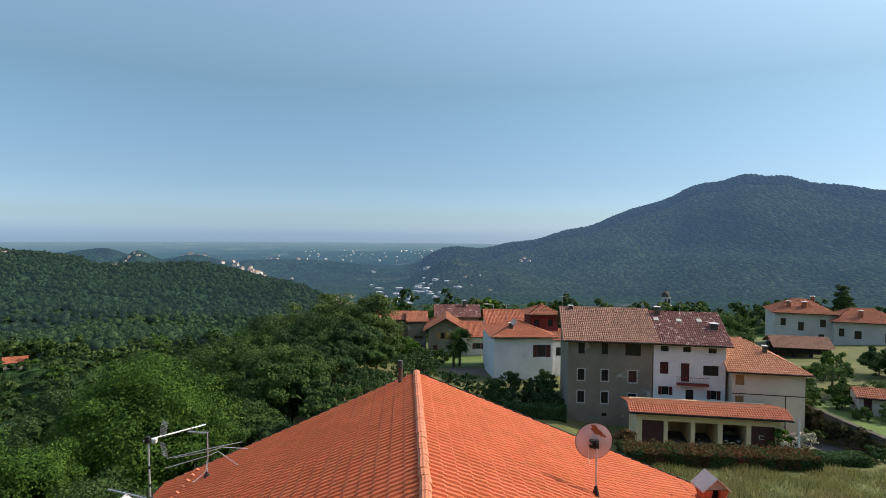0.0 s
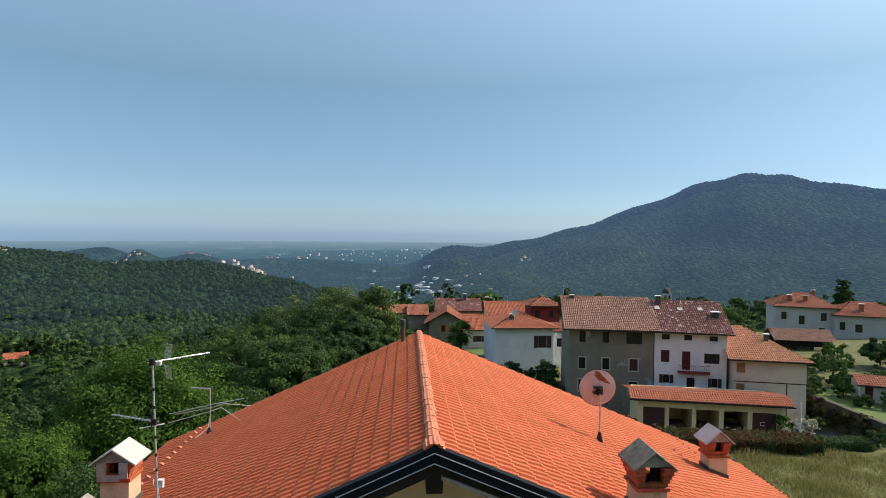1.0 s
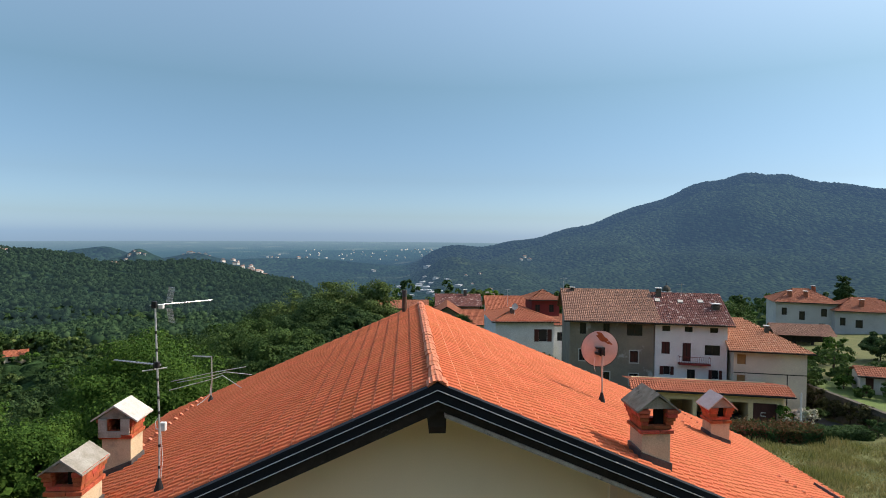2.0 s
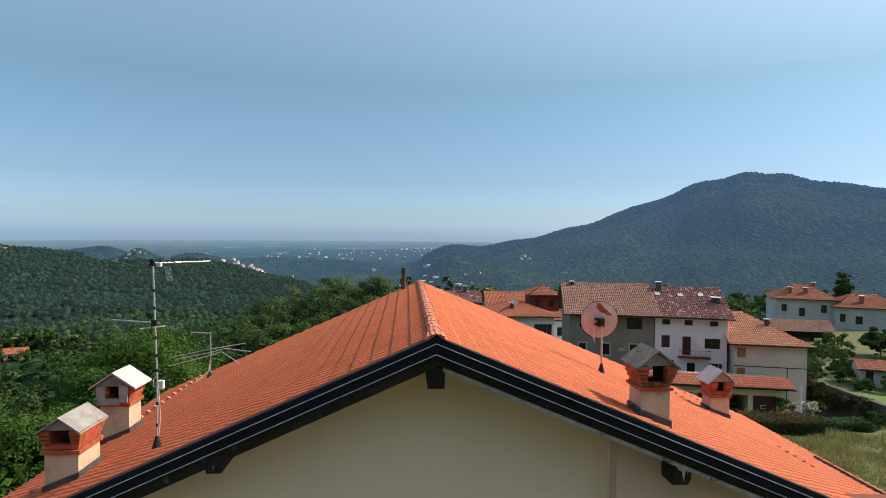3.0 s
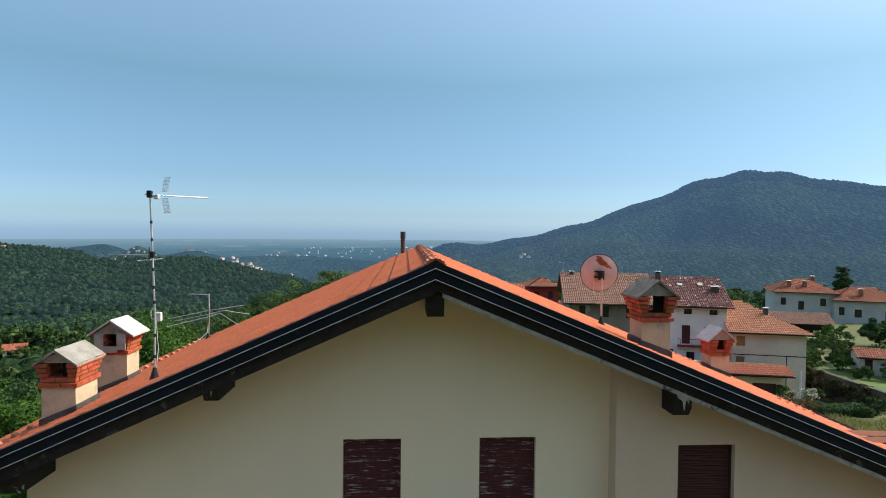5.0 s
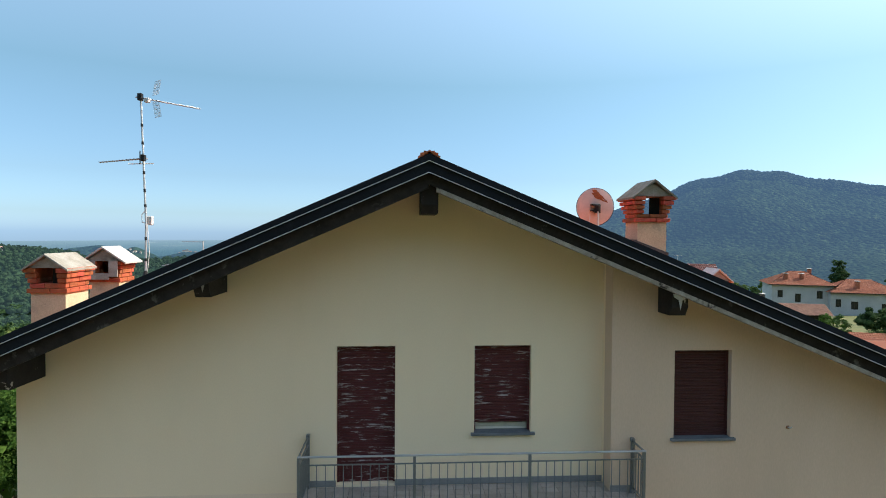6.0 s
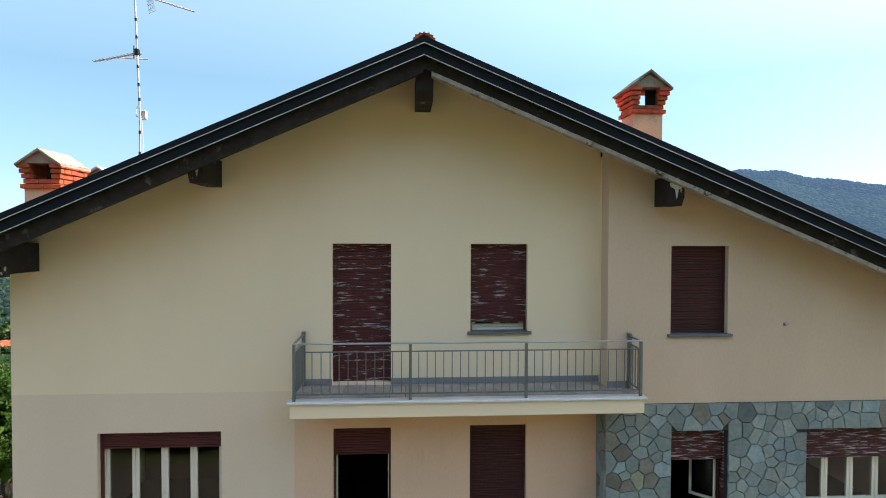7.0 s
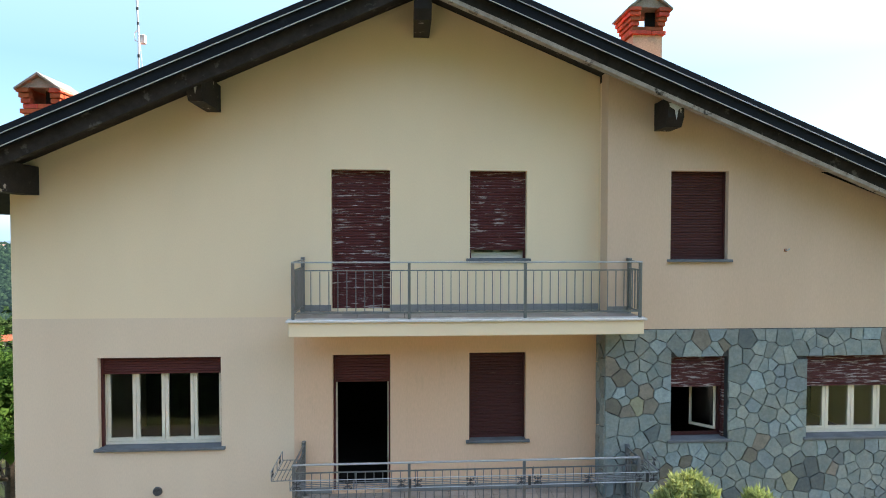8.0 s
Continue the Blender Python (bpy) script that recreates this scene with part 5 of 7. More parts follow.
part("bracket_arm", boxed(-0.16, -0.06, -0.02, 0.12, 1.26, 1.3), BLACK, dish)
part("clamp", boxed(-0.035, 0.035, -0.05, 0.03, 1.12, 1.27, 0.01), BLACK, dish)
part("cable", tubes([(-0.18, 0.05, 1.05), (-0.2, 0.03, 0.85), (-0.17, 0.02, 0.7)], 0.008), WHITE_PLASTIC, dish)

flue = thing("flue_pipe", "brown metal flue pipe with a grey cap behind the ridge", "flue pipe", pose(-0.06, 9.2, roof_z(-0.06)))
part("pipe", tube(bmesh.new(), (0, 0, -0.1), (0, 0, 0.5), 0.075, sides=16), FLUE, flue)
part("cap", tube(bmesh.new(), (0, 0, 0.5), (0, 0, 0.72), 0.085, sides=16), LEAD, flue)
strip = thing("roof_flashing_strip", "long dark metal strip lying on the tiles", "flashing", Matrix.Translation((10.95, 3.4, roof_z(10.95) + 0.03)) @ Matrix.Rotation(math.atan(FALL_R), 4, "Y"))
part("sheet", boxed(-0.11, 0.11, -1.2, 1.2, -0.01, 0.035, 0.008), METAL_DARK, strip)
part("edge", boxed(-0.14, -0.112, -1.2, 1.2, -0.01, 0.06), LEAD, strip)


# ---- village houses ----
def village_house(label, x, y, z, angle, w, d, h, wall, roof_mat, openings=(), ridge=None, rise=2.6, over=0.6, hip_l=0.0, hip_r=0.0, gable_front=False, category="house", name="village_house", chimneys=()):
    """A house with its front left foot at (x, y, z), turned by angle. openings: (u, v, width, height, kind)."""
    th = thing(name, label, category, pose(x, y, z, 0, 0, angle))
    ridge = ridge or d / 2
    holes = [(u, u + ww, v, v + hh) for u, v, ww, hh, _ in openings]
    front_top = (lambda u: h + rise * (1 - abs(u - w / 2) / (w / 2)) - 0.02) if gable_front else None
    wall_mesh("front_wall", [0, w / 2, w] if gable_front else [0, w], [-1.5, h - 0.01, h + rise + 1] if gable_front else [-1.5, h], holes, wall, front_top, 0.3, 0.0, th)
    part("side_wall", boxed(0, 0.3, 0.301, d, -1.5, h), wall, th)
    part("side_wall", boxed(w - 0.3, w, 0.301, d, -1.5, h), wall, th)
    part("rear_wall", boxed(0.301, w - 0.301, d - 0.3, d, -1.5, h), wall, th)
    # near-black sheet stands for the unlit interior behind the front wall
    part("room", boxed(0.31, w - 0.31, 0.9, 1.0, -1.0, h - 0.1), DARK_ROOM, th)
    if gable_front:
        s = math.atan2(rise, w / 2)
        L = (w / 2 + over) / math.cos(s)
        for sgn in (-1, 1):
            org = (w / 2 + sgn * (w / 2 + over), -over if sgn < 0 else d + over, h - over * math.tan(s) + 0.06)
            ribbed_roof("roof", org if sgn > 0 else (org[0], d + over, org[2]), (0, -1, 0) if sgn < 0 else (0, -1, 0), (-sgn * math.cos(s), 0, math.sin(s)), d + 2 * over, L, roof_mat, th)
        bm = bmesh.new()
        prism(bm, [(-over, h - over * math.tan(s)), (w / 2, h + rise), (w + over, h - over * math.tan(s)), (w + over, h - over * math.tan(s) - 0.16), (w / 2, h + rise - 0.16), (-over, h - over * math.tan(s) - 0.16)], -over + 0.05, d + over - 0.05)
        part("roof_deck", bm, WOOD_DARK, th)
    else:
        s = math.atan2(rise, ridge)
        L = (ridge + over) / math.cos(s)
        W = w + 2 * over
        sl, sr = hip_l + (over if hip_l else 0), hip_r + (over if hip_r else 0)
        ze = h - over * math.tan(s) + 0.05
        ribbed_roof("roof", (-over, -over, ze), (1, 0, 0), (0, math.cos(s), math.sin(s)), W, L, roof_mat, th, (0, sl), (0, sr))
        back = d - ridge
        sb = math.atan2(rise, back)
        ribbed_roof("roof", (w + over, d + over, h - over * math.tan(sb) + 0.05), (-1, 0, 0), (0, -math.cos(sb), math.sin(sb)), W, (back + over) / math.cos(sb), roof_mat, th, (0, sr), (0, sl))
        for hip, sgn in ((hip_l, -1), (hip_r, 1)):
            if hip:
                sh = math.atan2(rise, hip)
                run = d + 2 * over
                if sgn > 0:
                    ribbed_roof("roof", (w + over, -over, h - over * math.tan(sh) + 0.05), (0, 1, 0), (-math.cos(sh), 0, math.sin(sh)), run, (hip + over) / math.cos(sh), roof_mat, th, (0, ridge + over), (0, back + over))
                else:
                    ribbed_roof("roof", (-over, d + over, h - over * math.tan(sh) + 0.05), (0, -1, 0), (math.cos(sh), 0, math.sin(sh)), run, (hip + over) / math.cos(sh), roof_mat, th, (0, back + over), (0, ridge + over))
        part("eaves_board", boxed(-over + 0.03, w + over - 0.03, -over + 0.04, 0.0, ze - 0.14, ze - 0.07), WOOD_DARK, th)
        part("gutter", tube(bmesh.new(), (-over, -over - 0.03, ze - 0.06), (w + over, -over - 0.03, ze - 0.06), 0.07, sides=8), WOOD_DARK, th)
        if not hip_l or not hip_r:
            for xx, hip in ((0, hip_l), (w - 0.3, hip_r)):
                if not hip:
                    bm = bmesh.new()
                    va, vb = [[bm.verts.new((q, yy, zz)) for yy, zz in ((0, h - 0.002), (d, h - 0.002), (ridge, h + rise - 0.1))] for q in (xx, xx + 0.3)]
                    bm.faces.new(va), bm.faces.new(vb[::-1])
                    for i in range(3):
                        bm.faces.new((va[i], vb[i], vb[(i + 1) % 3], va[(i + 1) % 3]))
                    part("gable", bm, wall, th)
        part("ridge", tube(bmesh.new(), (-over + sl, ridge, h + rise + 0.03), (w + over - sr, ridge, h + rise + 0.03), 0.13, sides=8), roof_mat, th)
    for u, v, ww, hh, kind in openings:
        win = part("door" if kind in "dg" else "window", boxed(u + 0.002, u + ww - 0.002, 0.16, 0.2, v + 0.002, v + hh - 0.002), {"d": SHUTTER_BROWN, "s": SHUTTER_BROWN, "g": GARAGE_DOOR, "o": WOOD_SHUT}.get(kind, DARK_GLASS), th)
        if kind in "wfs":
            for a, b in ((u + 0.004, u + 0.07), (u + ww - 0.07, u + ww - 0.004), (u + ww / 2 - 0.03, u + ww / 2 + 0.03)):
                part("window_stile", boxed(a, b, 0.12, 0.157, v + 0.004, v + hh - 0.004), WOOD_DARK, win)
        if kind == "f":
            bm = bmesh.new()
            box(bm, u - 0.12, u - 0.002, -0.03, 0.01, v - 0.12, v + hh + 0.12), box(bm, u + ww + 0.002, u + ww + 0.12, -0.03, 0.01, v - 0.12, v + hh + 0.12)
            box(bm, u - 0.002, u + ww + 0.002, -0.03, 0.01, v + hh + 0.002, v + hh + 0.12), box(bm, u - 0.002, u + ww + 0.002, -0.03, 0.01, v - 0.12, v - 0.002)
            part("surround", bm, GREY_WALL, win)
        if kind == "x":
            part("shutter", boxed(u - ww * 0.55, u - 0.02, -0.05, -0.005, v, v + hh), SHUTTER_BROWN, win)
            part("shutter", boxed(u + ww + 0.02, u + ww * 1.55, -0.05, -0.005, v, v + hh), SHUTTER_BROWN, win)
    for u, v, zz, s in chimneys:
        c = part("chimney", boxed(u - s, u + s, v - s, v + s, h, zz, 0.02), DRYSTONE if roof_mat is not ROOF_RED else ROOF_RED, th)
        part("chimney_cap", boxed(u - s * 1.3, u + s * 1.3, v - s * 1.3, v + s * 1.3, zz + 0.12, zz + 0.2), MARBLE, c)
        part("chimney_flue", boxed(u - s * 0.7, u + s * 0.7, v - s * 0.7, v + s * 0.7, zz, zz + 0.121), SOOT, c)
    return th


grey = village_house("tall old grey-plastered farmhouse with a brown tile roof", 19.85, 59.9, -6.3, -11, 9.85, 13, 10.3, OLD_WALL, ROOF_OLD,
                     [(1.2, 8.4, 0.75, 1.35, "w"), (3.95, 8.4, 0.75, 1.35, "w"), (6.7, 8.35, 1.8, 1.4, "w"), (1.15, 5.2, 0.8, 1.35, "f"), (3.95, 5.2, 0.8, 1.35, "f"), (7.1, 5.15, 0.95, 1.4, "f"),
                      (1.15, 2.5, 0.8, 1.4, "f"), (3.95, 2.5, 0.8, 1.4, "f"), (7.05, 2.4, 1.0, 1.4, "f"), (4.05, 0.9, 0.6, 0.4, "w")], 7.0, 2.85, 0.75, chimneys=[(0.8, 6.6, 13.3, 0.25)])
white = village_house("white-plastered house with a patchy dark tile roof", 29.6, 57.95, -6.0, -15, 8.0, 12.5, 9.95, WHITE_WALL, ROOF_PATCHY,
                      [(0.8, 8.75, 0.9, 0.65, "w"), (3.3, 8.75, 0.9, 0.65, "w"), (6.1, 8.75, 0.9, 0.6, "w"), (0.75, 6.05, 0.95, 1.45, "s"), (3.1, 5.25, 0.95, 2.2, "s"), (5.55, 6.1, 1.7, 1.2, "w"),
                       (1.0, 3.6, 0.75, 1.0, "x"), (3.65, 3.1, 0.9, 1.25, "w"), (6.4, 3.35, 0.7, 1.05, "x")], 6.8, 2.65, 0.7, chimneys=[(7.4, 3.2, 11.7, 0.4), (1.2, 6.0, 13.2, 0.3)])
part("balcony_slab", boxed(2.6, 6.1, -0.75, -0.003, 4.98, 5.15, 0.01), RED_WALL, white, "dark red balcony slab")
bal = part("balcony_rail", tubes([(2.65, -0.02, 5.93), (2.65, -0.7, 5.93), (6.05, -0.7, 5.93), (6.05, -0.02, 5.93)], 0.03), RED_WALL, white, "rusty red balcony railing")
for i in range(18):
    part("baluster", boxed(2.64 + 0.2 * i, 2.665 + 0.2 * i, -0.71, -0.69, 5.15, 5.91), RED_WALL, bal)
part("buttress", boxed(2.9, 7.6, -0.5, -0.003, -1.5, 2.0, 0.02), WHITE_WALL, white)
for u, v in ((0.9, 0.3), (3.6, 0.32), (6.0, 0.3)):
    s = math.atan2(2.65, 6.8)
    ww = part("roof_window", boxed(-0.3, 0.3, -0.36, 0.36, 0.03, 0.11, 0.01), GREY_WALL, white, "pale roof window")
    ww.matrix_basis = pose(u, 6.8 * (1 - v), 9.95 + 2.65 * (1 - v) + 0.08, math.degrees(s))
tan = village_house("tan-plastered house with a hipped orange tile roof", 37.4, 54.6, -6.5, -15, 7.6, 12, 7.85, TAN_WALL, ROOF_TAN,
                    [(0.35, 6.0, 0.95, 1.15, "o"), (0.35, 3.4, 0.9, 1.4, "o")], 6.2, 2.55, 0.7, hip_r=5.0, chimneys=[(4.4, 3.4, 9.9, 0.22)])
part("string_course", boxed(0, 7.6, -0.03, -0.003, 5.0, 5.1), WOOD_DARK, tan)
part("downpipe", tube(bmesh.new(), (5.6, -0.05, -1), (5.6, -0.05, 4.98), 0.05, sides=8), WOOD_DARK, tan)

garage = thing("garage_row", "low ochre garage row with an orange tile roof, three bays open", "garage", pose(24.6, 50.3, -5.35, 0, 0, -13))
bays = [(0.55, 2.75, "g"), (3.15, 5.45, ""), (5.85, 8.1, ""), (8.55, 10.85, ""), (11.3, 13.6, "g")]
wall_mesh("front_wall", [0, 14.2], [-1, 3.45], [(a, b, -0.4, 2.35) for a, b, _ in bays], GARAGE_WALL, None, 0.3, 0, garage)
part("side_wall", boxed(0, 0.3, 0.301, 5.5, -1, 3.3), GARAGE_WALL, garage)
part("side_wall", boxed(13.9, 14.2, 0.301, 5.5, -1, 3.3), GARAGE_WALL, garage)
part("rear_wall", boxed(0.301, 13.899, 5.2, 5.5, -1, 3.3), GARAGE_WALL, garage)
part("floor", boxed(0.301, 13.899, 0.0, 5.19, -0.5, -0.3), ASPHALT, garage)
for i in range(1, 5):
    xm = (bays[i - 1][1] + bays[i][0]) / 2
    part("partition", boxed(xm - 0.08, xm + 0.08, 0.301, 5.19, -0.3, 3.2), GARAGE_WALL, garage)
for a, b, k in bays:
    if k:
        dr = part("garage_door", boxed(a + 0.005, b - 0.005, 0.15, 0.2, -0.4, 2.345), GARAGE_DOOR, garage, "closed dark brown garage door")
        for i in range(7):
            part("panel", boxed(a + 0.05 + (b - a - 0.1) * i / 7, a + 0.03 + (b - a - 0.1) * (i + 1) / 7, 0.13, 0.149, -0.3, 2.3), GARAGE_DOOR, dr)
        if a > 9:
            bm = bmesh.new()
            tube(bm, (12.1, 0.11, 1.0), (12.55, 0.11, 1.0), 0.03), tube(bm, (12.1, 0.11, 1.35), (12.55, 0.11, 1.35), 0.03), tube(bm, (12.1, 0.11, 1.0), (12.1, 0.11, 1.35), 0.03)
            part("mark", bm, MARBLE, dr, "pale painted mark")
ribbed_roof("roof", (-0.9, -0.75, 3.3), (1, 0, 0), (0, math.cos(0.3), math.sin(0.3)), 16.0, 2.0, ROOF_ORANGE, garage, pitch=0.25, course=0.38)
ribbed_roof("roof", (15.1, 6.2, 3.0), (-1, 0, 0), (0, -math.cos(0.18), math.sin(0.18)), 16.0, 5.1, ROOF_ORANGE, garage, pitch=0.25, course=0.38)
part("eaves_board", boxed(-0.85, 15.05, -0.7, -0.003, 3.12, 3.24), WOOD_DARK, garage)
part("gutter", tube(bmesh.new(), (-0.9, -0.8, 3.22), (15.1, -0.8, 3.22), 0.06, sides=8), METAL_DARK, garage)

car = thing("parked_car", "dark car parked inside an open garage bay", "car", pose(34.2, 48.75, -5.63, 0, 0, -13))
bm = bmesh.new()
prism(bm, [(-0.85, 0.35), (0.85, 0.35), (0.87, 0.8), (0.78, 0.95), (-0.78, 0.95), (-0.87, 0.8)], 0, 4.0)
bmesh.ops.bevel(bm, geom=bm.edges[:], offset=0.08, segments=2, affect="EDGES")
part("body", bm, METAL_DARK, car, "dark painted body")
bm = bmesh.new()
prism(bm, [(-0.72, 0.94), (0.72, 0.94), (0.58, 1.42), (-0.58, 1.42)], 0.9, 3.3)
bmesh.ops.bevel(bm, geom=bm.edges[:], offset=0.08, segments=2, affect="EDGES")
part("cabin", bm, DARK_GLASS, car)
part("plate", boxed(-0.26, 0.26, -0.03, -0.005, 0.5, 0.62), MARBLE, car, "plain pale plate")
for sx in (-1, 1):
    part("headlight", boxed(sx * 0.6 - 0.15, sx * 0.6 + 0.15, -0.02, 0.05, 0.68, 0.8, 0.02), MARBLE, car, "clear headlight")
    for yy in (0.8, 3.2):
        wh = part("wheel", tube(bmesh.new(), (sx * 0.72, yy, 0.31), (sx * 0.88, yy, 0.31), 0.31, sides=18), BLACK, car)
        part("rim", tube(bmesh.new(), (sx * 0.881, yy, 0.31), (sx * 0.89, yy, 0.31), 0.19, sides=14), METAL_EDGE, wh)

village_house("white house with a hipped orange roof", 13.9, 79.9, -6.2, 0, 9.1, 11, 7.0, WHITE_WALL, ROOF_ORANGE, [(6.75, 3.7, 1.3, 1.9, "x")], 5.5, 1.6, 0.7, hip_l=4.5, hip_r=4.5, chimneys=[(3.0, 2.6, 8.5, 0.3)])
village_house("rear wing of the white house with an orange tile roof", 14.3, 91.4, -6.4, -3, 8.6, 8, 7.4, WHITE_WALL, ROOF_ORANGE, [], 4.0, 1.9, 0.5)
tower = village_house("small house with dark red upper walls", 20.6, 85.2, -6.0, 0, 4.6, 5, 9.7, RED_WALL, ROOF_RED, [(0.6, 7.4, 0.8, 1.2, "w"), (2.9, 7.4, 0.8, 1.2, "w")], 2.5, 1.1, 0.7, hip_l=2.2, hip_r=2.2)
annex = village_house("pale grey annex beside the white house", 21.2, 83.2, -6.2, 0, 5.0, 5, 5.9, WHITE_WALL, ROOF_RED, [(0.5, 3.2, 1.4, 1.9, "w"), (0.6, 0.6, 1.2, 1.3, "w"), (3.2, 3.2, 1.2, 1.4, "w")], 2.5, 1.2, 0.4)
cottage = village_house("grey cottage with a boarded gable front", 4.9, 111.2, -8.9, -4, 7.3, 12, 6.0, OLD_WALL, ROOF_RED, [(1.0, 0.6, 0.9, 1.9, "d")], rise=2.1, over=1.0, gable_front=True)
part("boarding", boxed(1.7, 5.9, -0.04, -0.003, 3.75, 5.2), WOOD_SHUT, cottage, "orange-brown timber boarding")
for u in (2.55, 4.55):
    part("window", boxed(u, u + 0.8, -0.06, -0.042, 3.85, 5.1), DARK_GLASS, cottage)
village_house("low house with a bright orange roof", 11.6, 109.6, -8.9, -3, 6.0, 7, 4.7, TAN_WALL, ROOF_ORANGE, [(2.9, 2.0, 1.1, 1.2, "x")], 3.5, 2.4, 0.4)
village_house("house with a weathered mossy tile roof", 7.0, 121.0, -9.2, -2, 9.6, 9, 7.4, OLD_WALL, ROOF_PATCHY, [], 4.5, 2.0, 0.5, chimneys=[(6.5, 4, 10.4, 0.35)])
village_house("long brown building with a flat red tile roof", -6.3, 119.5, -9.8, 0, 7.0, 9, 7.5, BROWN_WALL, ROOF_RED, [(4.2, 2.6, 2.0, 2.5, "o")], 4.5, 1.2, 0.4)
village_house("grey block with a red tile roof", 0.7, 117.0, -9.6, 0, 4.0, 9, 7.3, OLD_WALL, ROOF_RED, [(1.4, 3.5, 1.8, 0.5, "w"), (1.4, 1.6, 1.8, 0.5, "w")], 4.5, 1.5, 0.4)
village_house("pale villa with a hipped red roof", 86.4, 122.4, -9.5, -22, 12.5, 11, 8.9, PALE_WALL, ROOF_RED, [(1.2, 5.6, 1.1, 1.7, "w"), (4.8, 4.6, 1.2, 2.0, "w"), (9.2, 5.6, 1.2, 1.8, "w"), (8.9, 2.0, 1.2, 2.0, "w")], 5.5, 2.5, 0.7, hip_l=4.5, hip_r=4.5, chimneys=[(3.2, 2.0, 11.0, 0.4), (6.5, 2.2, 11.0, 0.4), (9, 6, 12, 0.4)])
village_house("pale villa wing with a hipped red roof", 96.4, 116.5, -9.8, -22, 14, 11, 7.8, PALE_WALL, ROOF_RED, [(1.0, 4.3, 1.1, 1.8, "w"), (4.0, 3.9, 1.4, 1.8, "w"), (9.8, 3.4, 1.1, 2.0, "w"), (12.2, 4, 1.0, 1.8, "w")], 5.5, 2.4, 0.6, hip_l=4.5, hip_r=4.5, chimneys=[(5.6, 1.8, 10.0, 0.4)])

village_house("low neighbouring house with a pale tile roof, mirrored in the panes", -3.0, -18.5, gz(-8, -18), 180, 13, 8, 3.0, TAN_WALL, ROOF_TAN, [(2.0, 1.0, 1.2, 1.3, "w"), (6.0, 1.0, 1.2, 1.3, "w"), (9.6, 0.2, 1.0, 2.1, "d")], 4.0, 1.5, 0.6)
barn = thing("open_barn", "open wooden barn with a brown tile roof", "barn", pose(72.2, 100.3, -9.4, 0, 0, -16))
for i in range(4):
    part("post", boxed(3.1 * i, 0.5 + 3.1 * i, 0, 0.5, -1, 5.0, 0.03), DRYSTONE if i == 3 else WOOD_DARK, barn)
part("rear_wall", boxed(0, 9.8, 5.2, 5.6, -1, 4.8), DRYSTONE, barn)
part("boarding", boxed(0.5, 9.3, 0.1, 0.25, 3.4, 4.7), WOOD_DARK, barn)
ribbed_roof("roof", (-0.6, -1.0, 4.6), (1, 0, 0), (0, math.cos(0.4), math.sin(0.4)), 11, 4.6, ROOF_OLD, barn)
ribbed_roof("roof", (10.4, 7.0, 4.6), (-1, 0, 0), (0, -math.cos(0.4), math.sin(0.4)), 11, 4.2, ROOF_OLD, barn)
village_house("small garden shed with a red tile roof", 50.9, 52.5, -3.42, -24, 4.2, 3.2, 2.1, GREY_WALL, ROOF_RED, [(0.5, 0, 0.8, 1.8, "d")], 1.6, 0.6, 0.35, name="garden_shed", category="shed")

belfry = thing("bell_tower", "stone bell tower with a dark domed top", "bell tower", pose(114.6, 243.0, -34))
part("shaft", boxed(-2.1, 2.1, -2.1, 2.1, 0, 20.5, 0.1), OLD_WALL, belfry)
part("belfry_stage", boxed(-1.7, 1.7, -1.7, 1.7, 20.5, 24.2, 0.1), GREY_WALL, belfry)
part("cornice", boxed(-2.4, 2.4, -2.4, 2.4, 20.1, 20.6, 0.1), GREY_WALL, belfry)
# black panels on the solid stage stand for the dark of its openings
for sx in (-1, 1):
    part("sound_opening", boxed(sx * 0.75 - 0.4, sx * 0.75 + 0.4, -1.76, -1.72, 21.2, 23.4), SOOT, belfry)
bm = bmesh.new()
bmesh.ops.create_uvsphere(bm, u_segments=16, v_segments=10, radius=1.0, matrix=Matrix.Translation((0, 0, 24.6)) @ Matrix.Diagonal((1.75, 1.75, 2.2, 1)))
part("dome", bm, DRYSTONE, belfry)
part("spike", tube(bmesh.new(), (0, 0, 26.5), (0, 0, 28.2), 0.12, 0.04), SOOT, belfry)

lamp = thing("street_lamp", "slim grey street lamp beside the village roofs", "street lamp", pose(19.4, 118, gz(19.4, 118)))
part("post", tube(bmesh.new(), (0, 0, -0.3), (0, 0, 10.4), 0.12, 0.07, 10), GREY_WALL, lamp)
part("arm", tube(bmesh.new(), (0, 0, 10.4), (-1.3, 0, 10.6), 0.06, 0.05, 8), GREY_WALL, lamp)
part("head", boxed(-2.0, -1.2, -0.25, 0.25, 10.5, 10.8, 0.05), GREY_WALL, lamp)
for x, y, z, h in ((20.8, 66.5, 6.6, 1.8), (35.5, 63.8, 6.3, 1.6), (16.5, 84.5, 3.0, 2.2)):
    av = thing("house_aerial", "small rooftop television aerial on a village house", "aerial", pose(x, y, z), "village aerials")
    part("mast", tube(bmesh.new(), (0, 0, -0.6), (0, 0, h), 0.03, sides=6), ALU, av)
    yagi(av, (-0.5, 0, h - 0.1), (0.6, 0.1, h - 0.1), 7, 0.3, (0, 0, 1))
mini = thing("satellite_dish", "small white satellite dish on the white house roof", "satellite dish", pose(17.2, 81.8, 1.8))
part("pole", tube(bmesh.new(), (0, 0, -0.8), (0, 0, 0.9), 0.04, sides=8), ALU, mini)
part("reflector", dish_mesh(0.0, 0.5, 0), WHITE_PLASTIC, mini, "", pose(0, -0.05, 0.9, 180, 0, 8))

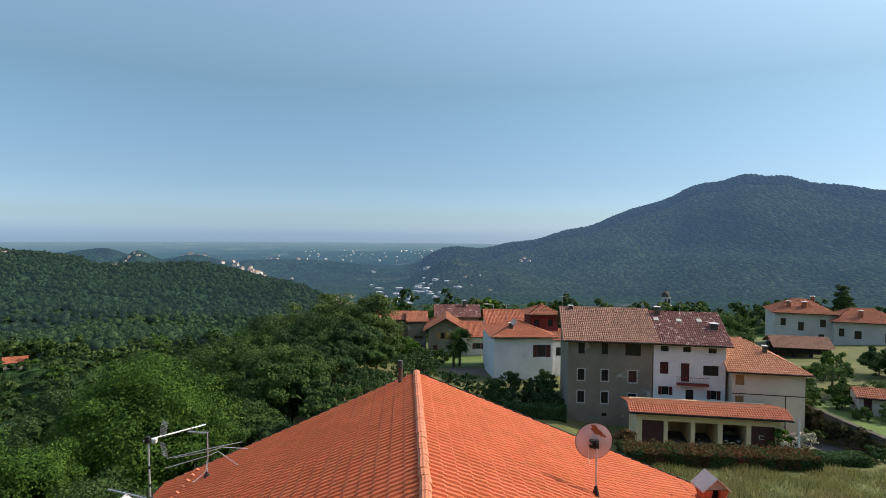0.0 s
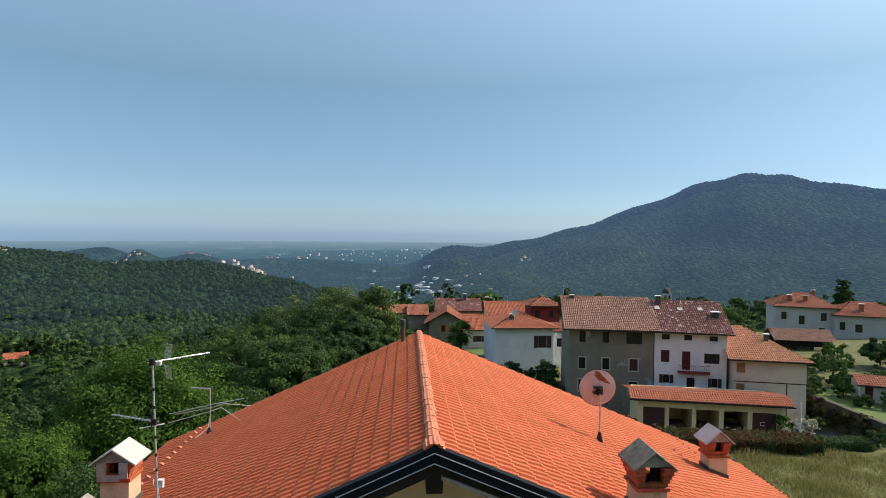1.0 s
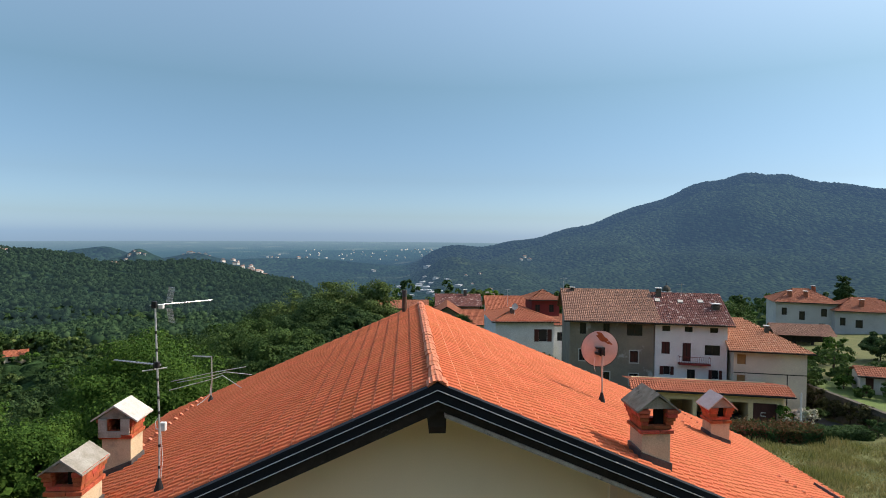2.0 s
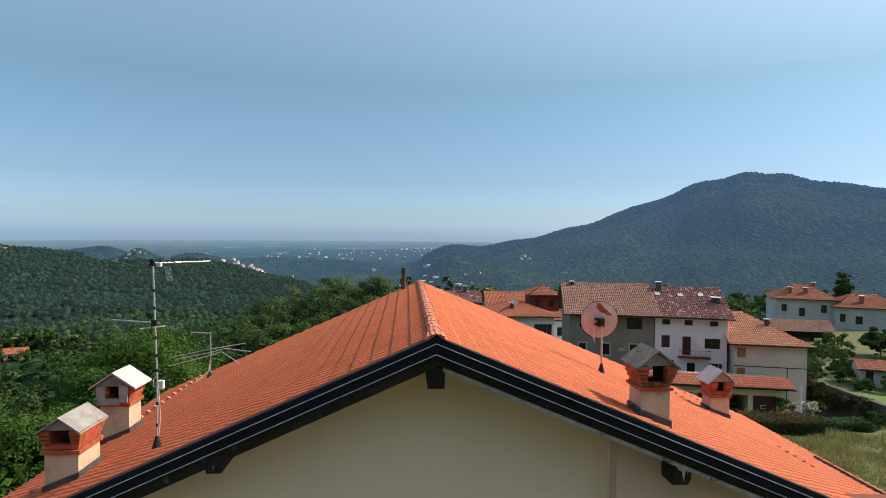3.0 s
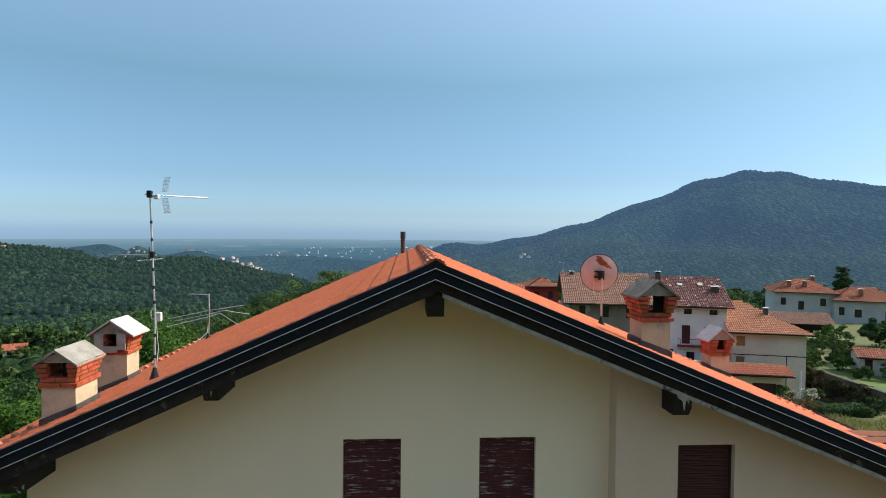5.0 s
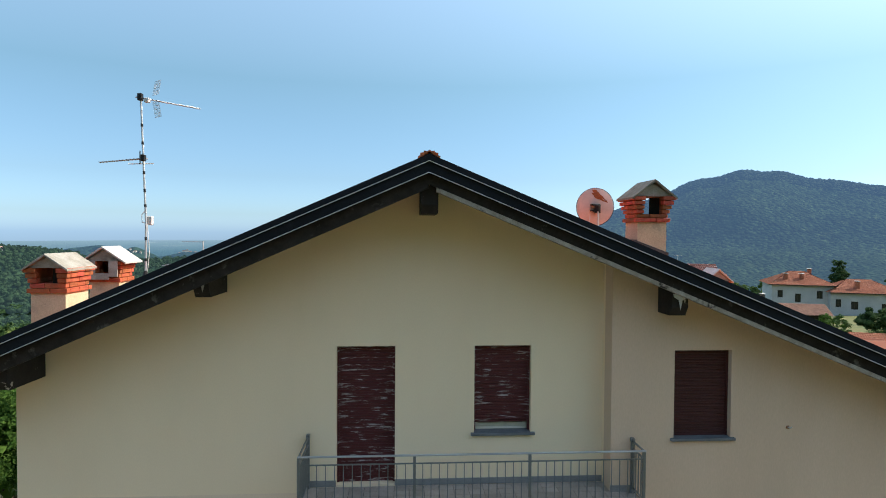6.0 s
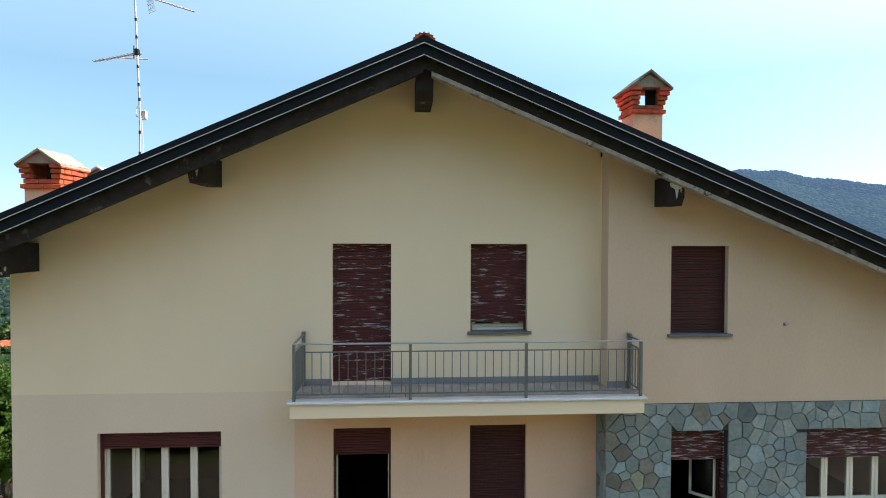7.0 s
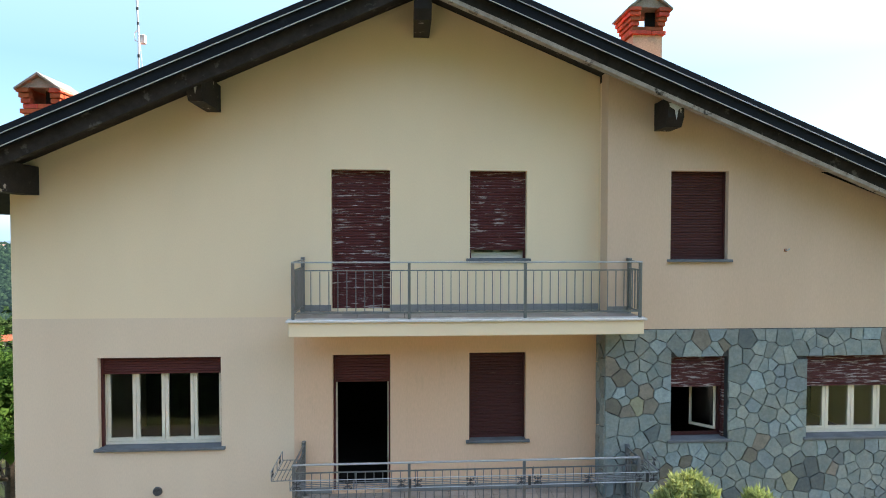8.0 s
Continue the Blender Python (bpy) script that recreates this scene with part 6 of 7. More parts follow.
# ---- plots, walls, road ----
def patch(name, label, category, corners, mat, lift, n=10):
    """A piece of lawn or road laid on the land between four corners."""
    a, b, c, d = (Vector((*p, 0)) for p in corners)
    vs, fs = [], []
    for i in range(n + 1):
        for j in range(n + 1):
            p = a.lerp(b, i / n).lerp(d.lerp(c, i / n), j / n)
            vs.append((p.x, p.y, gz(p.x, p.y) + lift))
    for i in range(n):
        for j in range(n):
            k = i * (n + 1) + j
            fs.append((k, k + n + 1, k + n + 2, k + 1))
    return tagged(new(name, mesh_of(name, vs, fs, mat)), label, category, kind="structure")


# this unseen yard is added; its tone sets the bounce on the wall
patch("yard", "unseen grey-brown gravel yard added in front of the house", "yard", ((-24, -11), (24, -11), (24, -0.1), (-24, -0.1)), YARD, 0.04)
patch("lawn_1", "mown garden lawn behind the houses", "lawn", ((-1, 93), (15.5, 93), (19, 110), (0, 110)), LAWN, 0.05)
patch("road_1", "pale village lane by the white house", "road", ((7, 84), (13.2, 83), (14.4, 92.6), (8, 92.8)), YARD, 0.05)
patch("road_2", "grey lane beside the garages", "road", ((42.2, 43), (46.3, 42.4), (46.7, 60), (44.4, 60)), ASPHALT, 0.05)
bank = thing("garden_terrace", "raised garden lawn held by a dark stone wall", "terrace", pose(47.0, 58, -5.6, 0, 0, -90))
part("retaining_wall", boxed(0, 14, -0.25, 0.25, -1, 2.4, 0.05), DRYSTONE, bank, "dark field stone retaining wall")
part("lawn", boxed(0, 14, 0.25, 14, 1.9, 2.2), LAWN, bank)
part("upstand", boxed(0, 14, -0.3, 0.3, 2.4, 2.5, 0.02), DRYSTONE, bank)
fence = thing("garden_fence", "white rail fence at the edge of the village lawn", "fence", pose(1.5, 109.2, gz(9, 109.5)))
for i in range(9):
    part("post", boxed(1.95 * i - 0.05, 1.95 * i + 0.05, -0.05, 0.05, -0.6, 1.15), WHITE_PLASTIC, fence)
for zz in (0.55, 1.08):
    part("rail", boxed(-0.05, 15.65, -0.08, -0.052, zz, zz + 0.12), WHITE_PLASTIC, fence)
pole = thing("white_pole", "slim white flag pole by the garages", "pole", pose(37.4, 43.0, gz(37.4, 43)))
part("shaft", tube(bmesh.new(), (0, 0, -0.3), (0, 0, 4.1), 0.1, 0.07, 10), WHITE_PLASTIC, pole)
part("foot", tube(bmesh.new(), (0, 0, -0.1), (0, 0, 0.25), 0.16, 0.14, 10), GREY_WALL, pole)

# ---- trees ----
random.seed(3)
def gtree(label, x, y, top, r, mat, lumps, leaves, size, **kw):
    return tree(label, x, y, gz(x, y), top, r, mat, int(lumps * 1.25), int(leaves * 0.52), min(size, 0.2) * 1.02, **kw)


gtree("large rounded broad-leaved tree with bright green leaves", -27.4, 54.5, 2.2, 8.6, LEAF_BRIGHT, 147, 728, 0.14)
gtree("leafy bright tree on the slope below the roof", -33.5, 42, -1.2, 5.5, LEAF_BRIGHT, 84, 588, 0.12)
gtree("green tree low beside the eave", -24, 38, -3.5, 5.0, LEAF_MID, 70, 532, 0.12)
gtree("dense dark tree on the slope", -44, 70, -5.0, 7.5, LEAF_DARK, 56, 322, 0.3)
gtree("broad green tree beyond the bright one", -25, 88, -0.6, 8.5, LEAF_MID, 84, 532, 0.22)
gtree("broad green tree in the grove", -34, 98, -3.0, 8.0, LEAF_MID, 62, 322, 0.3)
gtree("green tree close behind the roof", -15.8, 73, 0.4, 6.5, LEAF_MID, 77, 532, 0.19)
gtree("dark spreading tree of the grove", -17, 97, 1.6, 7.5, LEAF_DARK, 77, 336, 0.29)
gtree("tall loose-crowned birch with drooping sprays", -6.5, 103, 4.8, 6.2, LEAF_OLIVE, 91, 364, 0.24, rz=9.5)
gtree("olive green tree of the grove", -14.5, 112, 4.0, 7.0, LEAF_OLIVE, 77, 336, 0.28)
gtree("brownish green tree of the grove", -24, 116, 1.2, 7.0, LEAF_OLIVE, 62, 308, 0.3)
gtree("dark green tree of the grove", -31, 124, -2.0, 7.0, LEAF_DARK, 56, 308, 0.32)
gtree("shaded tree under the grove", -10.5, 84, -1.0, 5.5, LEAF_DARK, 62, 322, 0.26)
gtree("leafy tree between the grove and the roof", -4.6, 88, -2.0, 4.6, LEAF_MID, 56, 308, 0.25)
gtree("dark leafy tree behind the ridge", -6.0, 74, -3.0, 4.2, LEAF_DARK, 49, 308, 0.24)
gtree("leafy tree low behind the eave", -19.5, 62, -4.2, 5.2, LEAF_MID, 70, 400, 0.16)
gtree("dark leafy tree beside the rear wall", -13.2, 57, -5.2, 4.2, LEAF_DARK, 60, 400, 0.16)
gtree("green tree under the grove edge", -8.5, 92, 1.0, 5.0, LEAF_DARK, 60, 400, 0.2)
gtree("small bright tree beside the cottage", -0.6, 104, -3.2, 3.2, LEAF_BRIGHT, 42, 266, 0.21)
gtree("rounded tree behind the white house", 44, 72, 3.0, 5.0, LEAF_MID, 49, 308, 0.24)
gtree("leafy tree behind the tan house", 52, 84, 1.4, 5.5, LEAF_MID, 49, 308, 0.27)
gtree("leafy tree beside the villa", 62, 100, 1.6, 5.0, LEAF_MID, 42, 280, 0.28)
gtree("dark tree in the villa garden", 77.5, 78.5, -1.0, 4.6, LEAF_DARK, 56, 308, 0.26)
gtree("small garden tree above the lane", 60, 66, -3.6, 2.4, LEAF_MID, 56, 336, 0.22)
gtree("dark conifer behind the villa", 118, 142, 4.8, 2.5, LEAF_DARK, 49, 237, 0.34, rz=8)
gtree("dark conifer beside the villa wing", 134, 138, 1.6, 3.0, LEAF_DARK, 42, 237, 0.34, rz=7)

bare = thing("bare_tree", "leafless grey tree with fine twigs on the slope", "tree", pose(-38.5, 50, gz(-38.5, 50)))
bm = limbs((0, 0, 0), (0.4, 0, 13), 0.2, 3.4, 12)
random.seed(5)
for i in range(130):
    a = Vector((random.uniform(-2.6, 2.6), random.uniform(-2.6, 2.6), random.uniform(5, 12.5)))
    tube(bm, a, a + Vector((random.uniform(-0.7, 0.7), random.uniform(-0.7, 0.7), random.uniform(0.9, 2.4))), 0.035, 0.008, 4)
part("crown", bm, TWIG, bare)


def palm(x, y, h):
    z = gz(x, y)
    th = thing("palm_tree", "tall palm with a rounded fan-leaf head", "palm tree", pose(x, y, z))
    bm = bmesh.new()
    for i in range(8):
        tube(bm, (0, 0, h * i / 8 - 0.2 * (i == 0)), (0.05 * i, 0, h * (i + 1) / 8), 0.24 - 0.008 * i, 0.19, 9)
    part("trunk", bm, BARK, th)
    qs = []
    for d in unit(70, 0.25):
        tip = np.array((0.35, 0, h)) + d * 2.3 - np.array((0, 0, 0.5 * (1 - d[2])))
        base = np.array((0.35, 0, h))
        side = np.cross(d, (0, 0, 1.0))
        side /= np.linalg.norm(side) + 1e-6
        for k in range(7):
            f = (k - 3) / 3
            end = tip + side * f * 0.7 - np.array((0, 0, 0.25 * abs(f)))
            mid = base + (end - base) * 0.55
            qs.append((base + (end - base) * 0.3, mid + side * 0.09, end, mid - side * 0.09))
    part("head", quads_mesh("fronds", np.array(qs), LEAF_MID), LEAF_MID, th)


palm(8.7, 93.5, 4.5)
palm(9.9, 94.6, 5.0)

# ---- hedges and shrubs ----
hedge("long clipped hedge with russet tips along the meadow", (19.8, 42.0), (36.2, 39.4), 2.8, -4.9, -2.85, LEAF_DARK, 20000, 0.11, shoots=7000)
hedge("dark hedge beside the lane", (36.4, 40.6), (41.5, 40.0), 2.0, -4.8, -3.3, LEAF_DARK, 5000, 0.13)
hedge("clipped hedge below the grey farmhouse", (12.2, 60.6), (19.3, 58.6), 2.0, -6.3, -4.15, LEAF_DARK, 9000, 0.12)
hedge("flat clipped bright green hedge by the barn", (65.6, 82.6), (71.8, 80.2), 2.0, -7.8, -4.95, LEAF_BRIGHT, 7000, 0.15)
hedge("tall dark hedge along the yard, mirrored in the panes", (-22, -12.6), (9, -12.6), 1.6, 0.1, 2.3, LEAF_DARK, 9000, 0.14)
bush("russet shrub at the end of the garages", 22.3, 47.6, gz(22.3, 47.6), 1.3, 2.6, LEAF_RED, lumps=26)
bush("flowering pale pink shrub by the lane", 39.3, 45.6, gz(39.3, 45.6), 1.9, 2.6, FLOWERS, lumps=28)
random.seed(21)
for k in range(13):
    x, y = random.uniform(53, 80), random.uniform(58, 94)
    r = random.uniform(1.6, 2.8)
    bush("leafy shrub in the terraced gardens", x, y, gz(x, y), r, r * random.uniform(1.1, 1.5), (LEAF_MID, LEAF_OLIVE, LEAF_MID, LEAF_BRIGHT)[k % 4], size=0.15)
for x, y, r in ((47.5, 55.5, 1.3), (50, 51, 1.0), (52, 49.5, 1.4), (54.5, 52, 1.5), (46.5, 58.5, 1.6)):
    bush("low leafy shrub on the garden terrace", x, y, -3.4, r, r * 1.3, LEAF_MID)
for x, y, r, h in ((-14.5, 62, 3.2, 4.5), (-18.5, 60, 3.0, 4.2), (-10.5, 66, 3.0, 4.5), (-7.5, 63, 2.6, 3.6), (-12.5, 57, 2.6, 3.6), (-20.5, 65, 3.0, 4.6), (-17, 54, 2.6, 3.4), (-9.5, 58, 2.4, 3.2)):
    bush("dense green undergrowth between the grove and the house", x, y, gz(x, y), r, h, LEAF_DARK if r > 2.7 else LEAF_MID, lumps=30, leaves=130, size=0.17)
for k in range(7):
    bush("brownish ivy hanging over the terrace wall", 46.7 - 0.2 * (k % 2), 57 - 2.1 * k, -5.4, 1.1, 2.0 + 0.3 * (k % 3), LEAF_IVY, name="ivy", category="ivy")
bush("leafy green shrub by the garages", 38.2, 46.8, gz(38.2, 46.8), 1.2, 2.6, LEAF_BRIGHT)
for x, y, r, h in ((11.5, 66.5, 2.0, 2.6), (14.2, 66.0, 1.6, 2.2), (16.6, 66.5, 1.4, 1.9), (12.8, 63.2, 1.5, 1.8), (17.6, 69.5, 1.5, 2.4), (15.0, 72, 1.8, 3.0), (9.0, 72, 2.0, 2.6), (18.6, 65.5, 1.5, 2.2), (19.0, 62.6, 1.2, 1.8), (19.6, 69.0, 1.5, 2.6), (16.9, 63.4, 1.3, 1.7), (12.2, 69.5, 1.9, 2.6), (20.2, 73, 1.6, 2.8)):
    bush("dark rounded garden shrub below the white house", x, y, gz(x, y), r, h, LEAF_DARK)
for x, y, r, h in ((-2.5, 70, 2.4, 3.4), (0.5, 76, 2.2, 3.0), (3.5, 80, 2.0, 2.8), (-0.5, 84, 2.4, 3.4), (4.5, 88, 1.8, 2.4), (2.0, 92, 2.2, 3.0), (6.5, 76, 1.8, 2.2), (-5, 66, 2.6, 3.6)):
    bush("leafy shrub on the slope behind the house", x, y, gz(x, y), r, h, LEAF_DARK)
for x, y, r, h in ((5.5, 97, 2.3, 3.0), (7.5, 100, 1.6, 2.2), (2.5, 99, 2.0, 3.2), (18.5, 104, 1.2, 1.8)):
    bush("rounded green garden shrub on the lawn", x, y, gz(x, y), r, h, LEAF_MID)
for x, y, z, r, h, mat in ((50, 60, -3.4, 2.2, 2.4, LEAF_MID), (53, 57, -3.4, 1.8, 2.2, LEAF_MID), (50.5, 54.5, -3.4, 1.2, 1.6, LEAF_BRIGHT), (48.5, 57.5, -3.4, 1.5, 2.0, LEAF_DARK), (57, 54, -3.4, 2.4, 3.0, LEAF_MID), (61, 70, -4.5, 3.0, 3.4, LEAF_MID), (55, 70, -4.8, 2.6, 3.0, LEAF_MID), (44.5, 50.5, -5.6, 1.2, 1.2, LEAF_OLIVE), (47.5, 45.5, -5.3, 1.6, 1.6, LEAF_DARK), (43, 40.5, -4.5, 1.6, 1.8, LEAF_DARK)):
    bush("leafy garden shrub above the lane", x, y, z, r, h, mat)


def conifer(x, y, r, h):
    """A garden cypress: upright feathery sprigs of thin scales over a rounded body."""
    th = thing("conifer_shrub", "yellow-green conifer shrub in front of the stone bay", "shrub", pose(x, y, 0))
    part("stem", limbs((0, 0, -0.2), (0, 0, h * 0.8), 0.07, r * 0.6, 7), BARK, th)
    out = []
    for k in range(26):
        a, q = rng.uniform(0, 2 * math.pi), math.sqrt(rng.uniform(0, 1))
        base = np.array((q * r * 0.72 * math.cos(a), q * r * 0.72 * math.sin(a), 0))
        base[2] = h * (1 - 0.10 * q ** 2 * rng.uniform(0.6, 1.8)) - rng.uniform(0, 0.3)
        n = 300
        f = rng.uniform(0, 1, n) ** 0.8
        ang = rng.uniform(0, 2 * math.pi, n)
        rad = (0.03 + 0.30 * f ** 0.8) * r * rng.uniform(0.55, 1.05, n)
        p = base + np.stack([np.cos(ang) * rad, np.sin(ang) * rad, -f * 0.75 * r], 1)
        up = np.stack([np.cos(ang) * 0.55, np.sin(ang) * 0.55, np.ones(n)], 1) + rng.normal(0, 0.35, (n, 3))
        up /= np.linalg.norm(up, axis=1, keepdims=True)
        for m in range(3):
            o = p + rng.normal(0, 0.012, (n, 3))
            d = up + rng.normal(0, 0.35, (n, 3))
            side = np.cross(d, unit(n))
            side /= np.linalg.norm(side, axis=1, keepdims=True) + 1e-6
            s = rng.uniform(0.04, 0.10, n)[:, None]
            out.append(np.stack([o, o + d * s * 0.5 + side * s * 0.17, o + d * s, o + d * s * 0.5 - side * s * 0.17], 1))
    n = 15000
    f, ang = rng.uniform(0, 1, n), rng.uniform(0, 2 * math.pi, n)
    rad = r * (0.75 + 0.25 * np.sin(f * math.pi)) * rng.uniform(0.75, 1.0, n)
    p = np.stack([np.cos(ang) * rad, np.sin(ang) * rad, 0.1 + f * (h - 0.5)], 1)
    out.append(leaf_quads(p, np.stack([np.cos(ang), np.sin(ang), np.ones(n)], 1), 0.04))
    part("foliage", quads_mesh("foliage", np.concatenate(out), LEAF_GOLD), LEAF_GOLD, th)


conifer(4.1, -2.5, 0.62, 4.1)
conifer(5.2, -2.45, 0.45, 3.84)


def grass():
    n = 60000
    x, y = rng.uniform(9, 46, n), rng.uniform(17, 46, n)
    keep = (y < 38.5 + (38 - x) * 0.1)
    x, y = x[keep], y[keep]
    n = len(x)
    z = ground_height(x, y)
    h = rng.uniform(0.2, 0.65, n) * (0.7 + 0.5 * np.sin(x * 0.9) * np.sin(y * 0.7))
    a = rng.uniform(0, 2 * math.pi, n)
    w = 0.035
    lean = rng.normal(0, 0.12, (n, 2))
    c, s = np.cos(a) * w, np.sin(a) * w
    q = np.stack([np.stack([x - c, y - s, z - 0.03], 1), np.stack([x + c, y + s, z - 0.03], 1), np.stack([x + lean[:, 0] + c * 0.3, y + lean[:, 1] + s * 0.3, z + h], 1), np.stack([x + lean[:, 0] - c * 0.3, y + lean[:, 1] - s * 0.3, z + h], 1)], 1)
    tagged(new("meadow_grass", quads_mesh("meadow_grass", q, BLADE)), "tall sunlit meadow grass going to seed", "grass", kind="stuff")


grass()


def ball():
    bm = bmesh.new()
    bmesh.ops.create_icosphere(bm, subdivisions=1, radius=1.0)
    v, f = np.array([q.co[:] for q in bm.verts]), np.array([[q.index for q in g.verts] for g in bm.faces])
    bm.free()
    return v, f


def woods():
    """Trees of the slopes, too many to count: leaf sprays on the near ones, lumpy closed crowns with leaf sprays round a closed core further off."""
    out, far = {}, {}
    mats = (LEAF_MID, LEAF_DARK, LEAF_BRIGHT, LEAF_OLIVE, CANOPY, LEAF_HILL)
    bv, bf = ball()
    for k in range(7400):
        west = k % 12 != 0
        a = rng.uniform(-0.76, -0.02) if west else rng.uniform(-0.02, 0.78)
        r = math.sqrt(rng.uniform(118 ** 2, 1010 ** 2)) if west else rng.uniform(150, 420)
        if r > 640 and (a < -0.72 or a > -0.12):
            continue
        x, y = r * math.sin(a), r * math.cos(a)
        if (55 < x < 150 and y < 168) or (a > -0.03 and r < 150) or (a > -0.12 and r < 128):
            continue
        below_house = abs(a + 0.61) < 0.05 and 170 < r < 274
        radius = rng.uniform(2.8, 5.0)
        h = 4.5 if below_house else rng.uniform(7, 13) if r < 640 else rng.uniform(6, 10)
        c = np.array((x, y, gz(x, y) + h - radius * 0.7))
        if r < 300:
            detail = (12, 22) if r < 200 else (9, 17)
            q = crown_quads(c, (radius, radius, radius * rng.uniform(0.8, 1.25)), *detail, 0.5 + r * 0.0013)
            out.setdefault(int(rng.choice(4, p=(0.44, 0.36, 0.08, 0.12))), []).append(q)
            continue
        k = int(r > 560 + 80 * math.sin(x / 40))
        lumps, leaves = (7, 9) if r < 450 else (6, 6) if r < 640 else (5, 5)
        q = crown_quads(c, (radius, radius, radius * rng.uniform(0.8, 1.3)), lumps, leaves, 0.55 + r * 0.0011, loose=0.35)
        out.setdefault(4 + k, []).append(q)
        far.setdefault(k, []).append(c + bv * rng.uniform(0.62, 0.9, (len(bv), 1)) * radius * np.array((1, 1, 0.9)))
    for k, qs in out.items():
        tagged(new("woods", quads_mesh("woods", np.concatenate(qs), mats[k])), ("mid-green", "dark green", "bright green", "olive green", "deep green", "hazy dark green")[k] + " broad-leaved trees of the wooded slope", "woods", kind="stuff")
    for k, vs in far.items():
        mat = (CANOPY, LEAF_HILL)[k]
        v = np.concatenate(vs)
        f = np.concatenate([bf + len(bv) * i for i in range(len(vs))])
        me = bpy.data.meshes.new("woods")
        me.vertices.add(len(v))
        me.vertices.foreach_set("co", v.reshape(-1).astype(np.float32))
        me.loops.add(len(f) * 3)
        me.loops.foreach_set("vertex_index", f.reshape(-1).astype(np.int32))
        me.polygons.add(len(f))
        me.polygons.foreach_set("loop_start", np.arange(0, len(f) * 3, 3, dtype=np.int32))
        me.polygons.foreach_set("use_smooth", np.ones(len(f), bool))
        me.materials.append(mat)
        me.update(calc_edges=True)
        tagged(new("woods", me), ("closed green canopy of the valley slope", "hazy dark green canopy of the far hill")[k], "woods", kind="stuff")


woods()

# bluish glow on the town is distance haze, emitted by the surfaces
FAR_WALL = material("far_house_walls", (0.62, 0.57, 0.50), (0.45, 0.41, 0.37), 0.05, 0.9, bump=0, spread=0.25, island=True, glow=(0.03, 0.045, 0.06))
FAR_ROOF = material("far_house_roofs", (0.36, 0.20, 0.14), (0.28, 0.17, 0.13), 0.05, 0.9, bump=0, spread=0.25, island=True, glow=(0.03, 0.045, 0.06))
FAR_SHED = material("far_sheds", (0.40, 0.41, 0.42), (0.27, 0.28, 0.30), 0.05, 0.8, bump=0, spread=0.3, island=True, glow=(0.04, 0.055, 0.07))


def far_town():
    """Houses of the valley towns, a few dots each: walls under pitched roofs."""
    walls, roofs, sheds = bmesh.new(), bmesh.new(), bmesh.new()

    def house_at(x, y, w, d, h, shed):
        z = gz(x, y) + (-1 if 1200 < math.hypot(x, y) < 1700 else 1.5)
        m = pose(x, y, z, 0, 0, random.uniform(-40, 40))
        for bm, pts in ((sheds if shed else walls, None),):
            before = len(bm.verts)
            box(bm, -w / 2, w / 2, -d / 2, d / 2, -5, h)
            bm.verts.ensure_lookup_table()
            for v in bm.verts[before:]:
                v.co = m @ v.co
        if math.hypot(x, y) > 2500:
            return
        bm = sheds if shed else roofs
        before = len(bm.verts)
        prism(bm, [(-w / 2 - 0.6, h), (w / 2 + 0.6, h), (0, h + (1.2 if shed else w * 0.22))], -d / 2 - 0.6, d / 2 + 0.6)
        bm.verts.ensure_lookup_table()
        for v in bm.verts[before:]:
            v.co = m @ v.co

    random.seed(11)
    for az, r, n, sa, sr, size, shed in ((0.02, 1450, 26, 0.035, 160, 14, True), (-0.035, 1650, 8, 0.02, 120, 16, True), (-0.16, 1250, 14, 0.03, 60, 7, False), (-0.1, 1300, 10, 0.03, 80, 9, False), (-0.25, 1900, 26, 0.045, 60, 9, False),
                                         (-0.33, 2050, 34, 0.04, 60, 9, False), (-0.19, 2300, 6, 0.03, 60, 9, False), (-0.12, 2700, 8, 0.16, 120, 9, False), (-0.06, 3150, 46, 0.14, 160, 7, False), (0.05, 3300, 24, 0.05, 160, 9, False),
                                         (0.2, 1900, 3, 0.02, 60, 9, False), (0.12, 1500, 4, 0.05, 120, 7, False), (-0.59, 960, 3, 0.03, 20, 10, False), (-0.585, 985, 10, 0.02, 12, 9, False), (-0.445, 985, 6, 0.012, 10, 7, False), (-0.42, 1405, 7, 0.016, 10, 5, False), (-0.22, 1330, 10, 0.03, 50, 9, False), (-0.51, 1380, 5, 0.025, 30, 13, False), (-0.45, 1000, 2, 0.01, 10, 12, False)):
        for k in range(n):
            a, q = az + random.gauss(0, sa * 0.6), r + random.gauss(0, sr)
            w = size * random.uniform(0.7, 1.3)
            house_at(q * math.sin(a), q * math.cos(a), w, w * random.uniform(0.8, 1.6), 3.6 + size * 0.15 * random.random(), shed)
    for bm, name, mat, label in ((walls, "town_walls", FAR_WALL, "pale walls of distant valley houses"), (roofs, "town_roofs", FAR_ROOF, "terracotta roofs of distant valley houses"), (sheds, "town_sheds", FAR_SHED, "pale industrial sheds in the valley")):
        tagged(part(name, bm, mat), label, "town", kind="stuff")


far_town()


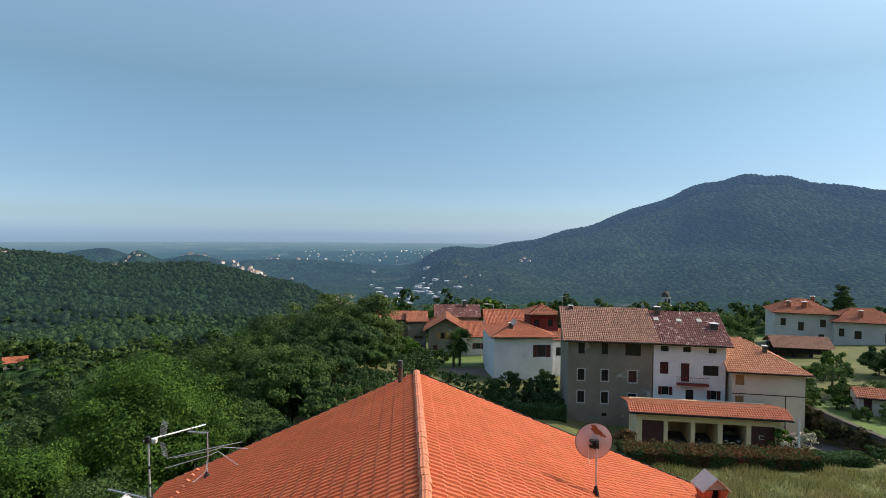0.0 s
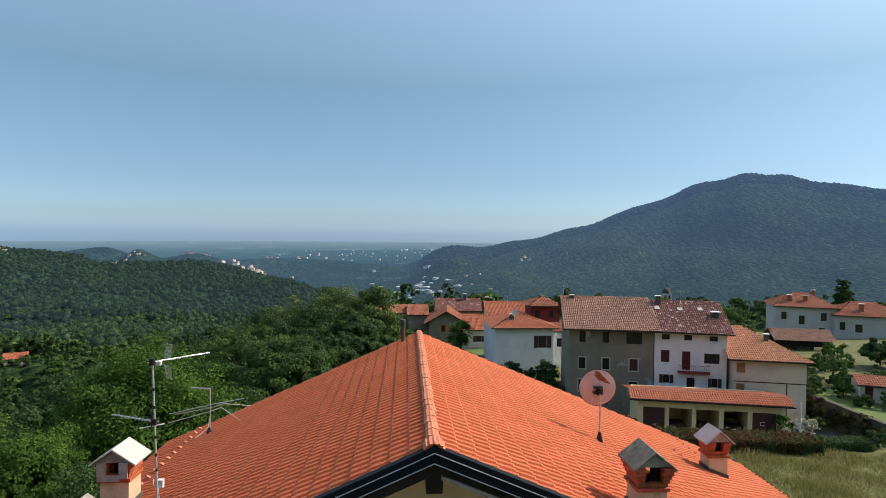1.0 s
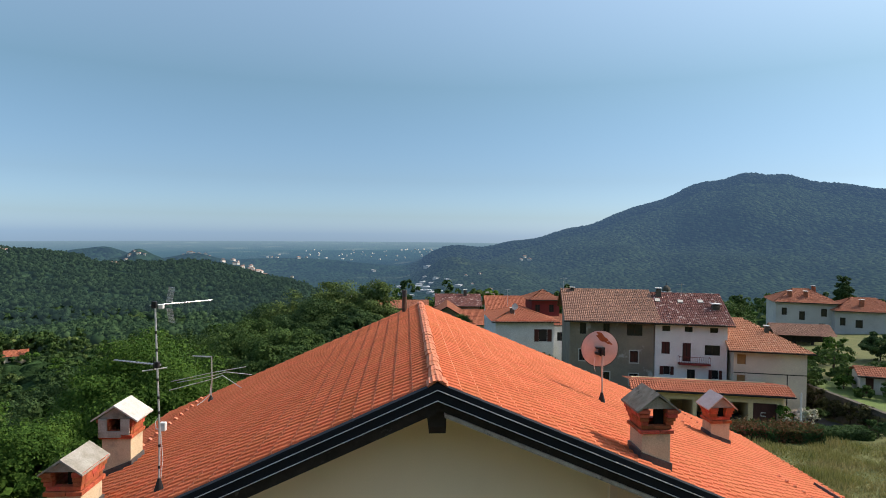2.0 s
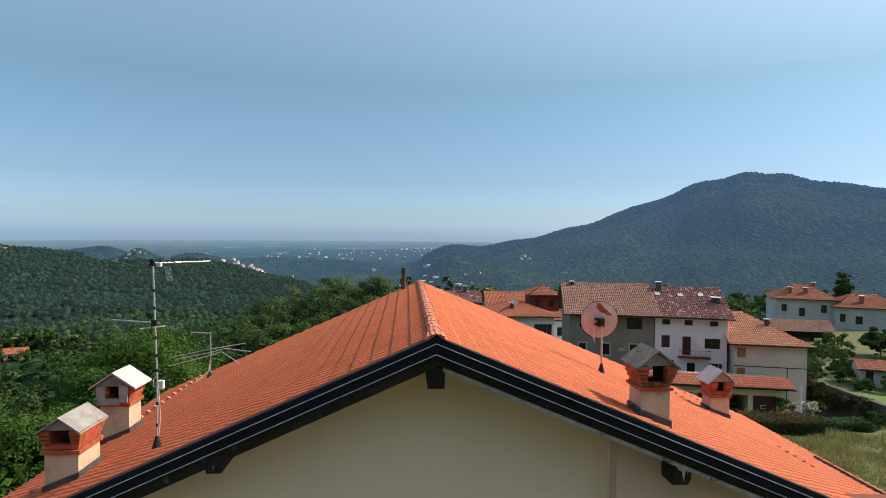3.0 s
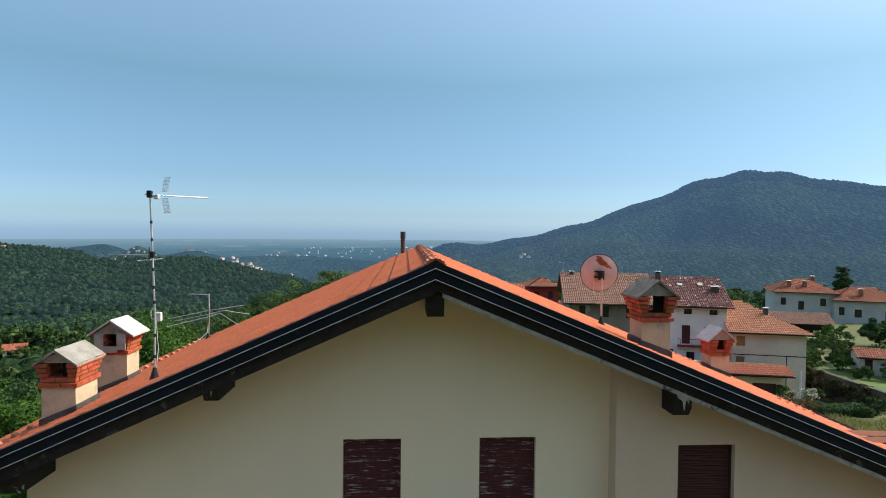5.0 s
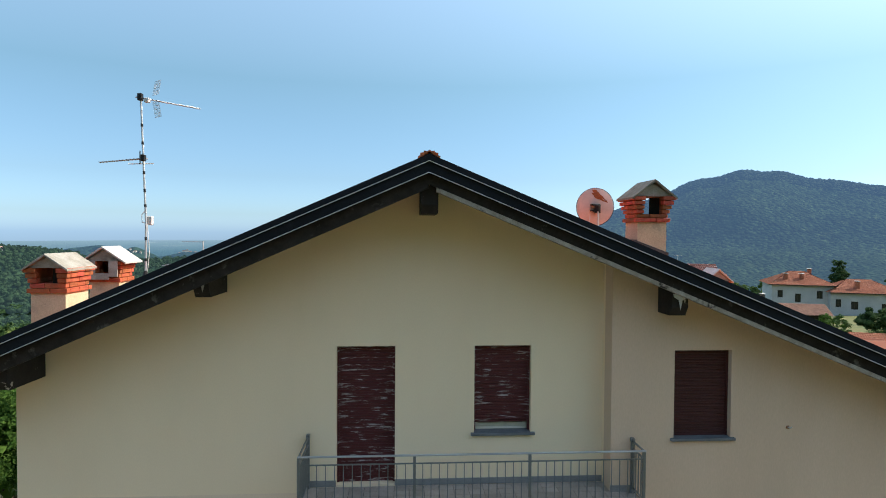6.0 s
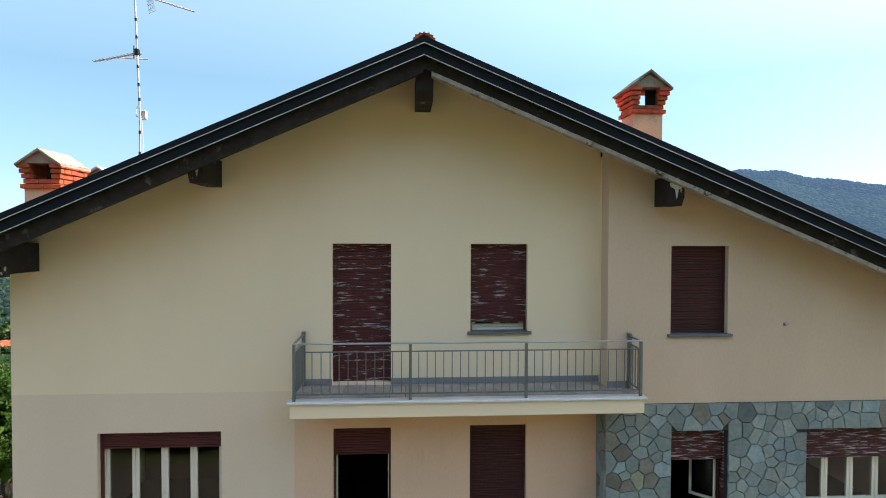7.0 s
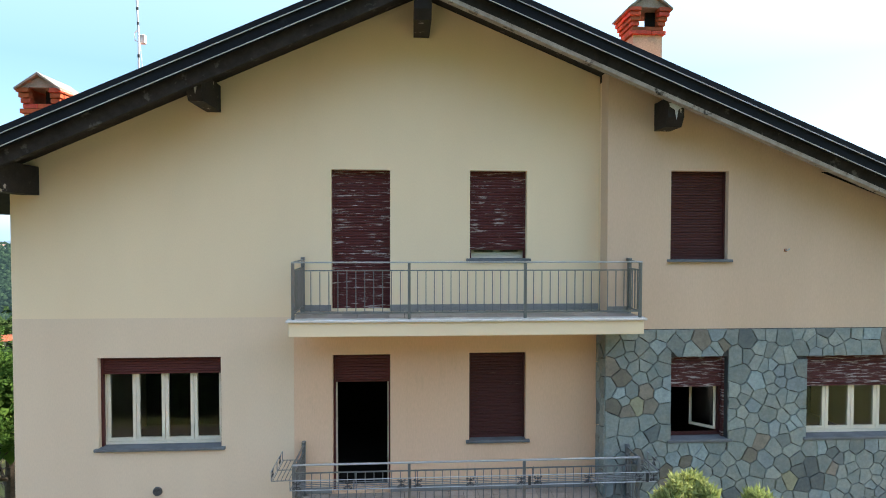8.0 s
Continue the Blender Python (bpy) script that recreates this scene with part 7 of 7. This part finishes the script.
def mountain_woods():
    """The forest edge along the mountain's crest, too far to count: rounded tree crowns."""
    bv, bf = ball()
    n = 26000
    az, r = rng.uniform(0.03, 0.80, n), np.sqrt(rng.uniform(950 ** 2, 2950 ** 2, n))
    x, y = r * np.sin(az), r * np.cos(az)
    crest = np.interp(az, [c[1] for c in MOUNTAIN], [c[2] for c in MOUNTAIN])
    keep = (mountain_height(x, y) > 30) & (np.abs(r - crest) < 260)
    x, y = x[keep], y[keep]
    n = len(x)
    z = ground_height(x, y)
    s = rng.uniform(3.2, 8, n) * (0.6 + r[keep] / 4200)
    jig = rng.uniform(0.7, 1.25, (n, len(bv), 1))
    v = np.stack([x, y, z + s * 0.1], 1)[:, None, :] + bv[None] * jig * s[:, None, None] * np.array((1, 1, 0.75))
    f = (bf[None] + (np.arange(n) * len(bv))[:, None, None]).reshape(-1, 3)
    me = bpy.data.meshes.new("mountain_woods")
    me.vertices.add(n * len(bv))
    me.vertices.foreach_set("co", v.reshape(-1).astype(np.float32))
    me.loops.add(len(f) * 3)
    me.loops.foreach_set("vertex_index", f.reshape(-1).astype(np.int32))
    me.polygons.add(len(f))
    me.polygons.foreach_set("loop_start", np.arange(0, len(f) * 3, 3, dtype=np.int32))
    me.polygons.foreach_set("use_smooth", np.ones(len(f), bool))
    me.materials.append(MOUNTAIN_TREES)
    me.update(calc_edges=True)
    tagged(new("mountain_woods", me), "bluish hazy trees along the far mountain crest", "woods", kind="stuff")


mountain_woods()
for x, y, a in ((-163.0, 230, 14), (-154.0, 226, 30)):
    village_house("cream hillside house with an orange roof among the trees", x, y, gz(x, y), a, 7.5, 7, 4.6, TAN_WALL, ROOF_ORANGE, [(1.2, 2.6, 1.1, 1.5, "w"), (4.0, 2.6, 1.1, 1.5, "w")], 3.5, 1.6, 0.5)

# ---- roof tiles of the house ----
stone_facing()
TILE_W, COURSE, TILE_L = 0.21, 0.345, 0.40
PROFILE = ((0.0, -0.004), (0.07, 0.004), (0.45, 0.0), (0.55, 0.006), (0.61, 0.042), (0.77, 0.058), (0.92, 0.04), (1.0, -0.002))


def tile_arrays():
    vs, fs = [], []
    n = len(PROFILE)
    for v, lift in ((0.0, 0.0), (TILE_L - 0.012, 0.025), (TILE_L, 0.016), (TILE_L - 0.004, -0.004)):
        vs += [(u * TILE_W, v, w + lift) for u, w in PROFILE]
    for i in range(n - 1):
        for k in (0, n, 2 * n):
            fs.append((i + k, i + k + n, i + k + n + 1, i + k + 1))
    return np.array(vs, float), fs


def roof_tiles():
    tv, tf = tile_arrays()
    tile_mesh = mesh_of("tile", tv, tf, TILE)
    tile_mesh.materials.append(TILE_NOSE)
    noses = [int(k % 3 > 0 and 3 <= k // 3 <= 5) for k in range(len(tf))]
    tile_mesh.polygons.foreach_set("material_index", noses)
    near = 0
    V, F = [], []
    cols = int((BACK - VERGE - 0.12) / TILE_W)
    for side in (-1, 1):
        fall = FALL_L if side < 0 else FALL_R
        c = 1 / math.hypot(1, fall)
        s = fall * c
        reach = ((RIDGE_X - EAVE_L) if side < 0 else (EAVE_R - RIDGE_X)) / c
        rows = int((reach - 0.02) / COURSE)
        uax, vax, wax = Vector((0, -side, 0)), Vector((side * c, 0, -s)), Vector((side * s, 0, c))
        for i in range(cols):
            y = VERGE + 0.1 + i * TILE_W if side < 0 else VERGE + 0.1 + (i + 1) * TILE_W
            for k in range(rows):
                jit = random.uniform(-0.004, 0.004)
                o = Vector((RIDGE_X, y + random.uniform(-0.002, 0.002), RIDGE_Z)) + vax * (0.02 + k * COURSE + jit) - wax * 0.045
                m = Matrix.Translation(o) @ Matrix((uax, vax, wax)).transposed().to_4x4() @ pose(0, 0, 0, random.uniform(-0.4, 0.4), 0, random.uniform(-0.35, 0.35))
                if i < 5 and near < 300:
                    part("tile", tile_mesh, TILE, roof, m=m)
                    near += 1
                else:
                    A = np.array(m)
                    base = len(V) * len(tv)
                    V.append(tv @ A[:3, :3].T + A[:3, 3])
                    F += [tuple(q + base for q in f) for f in tf]
    field = mesh_of("tile_field", np.concatenate(V), F, TILES)
    field.materials.append(TILE_NOSE)
    field.polygons.foreach_set("material_index", noses * len(V))
    joined = part("tile_field", field, TILES, house, "rows of orange clay interlocking tiles")
    tagged(joined, kind="stuff")
    # ridge tiles: overlapping half-round caps
    seg, length = 12, 0.36
    vs, fs = [], []
    for y, r in ((0.0, 0.115), (length + 0.05, 0.126), (length + 0.05, 0.108)):
        for a in np.linspace(-0.15, math.pi + 0.15, seg + 1):
            rr = r * (1 + 0.05 * math.cos(a * 12))
            vs.append((rr * math.cos(a), -y, rr * math.sin(a) * 0.8))
    for j in range(2):
        for i in range(seg):
            k = j * (seg + 1) + i
            fs.append((k, k + 1, k + seg + 2, k + seg + 1))
    cap = mesh_of("ridge_tile", vs, fs, RIDGE)
    n = int((BACK - VERGE) / length)
    for k in range(n + 1):
        part("ridge_tile", cap, RIDGE, roof, m=pose(RIDGE_X + random.uniform(-0.008, 0.008), BACK - k * length * (BACK - VERGE - 0.1) / (n * length) * 0.97 - 0.02, RIDGE_Z - 0.04 + random.uniform(-0.004, 0.004), 0, 0, random.uniform(-1, 1)))
    # scalloped end piece over the gable
    vs, fs = [(0, 0, 0.1)], []
    for i, a in enumerate(np.linspace(0.0, math.pi, 15)):
        r = 0.175 if i % 2 else 0.15
        vs.append((r * math.cos(a), -0.03 if i % 2 else 0.0, r * math.sin(a) * 0.72))
        vs.append((r * math.cos(a), 0.3, r * math.sin(a) * 0.72 + 0.01))
    for i in range(14):
        fs += [(0, 1 + 2 * i, 3 + 2 * i), (1 + 2 * i, 2 + 2 * i, 4 + 2 * i, 3 + 2 * i)]
    part("ridge_end", mesh_of("ridge_end", vs, fs, RIDGE), RIDGE, roof, "scalloped clay ridge end", pose(RIDGE_X, VERGE - 0.04, RIDGE_Z - 0.06))
    # snow guards: small clay wedges on the tiles
    bm = bmesh.new()
    prism(bm, [(-0.07, 0), (0.07, 0), (0.05, 0.05), (0, 0.1), (-0.05, 0.05)], -0.06, 0.06)
    guard = bpy.data.meshes.new("snow_guard")
    bm.to_mesh(guard)
    bm.free()
    guard.materials.append(RIDGE)
    spots = [(-6.62, -0.2 + 0.43 * i) for i in range(23)] + [(9.1, 2.25 + 0.3 * i) for i in range(5)] + [(9.25, 7.8 + 0.42 * i) for i in range(4)] + [(11.45, 3.9 + 0.42 * i) for i in range(8)] + [(8.1, 6.0 + 0.42 * i) for i in range(3)]
    for x, y in spots:
        part("snow_guard", guard, RIDGE, roof, m=pose(x, y, roof_z(x) + 0.02, 0, math.degrees(math.atan(FALL_R if x > 0 else -FALL_L))) @ Matrix.Scale(0.5 if x > 0 else 0.8, 4))


roof_tiles()
